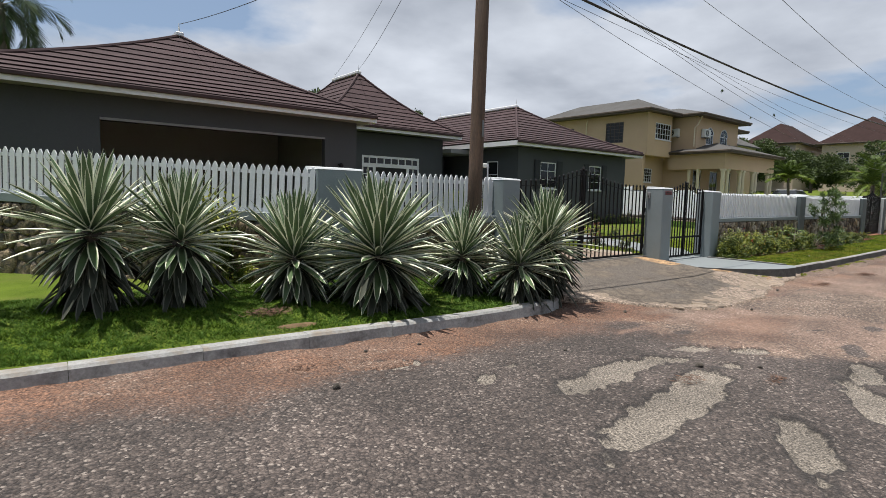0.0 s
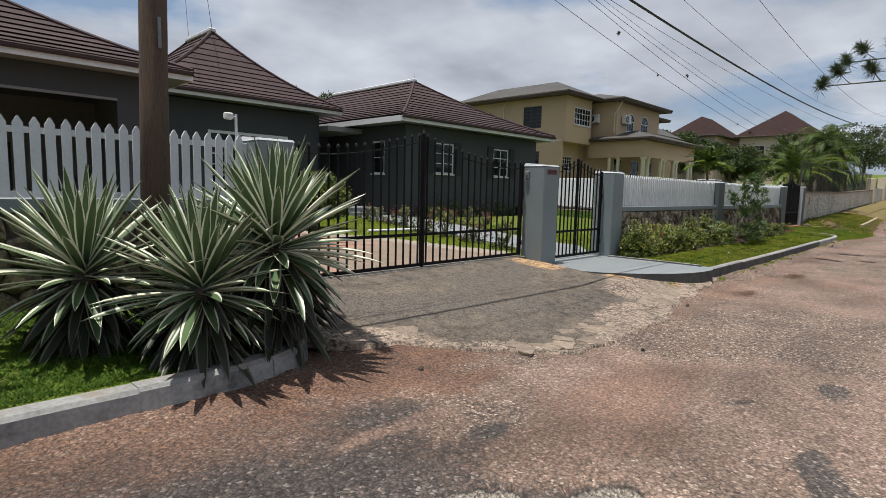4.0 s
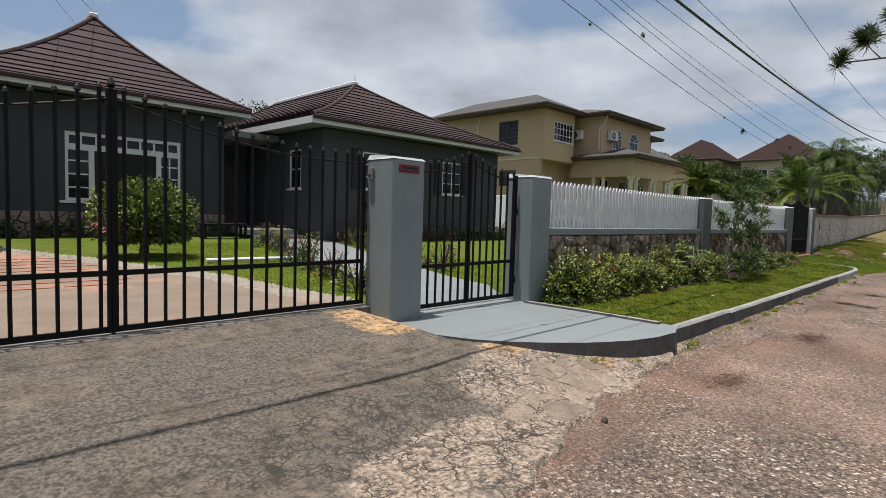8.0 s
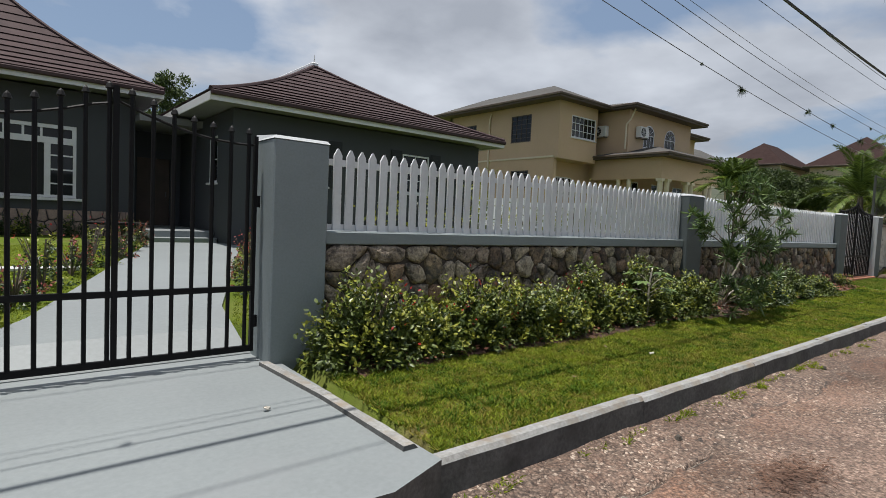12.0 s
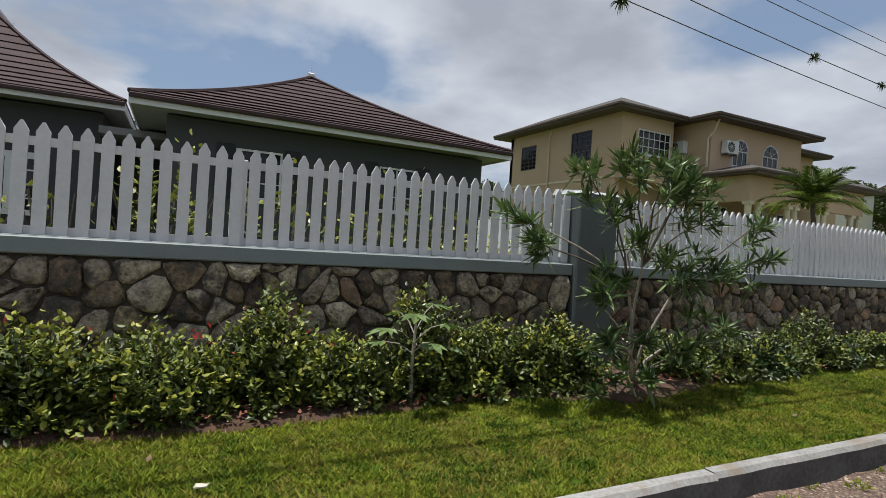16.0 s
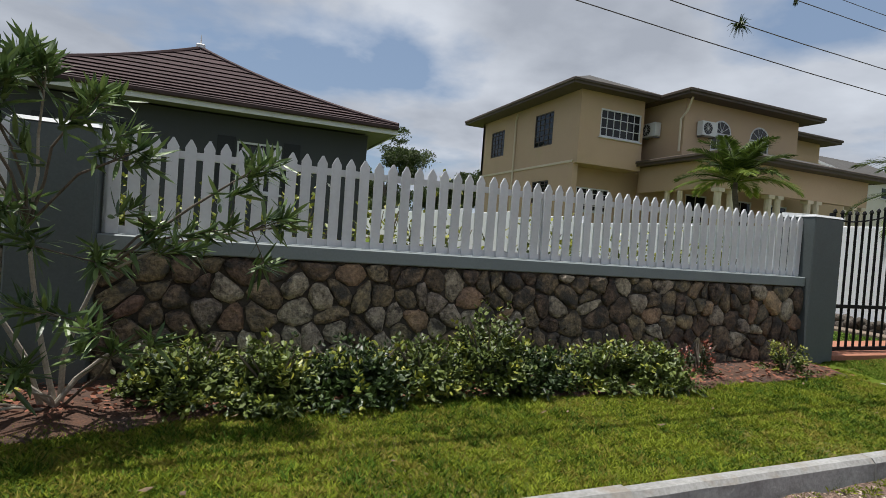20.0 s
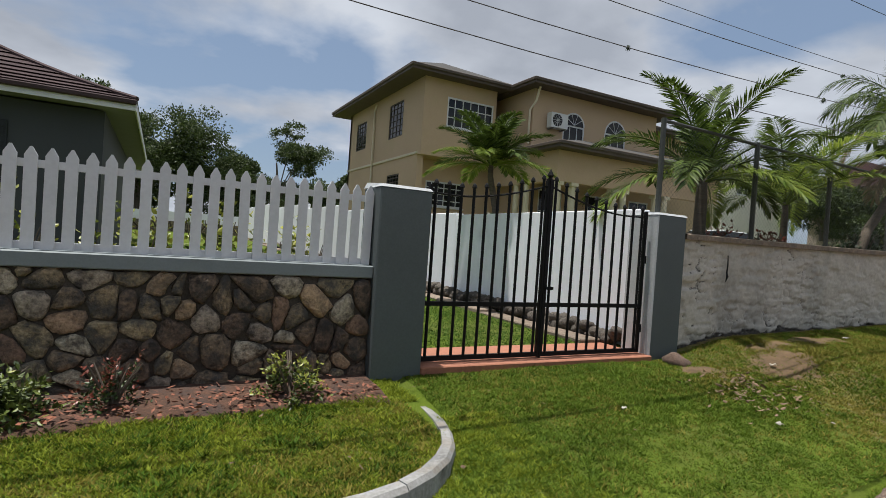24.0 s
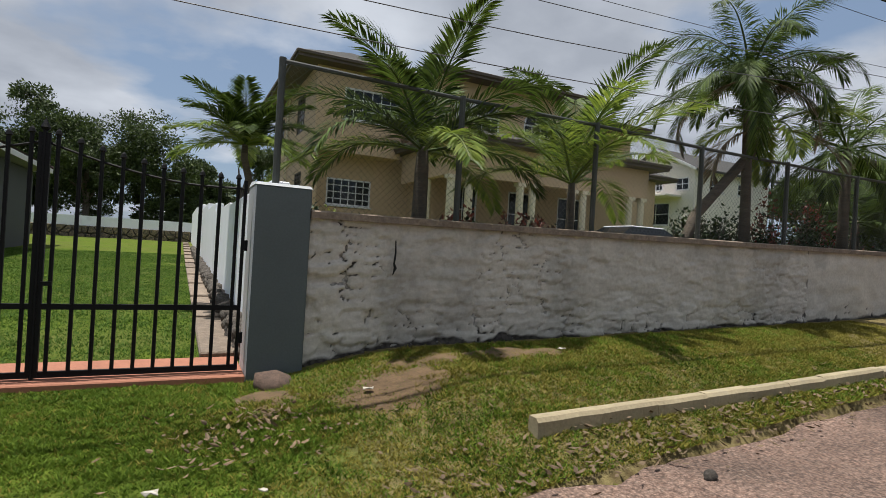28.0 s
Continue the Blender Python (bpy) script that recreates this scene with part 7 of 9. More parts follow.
def broad_leaves(pos, along, side, length, width, bend=0.0):
    """Oval leaves folded along the midrib: two four-sided halves each."""
    n = len(pos)
    nrm = unit(np.cross(along, side))

    def at(f, w, drop):
        p = pos + along * (length * f)[:, None] + side * (width * w)[:, None] + nrm * (np.abs(w) * width * 0.35)[:, None]
        p[:, 2] -= drop * length
        return p
    vs = np.stack([at(0.0, 0.0, 0), at(0.3, 0.46, 0.2 * bend), at(0.68, 0.42, 0.6 * bend), at(1.0, 0.0, bend), at(0.68, -0.42, 0.6 * bend), at(0.3, -0.46, 0.2 * bend)], 1).reshape(-1, 3)
    k = 6 * np.arange(n)[:, None]
    fs = np.concatenate([k + np.array([[0, 1, 2, 3]]), k + np.array([[0, 3, 4, 5]])])
    return vs, fs


def leaf_quads(pos, along, side, length, width, bend=0.0):
    """Rhombic leaves as arrays: base, side, tip, side."""
    n = len(pos)
    mid = pos + along * (length * 0.5)[:, None]
    tip = pos + along * length[:, None]
    tip[:, 2] -= bend * length
    a, b = mid + side * (width * 0.5)[:, None], mid - side * (width * 0.5)[:, None]
    vs = np.stack([pos, a, tip, b], 1).reshape(-1, 3)
    fs = np.arange(4 * n).reshape(n, 4)
    return vs, fs


def scatter_leaves(rng, centre, radii, n, size, up=0.35, hollow=0.55, flat_bottom=None, clumps=0, bend=0.1, aspect=0.5, broad=False):
    """Leaves on and in a rounded, lumpy mass."""
    d = unit(rng.normal(size=(n, 3)))
    rad = hollow + (1 - hollow) * rng.random(n) ** 0.7
    lump = 0.78 + 0.44 * vnoise(d[:, 0] * 2.3 + centre[0] * 3, d[:, 1] * 2.3 + d[:, 2] * 2.1, 5)
    if clumps:
        c = unit(rng.normal(size=(clumps, 3)))
        k = rng.integers(0, clumps, n)
        d = unit(c[k] + 0.34 * rng.normal(size=(n, 3)))
    pos = np.array(centre) + d * rad[:, None] * lump[:, None] * np.array(radii)
    if flat_bottom is not None:
        keep = pos[:, 2] > flat_bottom
        pos, d = pos[keep], d[keep]
    along = unit(d * 0.9 + rng.normal(size=d.shape) * 0.8 + np.array([0, 0, up]))
    side = unit(np.cross(along, rng.normal(size=d.shape)))
    length = size * rng.uniform(0.65, 1.3, len(pos))
    return (broad_leaves if broad else leaf_quads)(pos, along, side, length, length * aspect, bend)


def join_arrays(parts):
    vs, fs, k = [], [], 0
    for v, f in parts:
        vs.append(v)
        fs.append(f + k)
        k += len(v)
    return np.concatenate(vs), np.concatenate(fs)


# striped agaves: stiff leaves with cream margins round a short trunk
def agave_leaf(length, width, droop, old=False):
    vs, fs, ms = [], [], []
    n = 7
    for k in range(n + 1):
        f = k / n
        w = width * (0.55 + 0.9 * f - 0.35 * f * f) * (1 - f ** 4) + 0.002
        x = length * f
        z = -droop * length * f * f
        cup = 0.22 * w
        for u, zz in ((-0.5, cup), (-0.355, cup * 0.4), (0, 0), (0.355, cup * 0.4), (0.5, cup)):
            vs.append((x, u * w, z + zz))
    for k in range(n):
        for c in range(4):
            a = k * 5 + c
            fs.append((a, a + 5, a + 6, a + 1))
            ms.append(1 if c in (0, 3) else 0)
    me = bpy.data.meshes.new("agave_leaf")
    me.from_pydata(vs, [], fs)
    me.materials.append(AGAVE_OLD if old else AGAVE_GREEN)
    me.materials.append(AGAVE_RIM if old else AGAVE_CREAM)
    me.polygons.foreach_set("material_index", ms)
    me.shade_smooth()
    return me


AGAVE_LEAVES = [agave_leaf(0.84, 0.09, 0.02), agave_leaf(0.88, 0.098, 0.05), agave_leaf(0.84, 0.104, 0.11), agave_leaf(0.64, 0.108, 0.2), agave_leaf(0.55, 0.085, 0.12, True)]


def agave(x, y, z, size, n, seed, label):
    g = float(ground_z(x, y))
    a = thing("agave", (x, y, g), label, "agave", "striped agaves")
    rnd = random.Random(seed)
    n = int(n * 0.76)
    bm = tube(bmesh.new(), [(x, y, g - 0.05), (x, y, z - 0.05), (x, y, z + 0.08)], [0.09, 0.10, 0.05], 8)
    part("trunk", bm, BARK, a)
    for k in range(n):
        f = (k + 0.5) / n
        turn = k * 137.508 + rnd.uniform(-9, 9)
        pitch = 86 - 114 * f ** 0.95 + rnd.uniform(-7, 7)
        kind = 0 if f < 0.35 else 1 if f < 0.58 else 2 if f < 0.78 else 3
        ob = new("leaf", AGAVE_LEAVES[kind])
        ob.parent = a
        s = size * rnd.uniform(0.88, 1.1) * (0.92 if f < 0.12 else 1.0)
        height = z - g + 0.10 - 0.22 * f
        turn_m = Euler((radians(rnd.uniform(-14, 14)), -radians(pitch), radians(turn)), "XYZ").to_matrix().to_4x4()
        ob.matrix_local = Matrix.Translation((0.03 * math.cos(radians(turn)), 0.03 * math.sin(radians(turn)), height)) @ turn_m @ Matrix.Diagonal((s, s, s, 1))
    for k in range(n):
        f = (k + 0.5) / n
        ob = new("leaf", AGAVE_LEAVES[4])
        ob.parent = a
        s = size * rnd.uniform(0.9, 1.35)
        height = (z - g) * (0.98 - 0.62 * f)
        turn = k * 137.508 + rnd.uniform(-9, 9)
        turn_m = Euler((radians(rnd.uniform(-14, 14)), radians(rnd.uniform(24, 72)), radians(turn)), "XYZ").to_matrix().to_4x4()
        ob.matrix_local = Matrix.Translation((0.05 * math.cos(radians(turn)), 0.05 * math.sin(radians(turn)), height)) @ turn_m @ Matrix.Diagonal((s, s, s, 1))
    return a


AG = "cream-striped green agave rosette on a short trunk"
for x, y, z, s, n, seed in ((0.6, 6.0, 1.34, 0.82, 160, 1), (1.36, 5.95, 1.24, 0.82, 165, 2), (2.55, 5.88, 1.0, 0.88, 160, 3), (3.42, 5.45, 1.02, 1.1, 220, 4),
                            (4.9, 5.62, 0.92, 0.8, 150, 5), (5.5, 5.1, 0.82, 0.82, 165, 6), (6.1, 5.16, 1.08, 0.94, 185, 7), (-0.55, 6.1, 1.3, 0.72, 100, 8)):
    agave(x, y, z, s, n, seed, AG + (" by the kerb end" if x > 5 else " on the west lawn"))

# hedge bushes in front of the stone wall


def shoots(rng, foot, radii, m, size, tips, per=26):
    """Leafy shoots of uneven length from a shared foot; the last leaves of some shoots are young ones."""
    d = rng.normal(size=(m, 3))
    d[:, 2] = np.abs(d[:, 2]) * 1.1 - 0.12
    d = unit(d)
    reach = rng.uniform(0.72, 1.08, m) * (0.85 + 0.35 * vnoise(d[:, 0] * 2.2 + foot[0] * 5, d[:, 1] * 2.2 + d[:, 2] * 2.0, 5))
    end = np.array(foot) + d * reach[:, None] * np.array(radii)
    end[:, 2] = np.maximum(end[:, 2], foot[2] + 0.06)
    start = np.array(foot) + (end - np.array(foot)) * np.array([0.35, 0.35, 0.12])
    f = np.linspace(0.35, 1.0, per)
    pos = (start[:, None] + (end - start)[:, None] * f[None, :, None]).reshape(-1, 3) + rng.normal(size=(m * per, 3)) * size * 0.35
    way = np.repeat(unit(end - start), per, 0)
    turn = np.tile(np.arange(per) * 2.4, m) + np.repeat(rng.uniform(0, 6.28, m), per)
    u = unit(np.cross(way, np.array([0.3, 0.2, 0.93]) + 0 * way))
    out_way = u * np.cos(turn)[:, None] + np.cross(way, u) * np.sin(turn)[:, None]
    along = unit(way * 0.55 + out_way * 0.9 + np.array([0, 0, 0.25]) + rng.normal(size=way.shape) * 0.22)
    side = unit(np.cross(along, np.array([0, 0, 1.0]) + rng.normal(size=way.shape) * 0.45))
    length = size * rng.uniform(0.7, 1.25, m * per) * np.tile(1.0 - 0.25 * f, m)
    new_leaf = (np.tile(f, m) > 0.78) & np.repeat((rng.random(m) < tips * 3.2) & (d[:, 2] > 0.1), per)
    made = []
    for pick in (~new_leaf, new_leaf):
        made.append(broad_leaves(pos[pick], along[pick], side[pick], length[pick], length[pick] * 0.55, 0.12))
    return made


def bush(name, x, y, rx, ry, h, n, size, mats, label, category, group, seed, tips=0.25, flowers=None, clumps=34):
    g = float(ground_z(x, y))
    b = thing(name, (x, y, g), label, category, group)
    rng = np.random.default_rng(seed)
    rnd = random.Random(seed)
    bm = bmesh.new()
    for k in range(9):
        a = rnd.uniform(0, 6.28)
        q = rnd.uniform(0.3, 0.8)
        tube(bm, [(x, y, g - 0.02), (x + 0.4 * q * rx * math.cos(a), y + 0.4 * q * ry * math.sin(a), g + 0.4 * h), (x + q * rx * math.cos(a), y + q * ry * math.sin(a), g + 0.85 * h)], [0.012, 0.009, 0.004], 5)
    part("branchwork", bm, BARK, b)
    old, young = shoots(rng, (x, y, g), (rx, ry, h), max(24, n // 26), size, tips)
    raw("foliage", *old, mats[0], b)
    if tips:
        raw("young_foliage", *young, mats[1], b, "yellow-green young leaves")
    if flowers:
        vs, fs = scatter_leaves(rng, (x, y, g + 0.55 * h), (rx * 1.05, ry * 1.05, 0.58 * h), 22, 0.04, up=0.5, hollow=0.96, flat_bottom=g + 0.3 * h, clumps=7)
        tagged(raw("flowers", vs, fs, flowers, b), kind="stuff")
    return b


HEDGE = "glossy low hedge shrub with yellow-green tips against the stone wall"
rnd = random.Random(5)
k = 0
x = 14.95
while x < 20.5:
    bush("hedge_shrub", x, 6.24 + rnd.uniform(-0.04, 0.04), rnd.uniform(0.42, 0.55), 0.33, rnd.uniform(0.46, 0.72) * (1.0 if x < 19.5 else 0.85), 5600, 0.061, (HEDGE_LEAF, HEDGE_TIP), HEDGE, "shrub", "hedge shrubs", 100 + k, tips=0.21 if x < 17.5 else 0.12, flowers=FLOWER_RED if k < 6 else None)
    x += rnd.uniform(0.5, 0.62)
    k += 1
x = 21.6
while x < 25.5:
    bush("hedge_shrub", x, 6.2 + rnd.uniform(-0.06, 0.06), rnd.uniform(0.36, 0.5), 0.36, rnd.uniform(0.30, 0.6) * (1.2 if 24.3 < x < 25.1 else 0.7 if x > 25.2 else 1.0), 3900, 0.06, (HEDGE_LEAF if k % 3 else DARK_LEAF, HEDGE_TIP), "low glossy hedge shrub at the foot of the stone wall", "shrub", "hedge shrubs", 200 + k, tips=0.07)
    x += rnd.uniform(0.46, 0.6)
    k += 1
bush("hedge_shrub", 27.02, 6.22, 0.3, 0.24, 0.38, 900, 0.045, (HEDGE_LEAF, HEDGE_TIP), "small lone hedge shrub beside the end pillar", "shrub", "hedge shrubs", 301, tips=0.3)
bush("fence_shrub", 2.2, 7.75, 0.48, 0.3, 1.3, 3200, 0.08, (HEDGE_LEAF, HEDGE_TIP), "bright yellow-green shrub before the west picket fence", "shrub", "fence shrubs", 303, tips=0.5)
bush("dry_shrub", 25.9, 6.25, 0.26, 0.22, 0.36, 500, 0.04, (DARK_LEAF, CROTON), "thin half-bare brownish shrub by the stone wall", "shrub", "hedge shrubs", 302, tips=0.4)

# planting beds
bm = bmesh.new()
for x0, x1 in ((14.72, 20.6), (20.6, 27.7)):
    xs = np.linspace(x0, x1, 40)
    rr = random.Random(int(x0))
    lo = [(x, 5.9 + 0.06 * math.sin(x * 1.7) + rr.uniform(-0.04, 0.04) + (0.0 if x < 20.6 else 0.05) - 0.25 * math.exp(-((x - 20.7) / 0.7) ** 2)) for x in xs]
    loft(bm, [[(x, y, float(ground_z(x, y)) - 0.03) for x, y in lo], [(x, y + 0.04, float(ground_z(x, y)) + 0.02) for x, y in lo], [(x, 6.2, float(ground_z(x, 6.2)) + 0.05) for x, y in lo], [(x, 6.61, float(ground_z(x, 6.5)) + 0.06) for x, y in lo]])
tagged(part("planting_bed", bm, SOIL, smooth=True), "bed of red mulch and soil along the stone wall", "soil", kind="structure")

# the oleander by the pillar
ol = thing("oleander", (20.95, 6.2, 0.3), "leggy oleander shrub with pale bare stems and narrow leaves", "shrub")
rnd = random.Random(9)
rng = np.random.default_rng(9)
tips = [(19.4, 5.75, 1.60), (19.5, 5.8, 1.45), (19.85, 5.7, 2.0), (20.1, 5.6, 2.12), (20.36, 5.65, 2.1), (20.6, 5.6, 2.25), (20.9, 5.7, 2.2), (21.1, 5.7, 2.0), (20.25, 5.75, 1.75), (20.45, 5.7, 1.55),
        (21.3, 5.75, 1.75), (21.9, 5.75, 1.75), (22.05, 5.75, 1.42), (20.75, 5.65, 1.40), (21.44, 5.75, 1.38), (20.0, 5.7, 1.13), (20.25, 5.7, 1.2), (21.15, 5.7, 1.15), (20.15, 5.65, 0.72),
        (20.05, 5.5, 0.5), (20.63, 5.7, 0.76), (20.86, 5.6, 0.6), (21.26, 5.7, 0.74), (21.62, 5.75, 1.35), (20.3, 5.4, 0.5), (21.0, 5.5, 0.95), (20.7, 5.6, 1.9)]
whorls = []
forks = [Vector(p) for p in ((20.78, 5.98, 1.32), (20.55, 5.9, 1.12), (21.12, 5.95, 1.08), (20.5, 5.85, 0.66), (21.25, 5.95, 0.7))]
foot = Vector((20.92, 6.16, 0.28))
for k, fk in enumerate(forks):
    base = foot + Vector((rnd.uniform(-0.07, 0.07), rnd.uniform(-0.05, 0.05), 0))
    bow = Vector((rnd.uniform(-0.05, 0.05), rnd.uniform(-0.04, 0.04), 0.05))
    part("stem", tube(bmesh.new(), [base, base.lerp(fk, 0.35) + bow, base.lerp(fk, 0.7) + bow * 0.6, fk], [0.017, 0.015, 0.012, 0.010], 7), STEM_PALE, ol, "pale bare stem")
for k, t in enumerate(tips):
    tip = Vector((t[0], t[1], min(t[2], 2.08 + 0.15 * (t[2] - 2.0))))
    base = min(forks + [foot], key=lambda q: (q - tip).length + (9 if q.z > tip.z - 0.05 else 0))
    mid = base.lerp(tip, 0.5) + Vector((rnd.uniform(-0.06, 0.06), rnd.uniform(-0.05, 0.05), 0.07 if tip.z > 1 else 0.02))
    part("stem", tube(bmesh.new(), [base, base.lerp(mid, 0.5) + Vector((0.02, 0, 0.03)), mid, mid.lerp(tip, 0.5), tip], [0.009, 0.008, 0.007, 0.006, 0.004], 6), STEM_PALE if k % 3 == 0 else BARK, ol)
    away = (tip - mid).normalized()
    for q in range(4 if tip.z > 1.0 else 3):
        p = tip + Vector((rnd.gauss(0, 0.10), rnd.gauss(0, 0.10), min(rnd.gauss(0, 0.09), 0.08))) if q else tip
        if q:
            part("twig", tube(bmesh.new(), [mid.lerp(tip, 0.6), p - away * 0.05, p], [0.004, 0.003, 0.002], 4), BARK, ol)
        m = 24
        pos = np.array(p) + rng.normal(size=(m, 3)) * 0.008 + np.outer(rng.uniform(-0.14, 0.0, m), np.array(away))
        along = unit(rng.normal(size=(m, 3)) * 0.8 + 0.75 * np.array(away) + np.array([0, 0, 0.25]))
        side = unit(np.cross(along, np.array([0, 0, 1.0]) + rng.normal(size=(m, 3)) * 0.5))
        ln = rng.uniform(0.11, 0.19, m)
        whorls.append(broad_leaves(pos, along, side, ln, np.full(m, 0.024), 0.12))
vs, fs = join_arrays(whorls)
raw("foliage", vs, fs, OLEANDER, ol)

# papaya seedling standing up out of the hedge
pp_ = thing("papaya_seedling", (18.75, 6.05, 0.28), "young papaya plant with lobed leaves in the hedge", "plant")
rnd = random.Random(19)
part("stem", tube(bmesh.new(), [(18.75, 6.05, 0.25), (18.74, 6.04, 0.6), (18.75, 6.03, 0.9)], [0.016, 0.013, 0.008], 6), STEM_PALE, pp_)
for k in range(9):
    a = k * 2.4
    root = Vector((18.75, 6.03, 0.6 + 0.024 * k))
    hub = root + Vector((math.cos(a) * (0.28 - 0.015 * k), math.sin(a) * 0.18, 0.06 + 0.014 * k))
    leaf = part("leaf_stalk", tube(bmesh.new(), [root, root.lerp(hub, 0.5) + Vector((0, 0, 0.03)), hub], [0.005, 0.004, 0.003], 5), STEM_PALE, pp_)
    turns = np.array([a + (q - 3) * 0.62 for q in range(7)])
    along = unit(np.stack([np.cos(turns), np.sin(turns), np.full(7, -0.1)], -1))
    side = unit(np.cross(along, np.array([0, 0, 1.0]) + rng.normal(size=(7, 3)) * 0.15))
    size = 0.17 - 0.026 * np.abs(np.arange(7) - 3)
    vs, fs = leaf_quads(np.tile(np.array(hub), (7, 1)), along, side, size, size * 0.42, 0.15)
    raw("leaf_blade", vs - np.array(org(pp_)), fs, OLEANDER, None).parent = leaf

# palms


def frond(base, yaw, pitch, length, droop, rng, leaflet=0.34, n=38, width=0.022, hang=0.35, vee=0.5):
    """The rib as points and the leaflets as arrays."""
    pts = []
    p = np.array(base, float)
    a = radians(pitch)
    seg = 14
    for k in range(seg + 1):
        pts.append(p.copy())
        d = np.array([math.cos(a) * math.cos(yaw), math.cos(a) * math.sin(yaw), math.sin(a)])
        p = p + d * length / seg
        a -= radians(droop) / seg * (0.4 + 1.2 * k / seg)
    pts = np.array(pts)
    n = int(n * 1.4)
    f = np.linspace(0.12, 0.995, n)
    idx = f * seg
    i0 = np.minimum(idx.astype(int), seg - 1)
    pos = pts[i0] + (pts[i0 + 1] - pts[i0]) * (idx - i0)[:, None]
    tan = unit(pts[i0 + 1] - pts[i0])
    lat = unit(np.cross(tan, np.array([0, 0, 1.0]) + 0 * tan))
    up = np.cross(lat, tan)
    out_list = []
    for sgn in (1, -1):
        size = leaflet * np.sin(np.pi * (0.12 + 0.82 * f)) ** 0.6 * rng.uniform(0.85, 1.1, n)
        along = unit(tan * (0.7 + 0.7 * f[:, None]) + sgn * lat * 0.95 + up * vee * rng.uniform(0.4, 1.2, n)[:, None] + np.array([0, 0, -hang]) * rng.uniform(0.3, 1.2, n)[:, None])
        side = unit(np.cross(along, up))
        out_list.append(leaf_quads(pos, along, side, size, np.full(n, width), 0.16))
    return pts, join_arrays(out_list)


def palm(x, y, zb, zc, nf, length, droop, label, seed, radius=0.09, lean=(0, 0), leaflet=0.34, pitch_hi=80, pitch_lo=-15, dry=0, yellow=0, mat_leaf=PALM_LEAF, n=38, width=0.024, hang=0.35):
    t = thing("palm", (x, y, zb), label, "palm", "palms")
    rng, rnd = np.random.default_rng(seed), random.Random(seed)
    cx, cy = x + lean[0], y + lean[1]
    bm = tube(bmesh.new(), [(x, y, zb - 0.2), (x + lean[0] * 0.3, y + lean[1] * 0.3, zb + (zc - zb) * 0.4), (cx, cy, zc - 0.25), (cx, cy, zc)], [radius * 1.4, radius, radius * 0.9, radius * 0.7], 9)
    part("trunk", bm, PALM_BARK, t, smooth=True)
    for k in range(nf):
        f = k / max(1, nf - 1)
        pitch = pitch_hi + (pitch_lo - pitch_hi) * f ** 0.8 + rnd.uniform(-8, 8)
        yaw = radians(k * 137.5 + rnd.uniform(-14, 14))
        pts, (vs, fs) = frond((cx, cy, zc - 0.05), yaw, pitch, length * rnd.uniform(0.85, 1.08), droop * rnd.uniform(0.8, 1.2), rng, leaflet, n, width, hang)
        m = PALM_DRY if k >= nf - dry else PALM_YELLOW if k >= nf - dry - yellow else mat_leaf
        rib = part("frond", tube(bmesh.new(), [tuple(p) for p in pts], [0.02 * (1 - 0.85 * i / (len(pts) - 1)) for i in range(len(pts))], 4), m, t)
        raw("foliage", vs - np.array(org(t)), fs, m, None).parent = rib
    return t
palm(31.68, 10.6, 1.3, 3.05, 24, 1.15, 62, "young green palm behind the white boundary wall", 1, radius=0.06, leaflet=0.36, n=50, width=0.028, pitch_lo=8, lean=(-0.3, 0), yellow=7)
palm(33.0, 7.45, 1.25, 2.72, 18, 1.85, 72, "dark bushy young palm just behind the chain-link fence", 2, leaflet=0.42, yellow=3, n=54, width=0.03, pitch_hi=86, pitch_lo=0)
palm(35.25, 7.55, 1.25, 2.6, 18, 2.0, 66, "bright yellow-green young palm behind the chain-link fence", 3, radius=0.06, leaflet=0.46, yellow=12, n=54, width=0.024, pitch_lo=18)
palm(38.45, 7.25, 1.25, 4.55, 24, 1.75, 125, "tall palm with drooping dark fronds behind the fence", 4, radius=0.075, leaflet=0.42, n=80, width=0.017, hang=1.1, lean=(-0.1, 0.0), yellow=1, dry=2)
palm(36.75, 7.3, 1.25, 3.85, 11, 1.4, 80, "leaning green palm with yellowing fronds", 5, radius=0.08, leaflet=0.42, yellow=4, dry=2, n=56, width=0.026, lean=(2.05, 0.0))
palm(41.3, 7.35, 1.25, 3.85, 16, 2.0, 112, "broad palm with hanging fronds beside the road", 6, radius=0.09, leaflet=0.5, n=60, width=0.022, hang=0.8)
palm(43.4, 8.2, 1.25, 2.7, 11, 1.6, 95, "low spreading palm behind the fence", 7, leaflet=0.5, n=60, width=0.026)
palm(45.6, 8.6, 1.25, 3.4, 22, 2.2, 100, "arching green palm behind the fence", 13, leaflet=0.5, n=60, width=0.046)
palm(49.5, 9.5, 1.4, 4.2, 14, 2.4, 95, "palm with arching fronds near the far wall", 8, leaflet=0.5, n=36)
palm(54, 9.2, 1.7, 4.6, 14, 2.4, 95, "palm with arching fronds near the far wall", 9, leaflet=0.5, n=36)
palm(60, 10.5, 2.1, 5.4, 14, 2.6, 95, "palm among the distant gardens", 10, leaflet=0.55, n=32, width=0.045)
palm(68, 13, 3.0, 6.6, 14, 2.6, 95, "palm among the distant gardens", 11, leaflet=0.55, n=32, width=0.045)
palm(0.15, 27, 0.6, 8.6, 20, 2.6, 125, "coconut palm rising behind the garage roof", 12, radius=0.14, leaflet=0.8, n=44, width=0.04, hang=0.9, mat_leaf=DARK_LEAF)

# ---- trees ----


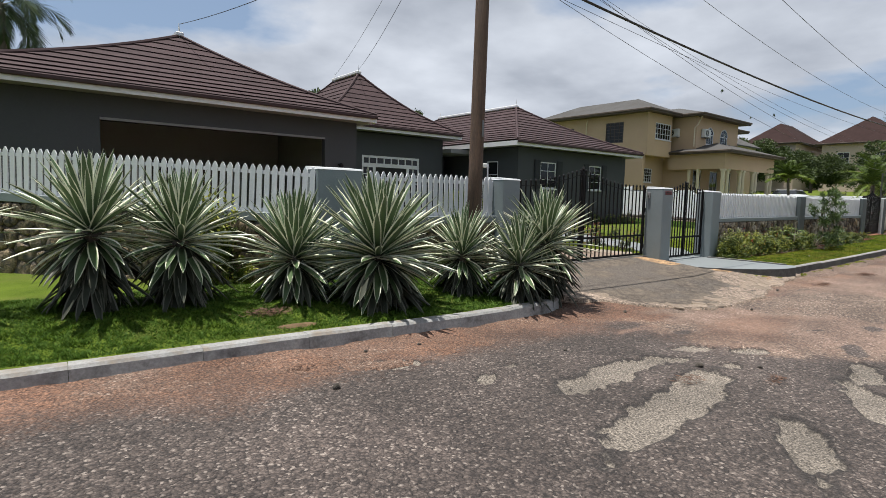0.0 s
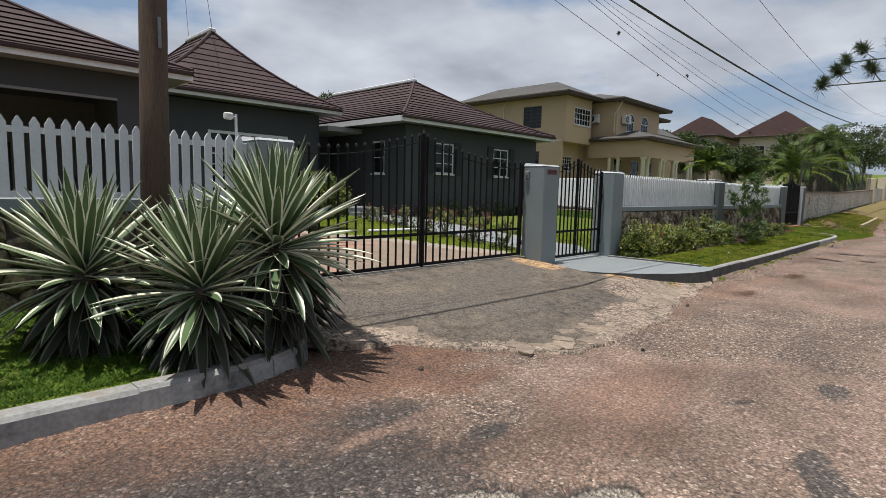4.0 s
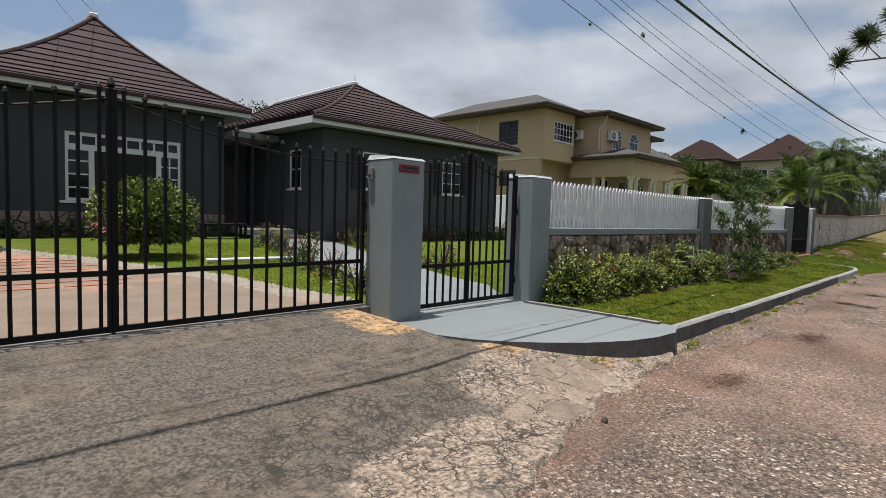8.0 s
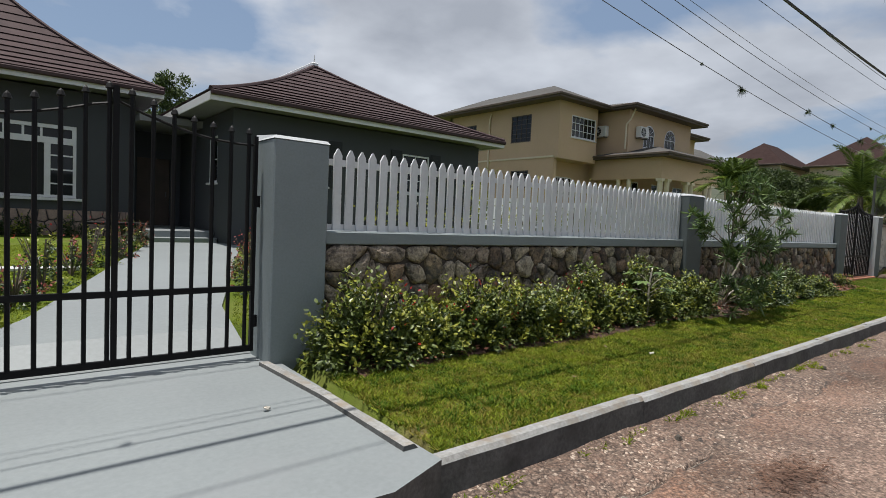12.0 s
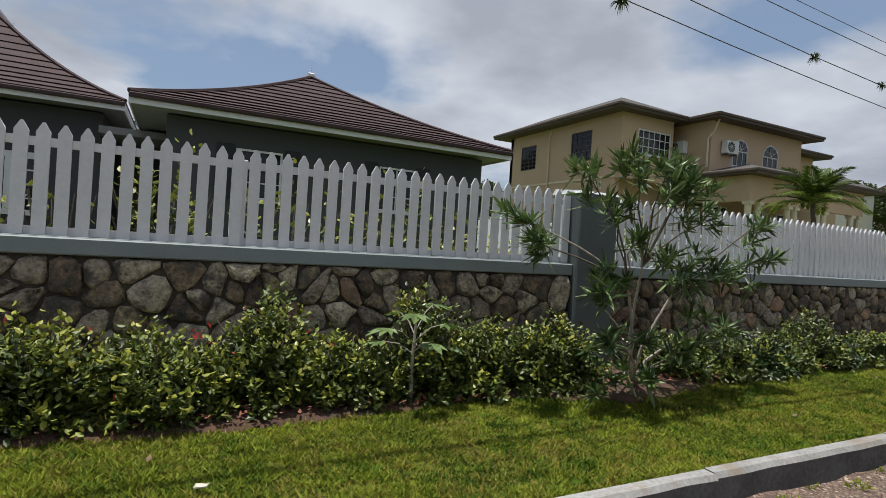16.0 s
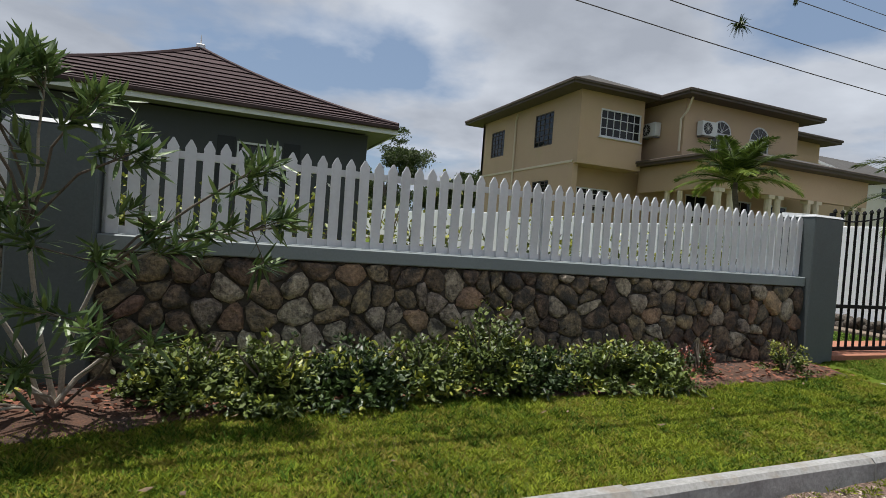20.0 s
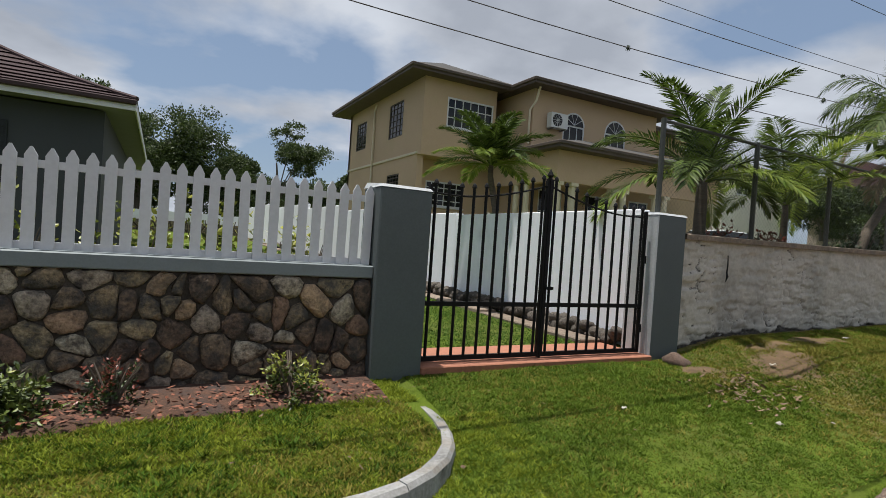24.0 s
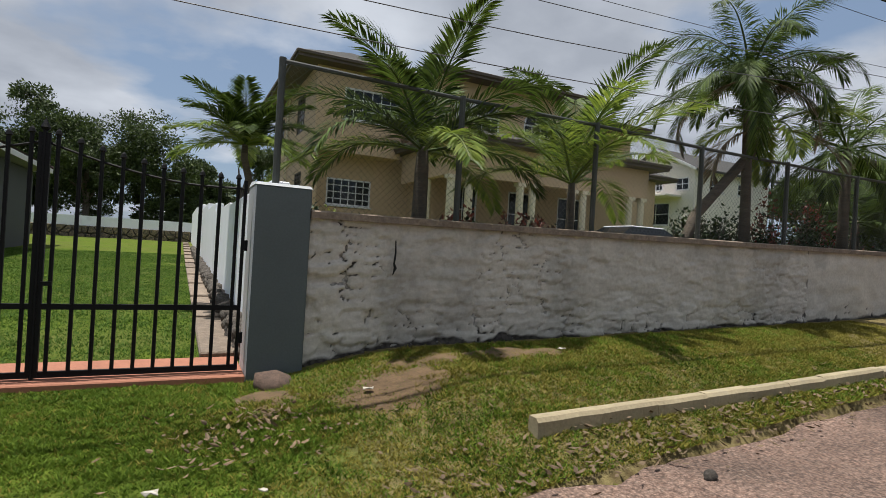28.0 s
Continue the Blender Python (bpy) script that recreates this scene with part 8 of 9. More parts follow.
def tree(x, y, zb, height, spread, label, seed, leaf=0.21, n=40000, material=TREE_LEAF, limbs=9, open_crown=0.35):
    t = thing("tree", (x, y, zb), label, "tree", "background trees")
    rng, rnd = np.random.default_rng(seed), random.Random(seed)
    bm = tube(bmesh.new(), [(x, y, zb - 0.3), (x + 0.1, y, zb + 0.25 * height), (x + rnd.uniform(-0.3, 0.3), y + rnd.uniform(-0.3, 0.3), zb + 0.62 * height)], [0.055 * spread, 0.045 * spread, 0.02 * spread], 9)
    trunk = part("trunk", bm, BARK, t)
    groups = []
    for k in range(limbs):
        a = 2 * math.pi * k / limbs + rnd.uniform(-0.4, 0.4)
        rr = spread * rnd.uniform(0.35, 0.8)
        top = Vector((x + rr * math.cos(a), y + rr * math.sin(a), zb + height * rnd.uniform(0.22, 0.86)))
        start = Vector((x, y, zb + height * rnd.uniform(0.12, 0.4)))
        part("limb", tube(bmesh.new(), [start, start.lerp(top, 0.5) + Vector((0, 0, 0.06 * height)), top], [0.02 * spread, 0.013 * spread, 0.005 * spread], 6), BARK, trunk)
        for q in range(5):
            c = top + Vector((rnd.gauss(0, 0.24), rnd.gauss(0, 0.24), rnd.gauss(0, 0.16))) * spread
            r = spread * rnd.uniform(0.2, 0.42)
            groups.append(scatter_leaves(rng, tuple(c), (r, r, r * 0.7), n // (limbs * 5), leaf, hollow=open_crown, clumps=9))
    vs, fs = join_arrays(groups)
    raw("crown", vs, fs, material, t)
    return t


tree(24.5, 47, 1.4, 8.6, 4.6, "broad dark tree behind the garden lawn", 41, n=70000)
tree(20.0, 50, 1.4, 7.5, 4.2, "broad dark tree behind the garden lawn", 42, n=60000)
tree(35.0, 50, 1.6, 9.5, 3.2, "open-crowned tree with gaps behind the boundary wall", 43, n=34000, open_crown=0.5)
tree(30.5, 48, 1.4, 6.2, 3.2, "rounded tree behind the boundary wall", 44)
tree(15.5, 46, 1.2, 7.6, 3.6, "tree behind the grey house", 45)
tree(10.0, 52, 1.2, 9.0, 3.4, "open tree behind the grey house", 46, n=12000, open_crown=0.6)
tree(38.5, 42, 1.8, 5.0, 2.6, "tree between the cream house and the garden", 47)
tree(59, 37, 2.6, 4.6, 3.4, "dense garden tree before the distant houses", 48, leaf=0.24)
tree(72, 22, 3.2, 4.4, 3.4, "dense garden tree before the distant houses", 49, leaf=0.24)
tree(80, 16, 3.6, 5.2, 3.6, "dense garden tree before the distant houses", 50, leaf=0.26)
tree(88, 34, 5, 5.5, 4, "garden tree beside the distant houses", 51, leaf=0.28)

tree(99, 13, 5.5, 5.5, 4, "garden tree beside the rising road", 52, leaf=0.3, n=9000)
tree(118, 9.5, 6.0, 6.0, 4.5, "garden tree beside the rising road", 53, leaf=0.32, n=9000)

# pine beside the road, only its bough reaches the view
pn = thing("pine_tree", (22.6, -5.6, 0.0), "roadside pine with tufted needle boughs over the road", "tree")
part("trunk", tube(bmesh.new(), [(22.6, -5.6, -0.2), (22.6, -5.6, 4), (22.5, -5.5, 9)], [0.24, 0.2, 0.08], 10), BARK, pn)
rnd = random.Random(3)
rng = np.random.default_rng(3)


def needle_tuft(p, d, ln, m=420):
    pos = np.array(p) + np.outer(rng.uniform(-0.22, 0.02, m), np.array(d))
    along = unit(rng.normal(size=(m, 3)) * 0.75 + np.array(d) * 1.0)
    side = unit(np.cross(along, rng.normal(size=(m, 3))))
    return leaf_quads(pos, along, side, rng.uniform(0.6, 1.1, m) * ln, np.full(m, 0.011), 0.1)


for bx in range(3):
    start = Vector((22.55, -5.5, 5.2 + 0.7 * bx))
    end = (Vector((19.6, 4.15, 4.2)), Vector((21.2, 3.9, 5.0)), Vector((22.4, 3.2, 5.6)))[bx]
    mid = start.lerp(end, 0.55) + Vector((0, 0, -0.25))
    branch = part("bough", tube(bmesh.new(), [start, mid, end], [0.05, 0.03, 0.012], 6), BARK, pn)
    tufts = []
    for k in range(9):
        f = 0.5 + 0.5 * k / 8
        p = mid.lerp(end, (f - 0.5) * 2)
        q = p + Vector((rnd.uniform(-0.5, 0.2), rnd.uniform(-0.3, 0.4), rnd.uniform(0.05, 0.5))) * (0.9 if k < 8 else 0.2)
        part("twig", tube(bmesh.new(), [p, p.lerp(q, 0.5) + Vector((0, 0, -0.03)), q], [0.012, 0.009, 0.006], 5), BARK, branch)
        tufts.append(needle_tuft(q, (q - p + Vector((0, 0, 0.02))).normalized(), 0.27))
    vs, fs = join_arrays(tufts)
    raw("needles", vs - np.array(org(pn)), fs, PINE, None).parent = branch

# ---- garden seen through the gates ----
GARDEN_LAWN = thing("garden_shrub", (11.35, 13.05, 0.48), "round clipped shrub with pink flowers on the front lawn", "shrub")
part("stem", tube(bmesh.new(), [(11.35, 13.05, 0.4), (11.38, 13.05, 0.8), (11.35, 13.05, 1.2)], [0.09, 0.07, 0.05], 8), BARK, GARDEN_LAWN)
rng = np.random.default_rng(61)
vs, fs = scatter_leaves(rng, (11.35, 13.05, 1.2), (0.8, 0.8, 0.66), 15000, 0.08, hollow=0.5, clumps=90, aspect=0.55, flat_bottom=0.78, broad=True)
raw("foliage", vs, fs, HEDGE_LEAF, GARDEN_LAWN)
vs, fs = scatter_leaves(rng, (11.35, 13.05, 1.3), (0.8, 0.8, 0.55), 1100, 0.08, up=0.9, hollow=0.95, flat_bottom=1.2, clumps=40)
raw("young_foliage", vs, fs, HEDGE_TIP, GARDEN_LAWN, "pale green young leaves")
vs, fs = scatter_leaves(rng, (10.85, 12.75, 1.0), (0.34, 0.3, 0.2), 420, 0.07, hollow=0.5, clumps=12)
raw("blossom", vs, fs, FLOWER_PINK, GARDEN_LAWN, "pink blossom")

rnd = random.Random(62)
k = 0
for side in (0, 1):
    for q in range(8):
        f = q / 7
        y = 7.9 + 7.6 * f
        x = (12.73 + 0.34 * (y - 7.9) - 0.42) if side == 0 else (14.3 + 0.34 * (y - 7.9) + 0.42)
        if side == 1 and q < 1:
            continue
        bush("rose_bush", x + rnd.uniform(-0.1, 0.1), y, 0.32, 0.36, rnd.uniform(0.42, 0.7), 620, 0.055, (DARK_LEAF, CROTON if q % 2 else HEDGE_TIP), "small flowering bush edging the garden path", "shrub", "path edging bushes", 400 + k, tips=0.35,
             flowers=(FLOWER_RED, FLOWER_PINK, FLOWER_RED, None)[k % 4], clumps=16)
        k += 1
for q in range(7):
    bush("border_shrub", 9.9 + q * 0.85 + rnd.uniform(-0.15, 0.15), 18.75, 0.42, 0.3, rnd.uniform(0.4, 0.8), 500, 0.08, (DARK_LEAF, HEDGE_TIP), "dark border shrub at the foot of the house wall", "shrub", "border shrubs", 440 + q, tips=0.12, clumps=14)
for q in range(10):
    bush("border_shrub", 17.6 + q * 0.8 + rnd.uniform(-0.15, 0.15), 15.5, 0.42, 0.3, rnd.uniform(0.5, 0.8), 500, 0.08, (DARK_LEAF, HEDGE_TIP), "dark border shrub at the foot of the house wall", "shrub", "border shrubs", 460 + q, tips=0.15, clumps=14)
for q in range(17):
    bush("fence_shrub", 15.8 + q * 0.72 + rnd.uniform(-0.15, 0.15), 7.3, 0.6, 0.36, rnd.uniform(1.2, 1.5), 1700, 0.085, (HEDGE_LEAF, HEDGE_TIP), "leafy shrub growing behind the picket fence", "shrub", "fence shrubs", 480 + q, tips=0.32,
         flowers=FLOWER_WHITE if q % 3 == 0 else None, clumps=30)

# pale gravel edging between the lawn and the court
ge = thing("gravel_edging", (11.3, 9.5, 0.44), "strip of pale pebbles edging the front lawn", "gravel", kind="stuff")
line = [Vector((11.72, 7.3, 0)), Vector((11.5, 8.1, 0)), Vector((11.35, 9.7, 0)), Vector((10.95, 10.8, 0)), Vector((10.3, 12.8, 0)), Vector((9.4, 15.0, 0))]
vs, fs = [], []
for k in range(2400):
    s = rnd.randrange(len(line) - 1)
    p = line[s].lerp(line[s + 1], rnd.random()) + Vector((rnd.uniform(-0.2, 0.2), rnd.uniform(-0.14, 0.14), 0.0))
    r = rnd.uniform(0.015, 0.04)
    z = float(ground_z(p.x, p.y)) + 0.03
    b = len(vs)
    vs += [(p.x - r, p.y, z), (p.x, p.y - r, z), (p.x + r, p.y, z), (p.x, p.y + r, z), (p.x, p.y, z + r * 0.8)]
    fs += [(b, b + 1, b + 4), (b + 1, b + 2, b + 4), (b + 2, b + 3, b + 4), (b + 3, b, b + 4)]
raw("pebbles", vs, fs, PEBBLE, ge)
pv = thing("pipe", (13.4, 11.4, 0.5), "white plastic pipe lying across the lawn", "pipe")
part("tube", tube(bmesh.new(), [(11.9, 11.55, 0.52), (13.5, 11.4, 0.52)], 0.035, 8), TRIM_WHITE, pv)
pbench = thing("porch_bench", (15.0, 17.6, 0.5), "dark bench beside the porch steps", "bench")
part("seat", boxed(14.1, 17.4, 0.92, 15.35, 17.8, 0.98, bevel=0.01), BLACK_IRON, pbench)
for x in (14.15, 15.3):
    for y in (17.44, 17.76):
        part("leg", boxed(x - 0.03, y - 0.03, 0.4, x + 0.03, y + 0.03, 0.92), BLACK_IRON, pbench)

# stone foot and concrete border along the white boundary wall
bd = thing("lawn_border", (30.95, 15, 0.45), "concrete border strip between the lawn and the boundary wall", "kerb", kind="structure")
for q in range(14):
    y0 = 7.32 + q * 2.4
    z = float(ground_z(30.8, y0 + 1.2))
    part("border_slab", boxed(30.78, y0, z - 0.15, 31.12, y0 + 2.395, z + 0.045, bevel=0.015), CONCRETE_PALE, bd)
fs_ = thing("foundation_rocks", (31.1, 15, 0.5), "rough dark rocks along the foot of the white wall", "rock", kind="structure")


def rock_mesh(seed):
    bm = bmesh.new()
    bmesh.ops.create_icosphere(bm, subdivisions=2, radius=0.5)
    rr = random.Random(seed)
    for v in bm.verts:
        d = v.co.normalized()
        v.co *= 0.55 + 0.9 * float(fbm(d.x * 1.6 + seed * 3.1 + 9, d.y * 1.6 + d.z * 1.9 + 5, seed)) + 0.3 * (float(fbm(d.x * 6 + 3, d.y * 6 + d.z * 7, seed + 3)) - 0.5)
    me = bpy.data.meshes.new("rock")
    bm.normal_update()
    bm.to_mesh(me)
    bm.free()
    me.materials.append(ROCK)
    me.shade_smooth()
    return me


ROCKS = [rock_mesh(k) for k in range(5)]
rnd = random.Random(64)
y = 7.1
while y < 30:
    s = rnd.uniform(0.11, 0.2)
    ob = new("rock", ROCKS[rnd.randrange(5)])
    ob.parent = fs_
    ob.matrix_local = Matrix.LocRotScale(Vector((31.2 + rnd.uniform(-0.06, 0.03), y, float(ground_z(30.8, y)) + 0.05 + rnd.uniform(0, 0.14))) - fs_.location, Euler((rnd.uniform(-0.4, 0.4), rnd.uniform(-0.3, 0.3), rnd.random() * 6)), (s * 1.1, s * 1.2, s * 0.9))
    y += s * rnd.uniform(0.28, 0.45)
bw = thing("back_wall_stones", (20, 41.7, 1.0), "dark stone footing below the white back wall", "wall", kind="structure")
bm = bmesh.new()
for p, poly in cells(jitter_points(12, 31.2, 0.8, 1.8, 0.42, rnd), 12, 31.2, 0.7, 1.78, 0.05):
    lo = [bm.verts.new((v.x, 41.88, v.y)) for v in poly]
    hi = [bm.verts.new((p.x + (v.x - p.x) * 0.85, 41.76, p.y + (v.y - p.y) * 0.85)) for v in poly]
    bm.faces.new(hi)
    for k in range(len(lo)):
        bm.faces.new((lo[k], lo[(k + 1) % len(lo)], hi[(k + 1) % len(lo)], hi[k]))
tagged(part("stones", bm, STONE, bw), kind="stuff")
part("core", boxed(10, 41.88, 0.5, 31.28, 42.08, 1.75), MORTAR, bw)

# planting behind the chain-link fence
for q, (x, y, h, red) in enumerate(((34.3, 7.35, 1.15, 1), (33.6, 7.5, 0.95, 1), (35.9, 9.0, 0.9, 0), (37.4, 7.45, 1.45, 0), (38.15, 7.6, 1.5, 0), (38.75, 7.7, 1.5, 0), (39.3, 7.5, 1.85, 1), (40.0, 7.4, 1.9, 0), (40.7, 7.6, 2.0, 1), (41.6, 7.5, 1.6, 1), (42.6, 7.4, 1.4, 0), (36.6, 8.4, 0.9, 0), (44.2, 7.6, 1.5, 1), (46.0, 7.8, 1.6, 0), (48.0, 7.8, 1.6, 1), (50.0, 8.0, 1.7, 0))):
    bush("croton_shrub", x, y, 0.55, 0.4, h * 0.8, 1500, 0.1, (DARK_LEAF, CROTON if red else DARK_LEAF), ("red-brown croton shrub" if red else "dark green shrub") + " behind the chain-link fence", "shrub", "fence-side shrubs", 520 + q, tips=0.5, clumps=14)
for q in range(12):
    bush("garden_bush", 33.5 + q * 2.6 + rnd.uniform(-0.6, 0.6), 12.8 + rnd.uniform(-0.8, 1.2), 0.8, 0.7, rnd.uniform(0.7, 1.2), 500, 0.13, (DARK_LEAF, HEDGE_TIP), "garden bush before the cream house porch", "shrub", "garden bushes", 560 + q, tips=0.2, clumps=14)
for q in range(26):
    x = 46 + q * 2.1
    bush("garden_bush", x + rnd.uniform(-0.8, 0.8), 9.5 + rnd.uniform(-0.8, 4.0), 1.3, 1.1, rnd.uniform(1.2, 2.2), 1100, 0.15, (DARK_LEAF, HEDGE_LEAF), "leafy garden shrub above the roadside wall", "shrub", "roadside bushes", 600 + q, tips=0.22, clumps=16)


def car(x, y, z, label):
    c = thing("car", (x, y, z), label, "car")
    rows = []
    for px_, w, zl, zh in ((-2.1, 0.70, 0.45, 0.75), (-1.9, 0.82, 0.3, 0.95), (-0.9, 0.85, 0.25, 1.0), (0.9, 0.85, 0.25, 1.0), (1.8, 0.82, 0.28, 0.92), (2.1, 0.70, 0.42, 0.72)):
        rows.append([(x + px_, y - w, z + zl), (x + px_, y - w, z + zh - 0.08), (x + px_, y - w + 0.1, z + zh), (x + px_, y + w - 0.1, z + zh), (x + px_, y + w, z + zh - 0.08), (x + px_, y + w, z + zl)])
    bm = loft(bmesh.new(), rows, closed=True)
    bm.faces.new([bm.verts.new(v) for v in rows[0]])
    bm.faces.new([bm.verts.new(v) for v in rows[-1]])
    body = part("body", bm, CAR_WHITE, c, smooth=False)
    rows = [[(x + a, y - w, z + zz), (x + a, y + w, z + zz)] for a, w, zz in ((-1.35, 0.74, 0.98), (-0.8, 0.62, 1.27), (0.55, 0.62, 1.28), (1.2, 0.74, 0.98))]
    bm = loft(bmesh.new(), rows)
    for s in (0, 1):
        bm.faces.new([bm.verts.new(r[s]) for r in rows])
    cabin = part("cabin", bm, GLASS, c, "dark glazed cabin")
    part("roof", boxed(x - 0.8, y - 0.63, z + 1.265, x + 0.55, y + 0.63, z + 1.31, bevel=0.02), CAR_WHITE, cabin)
    for a in (-1.3, 1.3):
        for b in (-0.84, 0.66):
            wheel = part("wheel", tube(bmesh.new(), [(x + a, y + b, z + 0.32), (x + a, y + b + 0.18, z + 0.32)], 0.32, 16), TYRE, c)
            part("rim", tube(bmesh.new(), [(x + a, y + b - 0.005, z + 0.32), (x + a, y + b + 0.185, z + 0.32)], 0.19, 12), GALV, wheel)
    for b in (-0.6, 0.6):
        part("headlight", boxed(x - 2.1, y + b - 0.12, z + 0.6, x - 2.02, y + b + 0.12, z + 0.72), CAP_PAINT, c)
    return c


car(43.7, 14.6, float(ground_z(43.7, 14.6)), "white parked car before the cream house porch")

# ---- grass blades on the nearer lawns ----


def grass(name, x0, x1, y0, y1, n, seed, label, skip=None, material=GRASS, height=0.032, parent=None):
    rng = np.random.default_rng(seed)
    x, y = rng.uniform(x0, x1, n), rng.uniform(y0, y1, n)
    keep = np.ones(n, bool) if skip is None else ~skip(x, y)
    keep &= fbm(x * 2.2, y * 2.2, seed, 3) > 0.13
    x, y = x[keep], y[keep]
    z = ground_z(x, y) + 0.02 * (fbm(x * 0.7, y * 0.7, 3) - 0.5) - 0.004
    h = 0.8 * height * rng.uniform(0.5, 1.2, len(x)) * (0.35 + 1.3 * fbm(x * 1.6, y * 1.6, seed + 5) * vnoise(x * 16, y * 16, seed + 8) * 1.6)
    a = rng.uniform(0, 2 * np.pi, len(x))
    lean = rng.uniform(0.4, 1.7, len(x)) * h
    w = rng.uniform(0.0045, 0.0095, len(x))
    b = rng.uniform(0, 2 * np.pi, len(x))
    v = np.stack([np.stack([x + w * np.cos(a), y + w * np.sin(a), z], -1), np.stack([x - w * np.cos(a), y - w * np.sin(a), z], -1),
                  np.stack([x + lean * np.cos(b), y + lean * np.sin(b), z + h], -1)], 1).reshape(-1, 3)
    f = np.arange(len(x) * 3).reshape(-1, 3)
    return tagged(raw(name, v, f, material, parent), label, "grass", kind="stuff")


grass("grass", -2.5, 6.3, 4.78, 6.7, 150000, 1, "short green lawn grass under the agaves", lambda x, y: (y < np.interp(x, [-3, 0, 2, 4, 5.5, 6.3], [5.17, 4.93, 4.82, 4.8, 4.86, 5.15])), GRASS_GARDEN)
grass("grass", 14.5, 27.8, 4.665, 6.02, 205000, 2, "short mown grass strip beside the kerb", lambda x, y: (x > 26.5) & (y < np.interp(x, [26.5, 27.06, 27.37, 27.58, 27.77, 27.9, 28], [4.66, 4.72, 4.82, 4.96, 5.17, 5.42, 6.1])), GRASS)
grass("grass", 14.5, 27.8, 4.665, 6.02, 110000, 3, "olive mown grass strip beside the kerb", lambda x, y: (x > 26.5) & (y < np.interp(x, [26.5, 27.06, 27.37, 27.58, 27.77, 27.9, 28], [4.66, 4.72, 4.82, 4.96, 5.17, 5.42, 6.1])), GRASS_DRY)
grass("grass", 26.9, 38.0, 3.8, 6.52, 430000, 4, "uneven grass before the garden gate", lambda x, y: ((x < 28.03) & (y > np.interp(x, [26.5, 27.25, 27.68, 27.94, 28.02], [4.5, 4.6, 4.88, 5.35, 6.2]))) | (y < road_edge(x) - 0.16 + 0.16 * (vnoise(x * 5, y * 5, 3) - 0.5)) | ((vnoise(x * 977.3, y * 913.1, 5) < 0.62) & (x > 31.4 + 1.2 * (vnoise(x * 1.5, y * 1.5, 8) - 0.5))), GRASS_MID, 0.031)
grass("grass", 28.05, 40.0, 3.8, 6.52, 240000, 5, "dry olive grass before the rubble wall", lambda x, y: (y < road_edge(x) - 0.12) | ((x < 31.2 + 2 * (vnoise(x * 2, y * 2, 7) - 0.5)) & (vnoise(x * 971.3, y * 937.1, 6) < 0.62)), GRASS_DRY, 0.035)
grass("grass", 11.6, 17.2, 7.4, 16.0, 90000, 6, "green front lawn behind the gates", lambda x, y: (x < np.interp(y, [7.3, 8.1, 9.7, 10.8, 12.8, 15], [11.9, 11.7, 11.55, 11.2, 10.5, 9.6])) | (np.abs(x - (13.3 + 0.342 * (y - 7.1))) < 0.86), GRASS, 0.035)
grass("grass", 24.5, 30.8, 7.3, 27.0, 260000, 7, "green garden lawn behind the east gate", None, GRASS_GARDEN, 0.04)

grass("grass", 26.7, 27.92, 5.95, 6.52, 14000, 9, "short grass beside the end pillar", None, GRASS, 0.035)

grass("grass", 14.5, 27.8, 4.665, 6.02, 110000, 12, "dark green grass clumps in the mown strip", lambda x, y: ((x > 26.5) & (y < np.interp(x, [26.5, 27.06, 27.37, 27.58, 27.77, 27.9, 28], [4.66, 4.72, 4.82, 4.96, 5.17, 5.42, 6.1]))) | (fbm(x * 5, y * 5, 31) < 0.45), GRASS_DARK, 0.04)
grass("grass", -2.5, 6.3, 4.78, 6.7, 60000, 13, "dark green grass clumps under the agaves", lambda x, y: (y < np.interp(x, [-3, 0, 2, 4, 5.5, 6.3], [5.17, 4.93, 4.82, 4.8, 4.86, 5.15])) | (fbm(x * 5, y * 5, 32) < 0.48), GRASS_DARK, 0.04)
grass("grass", 28.05, 38.0, 4.0, 6.52, 90000, 14, "dark green grass clumps before the garden gate", lambda x, y: (y < road_edge(x) + 0.05) | (fbm(x * 4, y * 4, 33) < 0.46) | ((y > 5.35 + 0.5 * (vnoise(x * 2, y * 2, 9) - 0.5)) & (x > 31.2)), GRASS_DARK, 0.033)

grass("grass", 26.6, 28.4, 3.9, 5.6, 40000, 15, "rough grass outside the curved kerb end", lambda x, y: (y < road_edge(x) - 0.04 + 0.12 * (vnoise(x * 6, y * 6, 4) - 0.5)) | ((x < 28.03) & (y > np.interp(x, [26.4, 27.1, 27.6, 27.88, 27.97], [4.5, 4.64, 4.94, 5.4, 6.2]))), GRASS, 0.035)


def weeds(name, spots, label, seed):
    """Low tufts of weed: many short leaves from each root."""
    rng = np.random.default_rng(seed)
    out_list = []
    for x, y, z, r in spots:
        m = int(60 * r / 0.06)
        a = rng.uniform(0, 6.28, m)
        q = r * np.sqrt(rng.random(m))
        pos = np.stack([x + q * np.cos(a) * 1.6, y + q * np.sin(a) * 0.7, np.full(m, z)], -1)
        along = unit(np.stack([np.cos(a), np.sin(a), rng.uniform(0.4, 1.6, m)], -1) + rng.normal(size=(m, 3)) * 0.4)
        side = unit(np.cross(along, rng.normal(size=(m, 3))))
        out_list.append(leaf_quads(pos, along, side, rng.uniform(0.02, 0.05, m), np.full(m, 0.009), 0.2))
    vs, fs = join_arrays(out_list)
    return tagged(raw(name, vs, fs, GRASS), label, "weeds", kind="stuff")


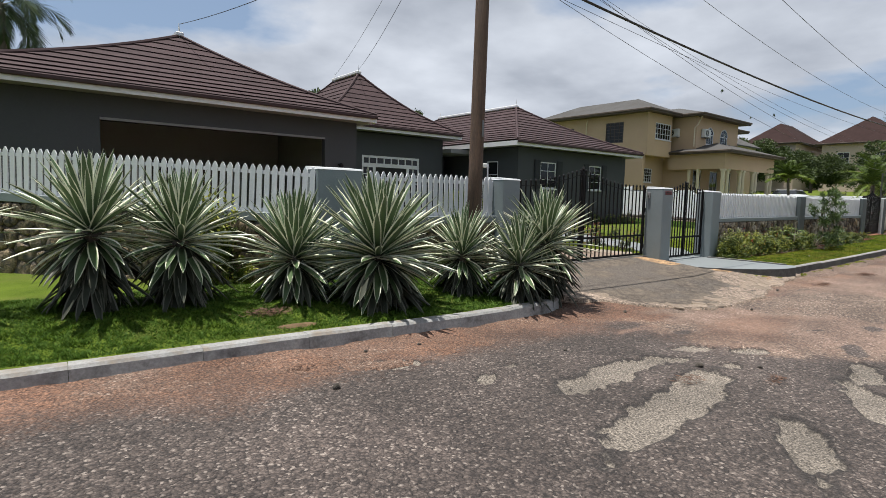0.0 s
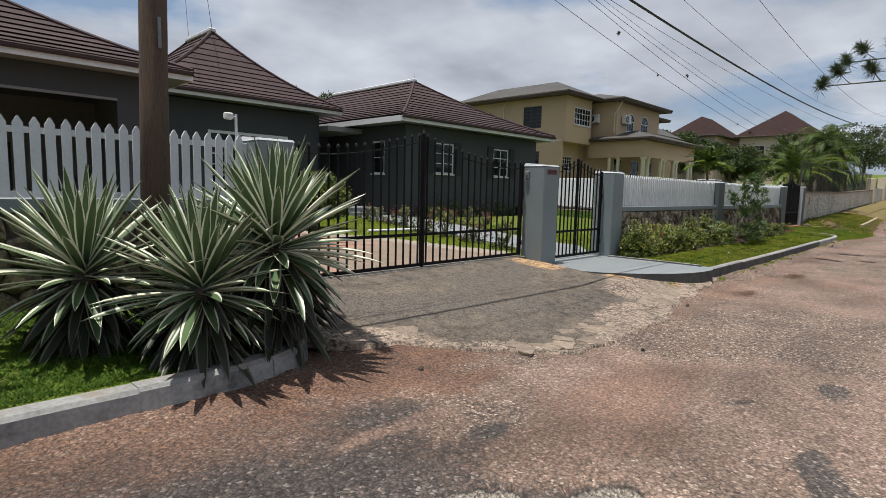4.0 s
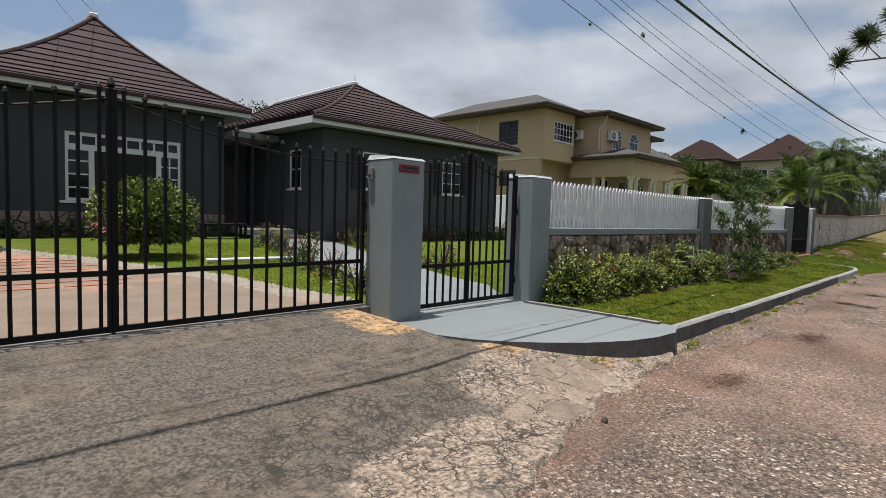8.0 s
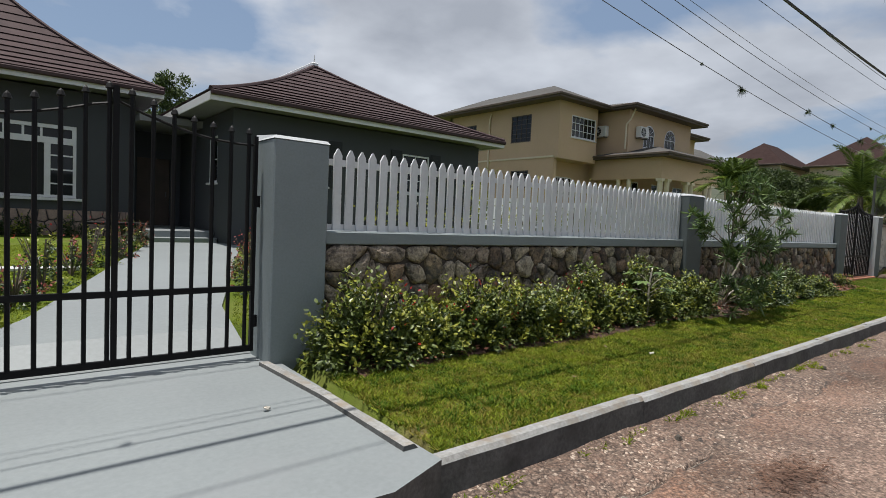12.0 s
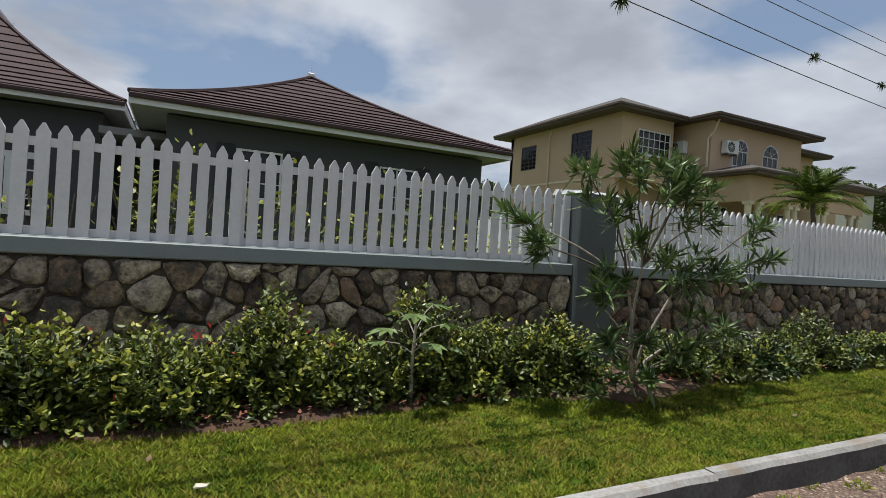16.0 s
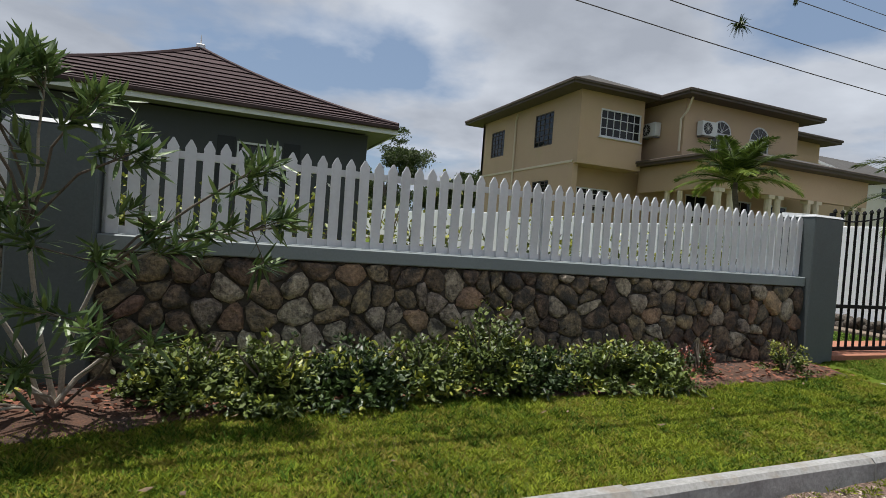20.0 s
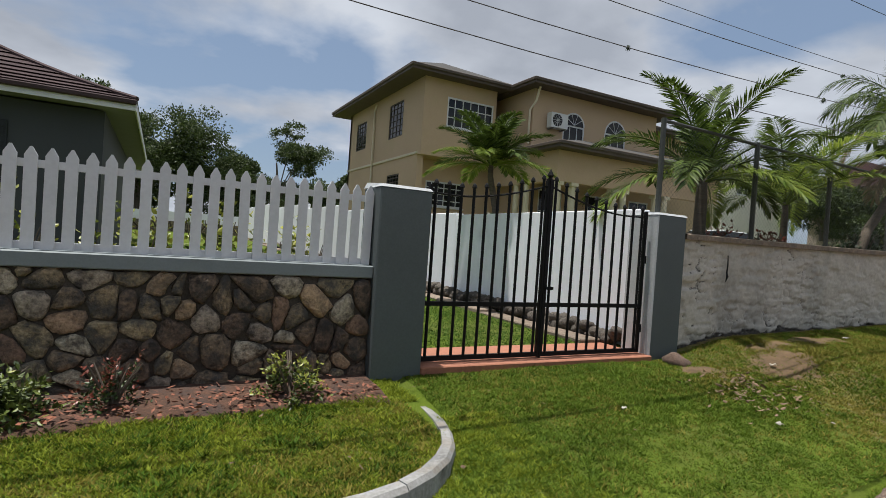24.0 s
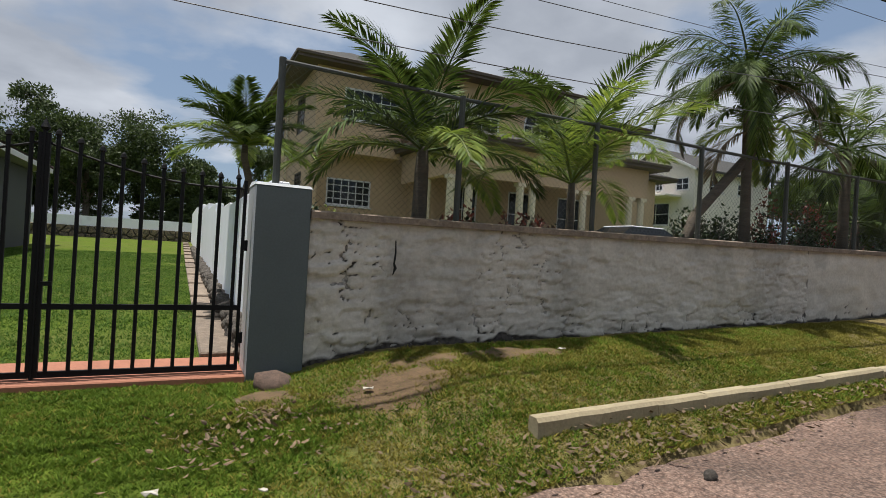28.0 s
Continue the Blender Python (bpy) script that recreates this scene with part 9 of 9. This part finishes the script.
rnd = random.Random(88)
kerb_foot = []
for k in range(70):
    x = rnd.uniform(14.4, 27)
    kerb_foot.append((x, 4.53 - abs(rnd.gauss(0, 0.05)), float(road_z(x)) + 0.02, rnd.uniform(0.02, 0.08)))
weeds("kerb_weeds", kerb_foot, "small green weeds growing along the kerb foot", 89)
weeds("landing_weeds", [(12.62, 4.78, 0.13, 0.07), (12.8, 4.66, 0.12, 0.06), (12.5, 4.92, 0.15, 0.04), (13.2, 4.48, 0.08, 0.05), (14.3, 4.42, 0.05, 0.07), (14.5, 4.42, 0.05, 0.07), (11.95, 5.7, 0.22, 0.02)], "small green weeds at the foot of the landing", 90)

# ---- broken concrete along the mouth of the driveway ----
bc = thing("broken_concrete", (10, 4.8, 0.1), "cracked and broken pale concrete at the driveway mouth", "pavement", kind="structure")
rnd = random.Random(70)


pts = [q for q in jitter_points(7.2, 12.9, 3.55, 5.1, 0.2, rnd, 0.6) if rnd.random() < 0.7]
for p, poly in cells(pts, 7.2, 12.9, 3.55, 5.1, 0.008):
    lower = np.interp(p.x, [7.2, 7.82, 8.1, 8.4, 9, 10.2, 11.6, 12.4, 13.6], [4.75, 4.25, 3.95, 3.7, 3.72, 3.76, 4.02, 4.22, 4.36])
    if not lower + 0.1 < p.y < lower + 0.6 or rnd.random() < 0.25 or vnoise(p.x * 1.3, p.y * 1.3, 9) < 0.42:
        continue
    cx, cy = sum(v.x for v in poly) / len(poly), sum(v.y for v in poly) / len(poly)
    ring = []
    for k in range(len(poly)):
        a, b = poly[k], poly[(k + 1) % len(poly)]
        for f in (0.0, 0.2, 0.4, 0.6, 0.8):
            v = a.lerp(b, f)
            q = 1 - rnd.uniform(0.0, 0.07)
            ring.append(Vector((cx + (v.x - cx) * q + 0.22 * float(fbm(v.x * 5, v.y * 5, 91) - 0.5), cy + (v.y - cy) * q + 0.22 * float(fbm(v.x * 5, v.y * 5, 92) - 0.5))))
    lift = rnd.uniform(0.001, 0.006)
    bm = bmesh.new()
    rows = [[(cx + (v.x - cx) * f - cx, cy + (v.y - cy) * f - cy, drive_z(v.x, v.y) + d - drive_z(cx, cy)) for v in ring] for f, d in ((1.0, -0.02), (1.0, lift - 0.004), (0.95, lift))]
    vs = [[bm.verts.new(v) for v in r] for r in rows]
    for a, b in zip(vs, vs[1:]):
        for k in range(len(a)):
            bm.faces.new((a[k], a[(k + 1) % len(a)], b[(k + 1) % len(a)], b[k]))
    bm.faces.new(vs[-1])
    ob = part("slab_piece", bm, CONCRETE_PALE, bc, local=True)
    ob.location = Vector((cx, cy, drive_z(cx, cy))) - org(bc)

# litter: stones, papers, fallen leaves
rnd = random.Random(71)


def pebble(x, y, r, z, material_mesh, label="loose dark stone lying on the road"):
    ob = new("loose_stone", material_mesh)
    ob.matrix_world = Matrix.LocRotScale(Vector((x, y, z + r * 0.35)), Euler((rnd.random() * 6, rnd.random() * 6, 0)), (r * 2, r * 2, r * 1.5))
    return tagged(ob, label, "stone", "loose stones")


for x, y, r in ((11.98, 4.28, 0.035), (11.75, 4.0, 0.03), (1.9, 3.6, 0.03), (5.1, 2.35, 0.04), (2.6, 4.35, 0.025), (3.2, 4.3, 0.025), (6.9, 4.3, 0.03), (4.4, 3.4, 0.02), (5.6, 2.0, 0.025), (33.5, 3.95, 0.045), (31.2, 3.7, 0.03), (9.0, 3.4, 0.025), (16.2, 4.3, 0.03), (19.3, 4.35, 0.03), (24.2, 4.3, 0.03)):
    pebble(x, y, r, float(road_z(x)), ROCKS[rnd.randrange(5)])
boulder_mesh = ROCKS[2].copy()
boulder_mesh.materials[0] = mat("reddish weathered boulder", (0.17, 0.11, 0.08), (0.06, 0.042, 0.034), scale=7, fine=40, rough=0.95, bump=0.9, dist=0.02)
big = new("boulder", boulder_mesh)
big.matrix_world = Matrix.LocRotScale(Vector((31.33, 6.36, float(ground_z(31.33, 6.36)) - 0.02)), Euler((0.3, 0.2, 0.8)), (0.44, 0.3, 0.22))
tagged(big, "half-buried brown rock beside the gate pillar", "rock")


def earth_patch(cx, cy, ax, ay, seed, label, rise=0.05):
    X, Y = np.meshgrid(np.arange(cx - ax * 1.5, cx + ax * 1.5, 0.04), np.arange(cy - ay * 1.6, min(cy + ay * 1.6, 6.56), 0.04), indexing="ij")
    d = np.hypot((X - cx) / ax, (Y - cy) / ay)
    Z = ground_z(X, Y) + 0.02 * (fbm(X * 0.7, Y * 0.7, 3) - 0.5) + rise * (0.75 - d + 1.5 * (fbm(X * 2.6, Y * 2.6, seed, 5) - 0.5)).clip(-0.8, 0.45) + 0.006 * fbm(X * 14, Y * 14, seed + 1)
    return tagged(sheet("bare_earth", X, Y, Z, EARTH), label, "ground", kind="structure")


earth_patch(31.15, 5.85, 0.34, 0.46, 5, "trodden bare earth patch before the gate pillar")
earth_patch(32.0, 5.7, 0.8, 0.36, 6, "dry bare earth showing through thin grass", 0.032)
earth_patch(33.4, 6.05, 1.3, 0.3, 16, "thin brown soil along the foot of the wall", 0.035)
earth_patch(2.2, 4.98, 0.28, 0.07, 7, "bare earth beside the west kerb")
earth_patch(2.02, 5.34, 0.10, 0.07, 8, "small bare earth spot in the west lawn")
paper_spots = ((31.87, 5.61, 0.045), (30.49, 4.73, 0.042), (31.0, 4.6, 0.025), (33.9, 5.9, 0.05), (29.4, 5.3, 0.03), (17.4, 5.2, 0.03), (13.9, 5.6, 0.025))
for x, y, r in paper_spots:
    z = (0.272 if x < 14 else float(ground_z(x, y)) + 0.035)
    bm = bmesh.new()
    vs = [bm.verts.new((x + r * math.cos(a) * rnd.uniform(0.7, 1.2), y + 0.6 * r * math.sin(a) * rnd.uniform(0.7, 1.2), z + rnd.uniform(0, 0.02))) for a in [k * math.pi / 4 for k in range(8)]]
    top = [bm.verts.new((v.co.x, v.co.y, v.co.z + 0.006)) for v in vs]
    bm.faces.new(vs[::-1])
    bm.faces.new(top)
    for k in range(8):
        bm.faces.new((vs[k], vs[(k + 1) % 8], top[(k + 1) % 8], top[k]))
    tagged(part("paper_scrap", bm, PAPER), "crumpled pale paper scrap lying on the grass", "litter", "paper scraps")
rng = np.random.default_rng(72)
n = 170
x = np.where(rng.random(n) < 0.45, rng.normal(31.3, 0.45, n), rng.uniform(15, 38, n))
y = np.where(np.abs(x - 31.3) < 1.2, rng.normal(5.3, 0.35, n), rng.uniform(4.9, 6.4, n))
pos = np.stack([x, y, ground_z(x, y) + 0.035], -1)
a = rng.uniform(0, 6.28, n)
along = unit(np.stack([np.cos(a), np.sin(a), rng.uniform(-0.1, 0.3, n)], -1))
side = unit(np.cross(along, np.array([0, 0, 1.0]) + rng.normal(size=(n, 3)) * 0.3))
vs, fs = leaf_quads(pos, along, side, rng.uniform(0.025, 0.07, n), rng.uniform(0.012, 0.03, n), -0.1)
tagged(raw("fallen_leaves", vs, fs, LITTER), "dry brown leaves scattered on the grass", "leaves", kind="stuff")
n = 2600
x, y = rng.uniform(14.8, 27.65, n), rng.uniform(5.93, 6.5, n)
pos = np.stack([x, y, ground_z(x, y) + 0.05 + 0.03 * rng.random(n)], -1)
a = rng.uniform(0, 6.28, n)
along = unit(np.stack([np.cos(a), np.sin(a), rng.uniform(-0.2, 0.4, n)], -1))
side = unit(np.cross(along, np.array([0, 0, 1.0]) + rng.normal(size=(n, 3)) * 0.5))
vs, fs = leaf_quads(pos, along, side, rng.uniform(0.03, 0.08, n), rng.uniform(0.012, 0.03, n), 0.0)
tagged(raw("mulch_leaves", vs, fs, LITTER_RED), "red-brown fallen leaves mulching the hedge bed", "leaves", kind="stuff")
# dry needles raked into small heaps on the road, and leaves along the far kerb
for hx, hy, hr, hn in ((16.27, 3.65, 0.2, 700), (13.57, 3.73, 0.15, 400), (1.9, 4.2, 0.12, 160), (4.6, 2.2, 0.08, 120), (5.3, 1.75, 0.07, 100), (2.02, 5.34, 0.12, 420)):
    x, y = rng.normal(hx, hr, hn), rng.normal(hy, hr * 0.42, hn)
    lift = 0.02 * np.exp(-((x - hx) ** 2 + 5 * (y - hy) ** 2) / (hr * hr))
    pos = np.stack([x, y, np.where(y > 4.85, ground_z(x, y) + 0.028, road_z(x) + 0.008) + lift * rng.random(hn)], -1)
    a = rng.uniform(0, 6.28, hn)
    along = unit(np.stack([np.cos(a), np.sin(a), rng.uniform(-0.1, 0.25, hn)], -1))
    side = unit(np.cross(along, np.array([0, 0, 1.0]) + rng.normal(size=(hn, 3)) * 0.4))
    vs, fs = leaf_quads(pos, along, side, rng.uniform(0.03, 0.09, hn), np.full(hn, 0.006), 0.0)
    tagged(raw("needle_heap", vs, fs, NEEDLE), "small heap of dry red-brown needles on the ground", "litter", kind="stuff")
n = 130
x, y = rng.normal(31.0, 0.26, n), rng.normal(5.25, 0.2, n)
pos = np.stack([x, y, ground_z(x, y) + 0.035 + 0.02 * rng.random(n)], -1)
a = rng.uniform(0, 6.28, n)
along = unit(np.stack([np.cos(a), np.sin(a), rng.uniform(-0.1, 0.5, n)], -1))
side = unit(np.cross(along, np.array([0, 0, 1.0]) + rng.normal(size=(n, 3)) * 0.6))
vs, fs = broad_leaves(pos, along, side, rng.uniform(0.03, 0.075, n), rng.uniform(0.014, 0.03, n), -0.15)
tagged(raw("leaf_pile", vs, fs, LITTER), "pile of curled dry leaves on the grass", "leaves", kind="stuff")
n = 620
x = rng.uniform(31.6, 38.5, n)
y = np.interp(x, [31.6, 32.75, 34, 36, 40], [4.35, 4.45, 4.5, 4.6, 4.8]) + rng.normal(-0.06, 0.16, n)
pos = np.stack([x, y, np.maximum(ground_z(x, y) + 0.03, road_z(x) + 0.03)], -1)
a = rng.uniform(0, 6.28, n)
along = unit(np.stack([np.cos(a), np.sin(a), rng.uniform(-0.1, 0.4, n)], -1))
side = unit(np.cross(along, np.array([0, 0, 1.0]) + rng.normal(size=(n, 3)) * 0.5))
vs, fs = leaf_quads(pos, along, side, rng.uniform(0.03, 0.09, n), rng.uniform(0.012, 0.035, n), -0.1)
tagged(raw("kerbside_leaves", vs, fs, LITTER), "dry brown leaves gathered along the sandy kerb", "leaves", kind="stuff")
# crack in the rubble wall
bm = bmesh.new()
tube(bm, [(32.39, 6.555, 1.62), (32.395, 6.553, 1.5), (32.385, 6.553, 1.4), (32.40, 6.553, 1.36), (32.375, 6.553, 1.29)], [0.006, 0.009, 0.010, 0.016, 0.004], 5)
tagged(part("wall_crack", bm, DARK), "dark crack in the whitewashed wall", "crack", kind="structure")
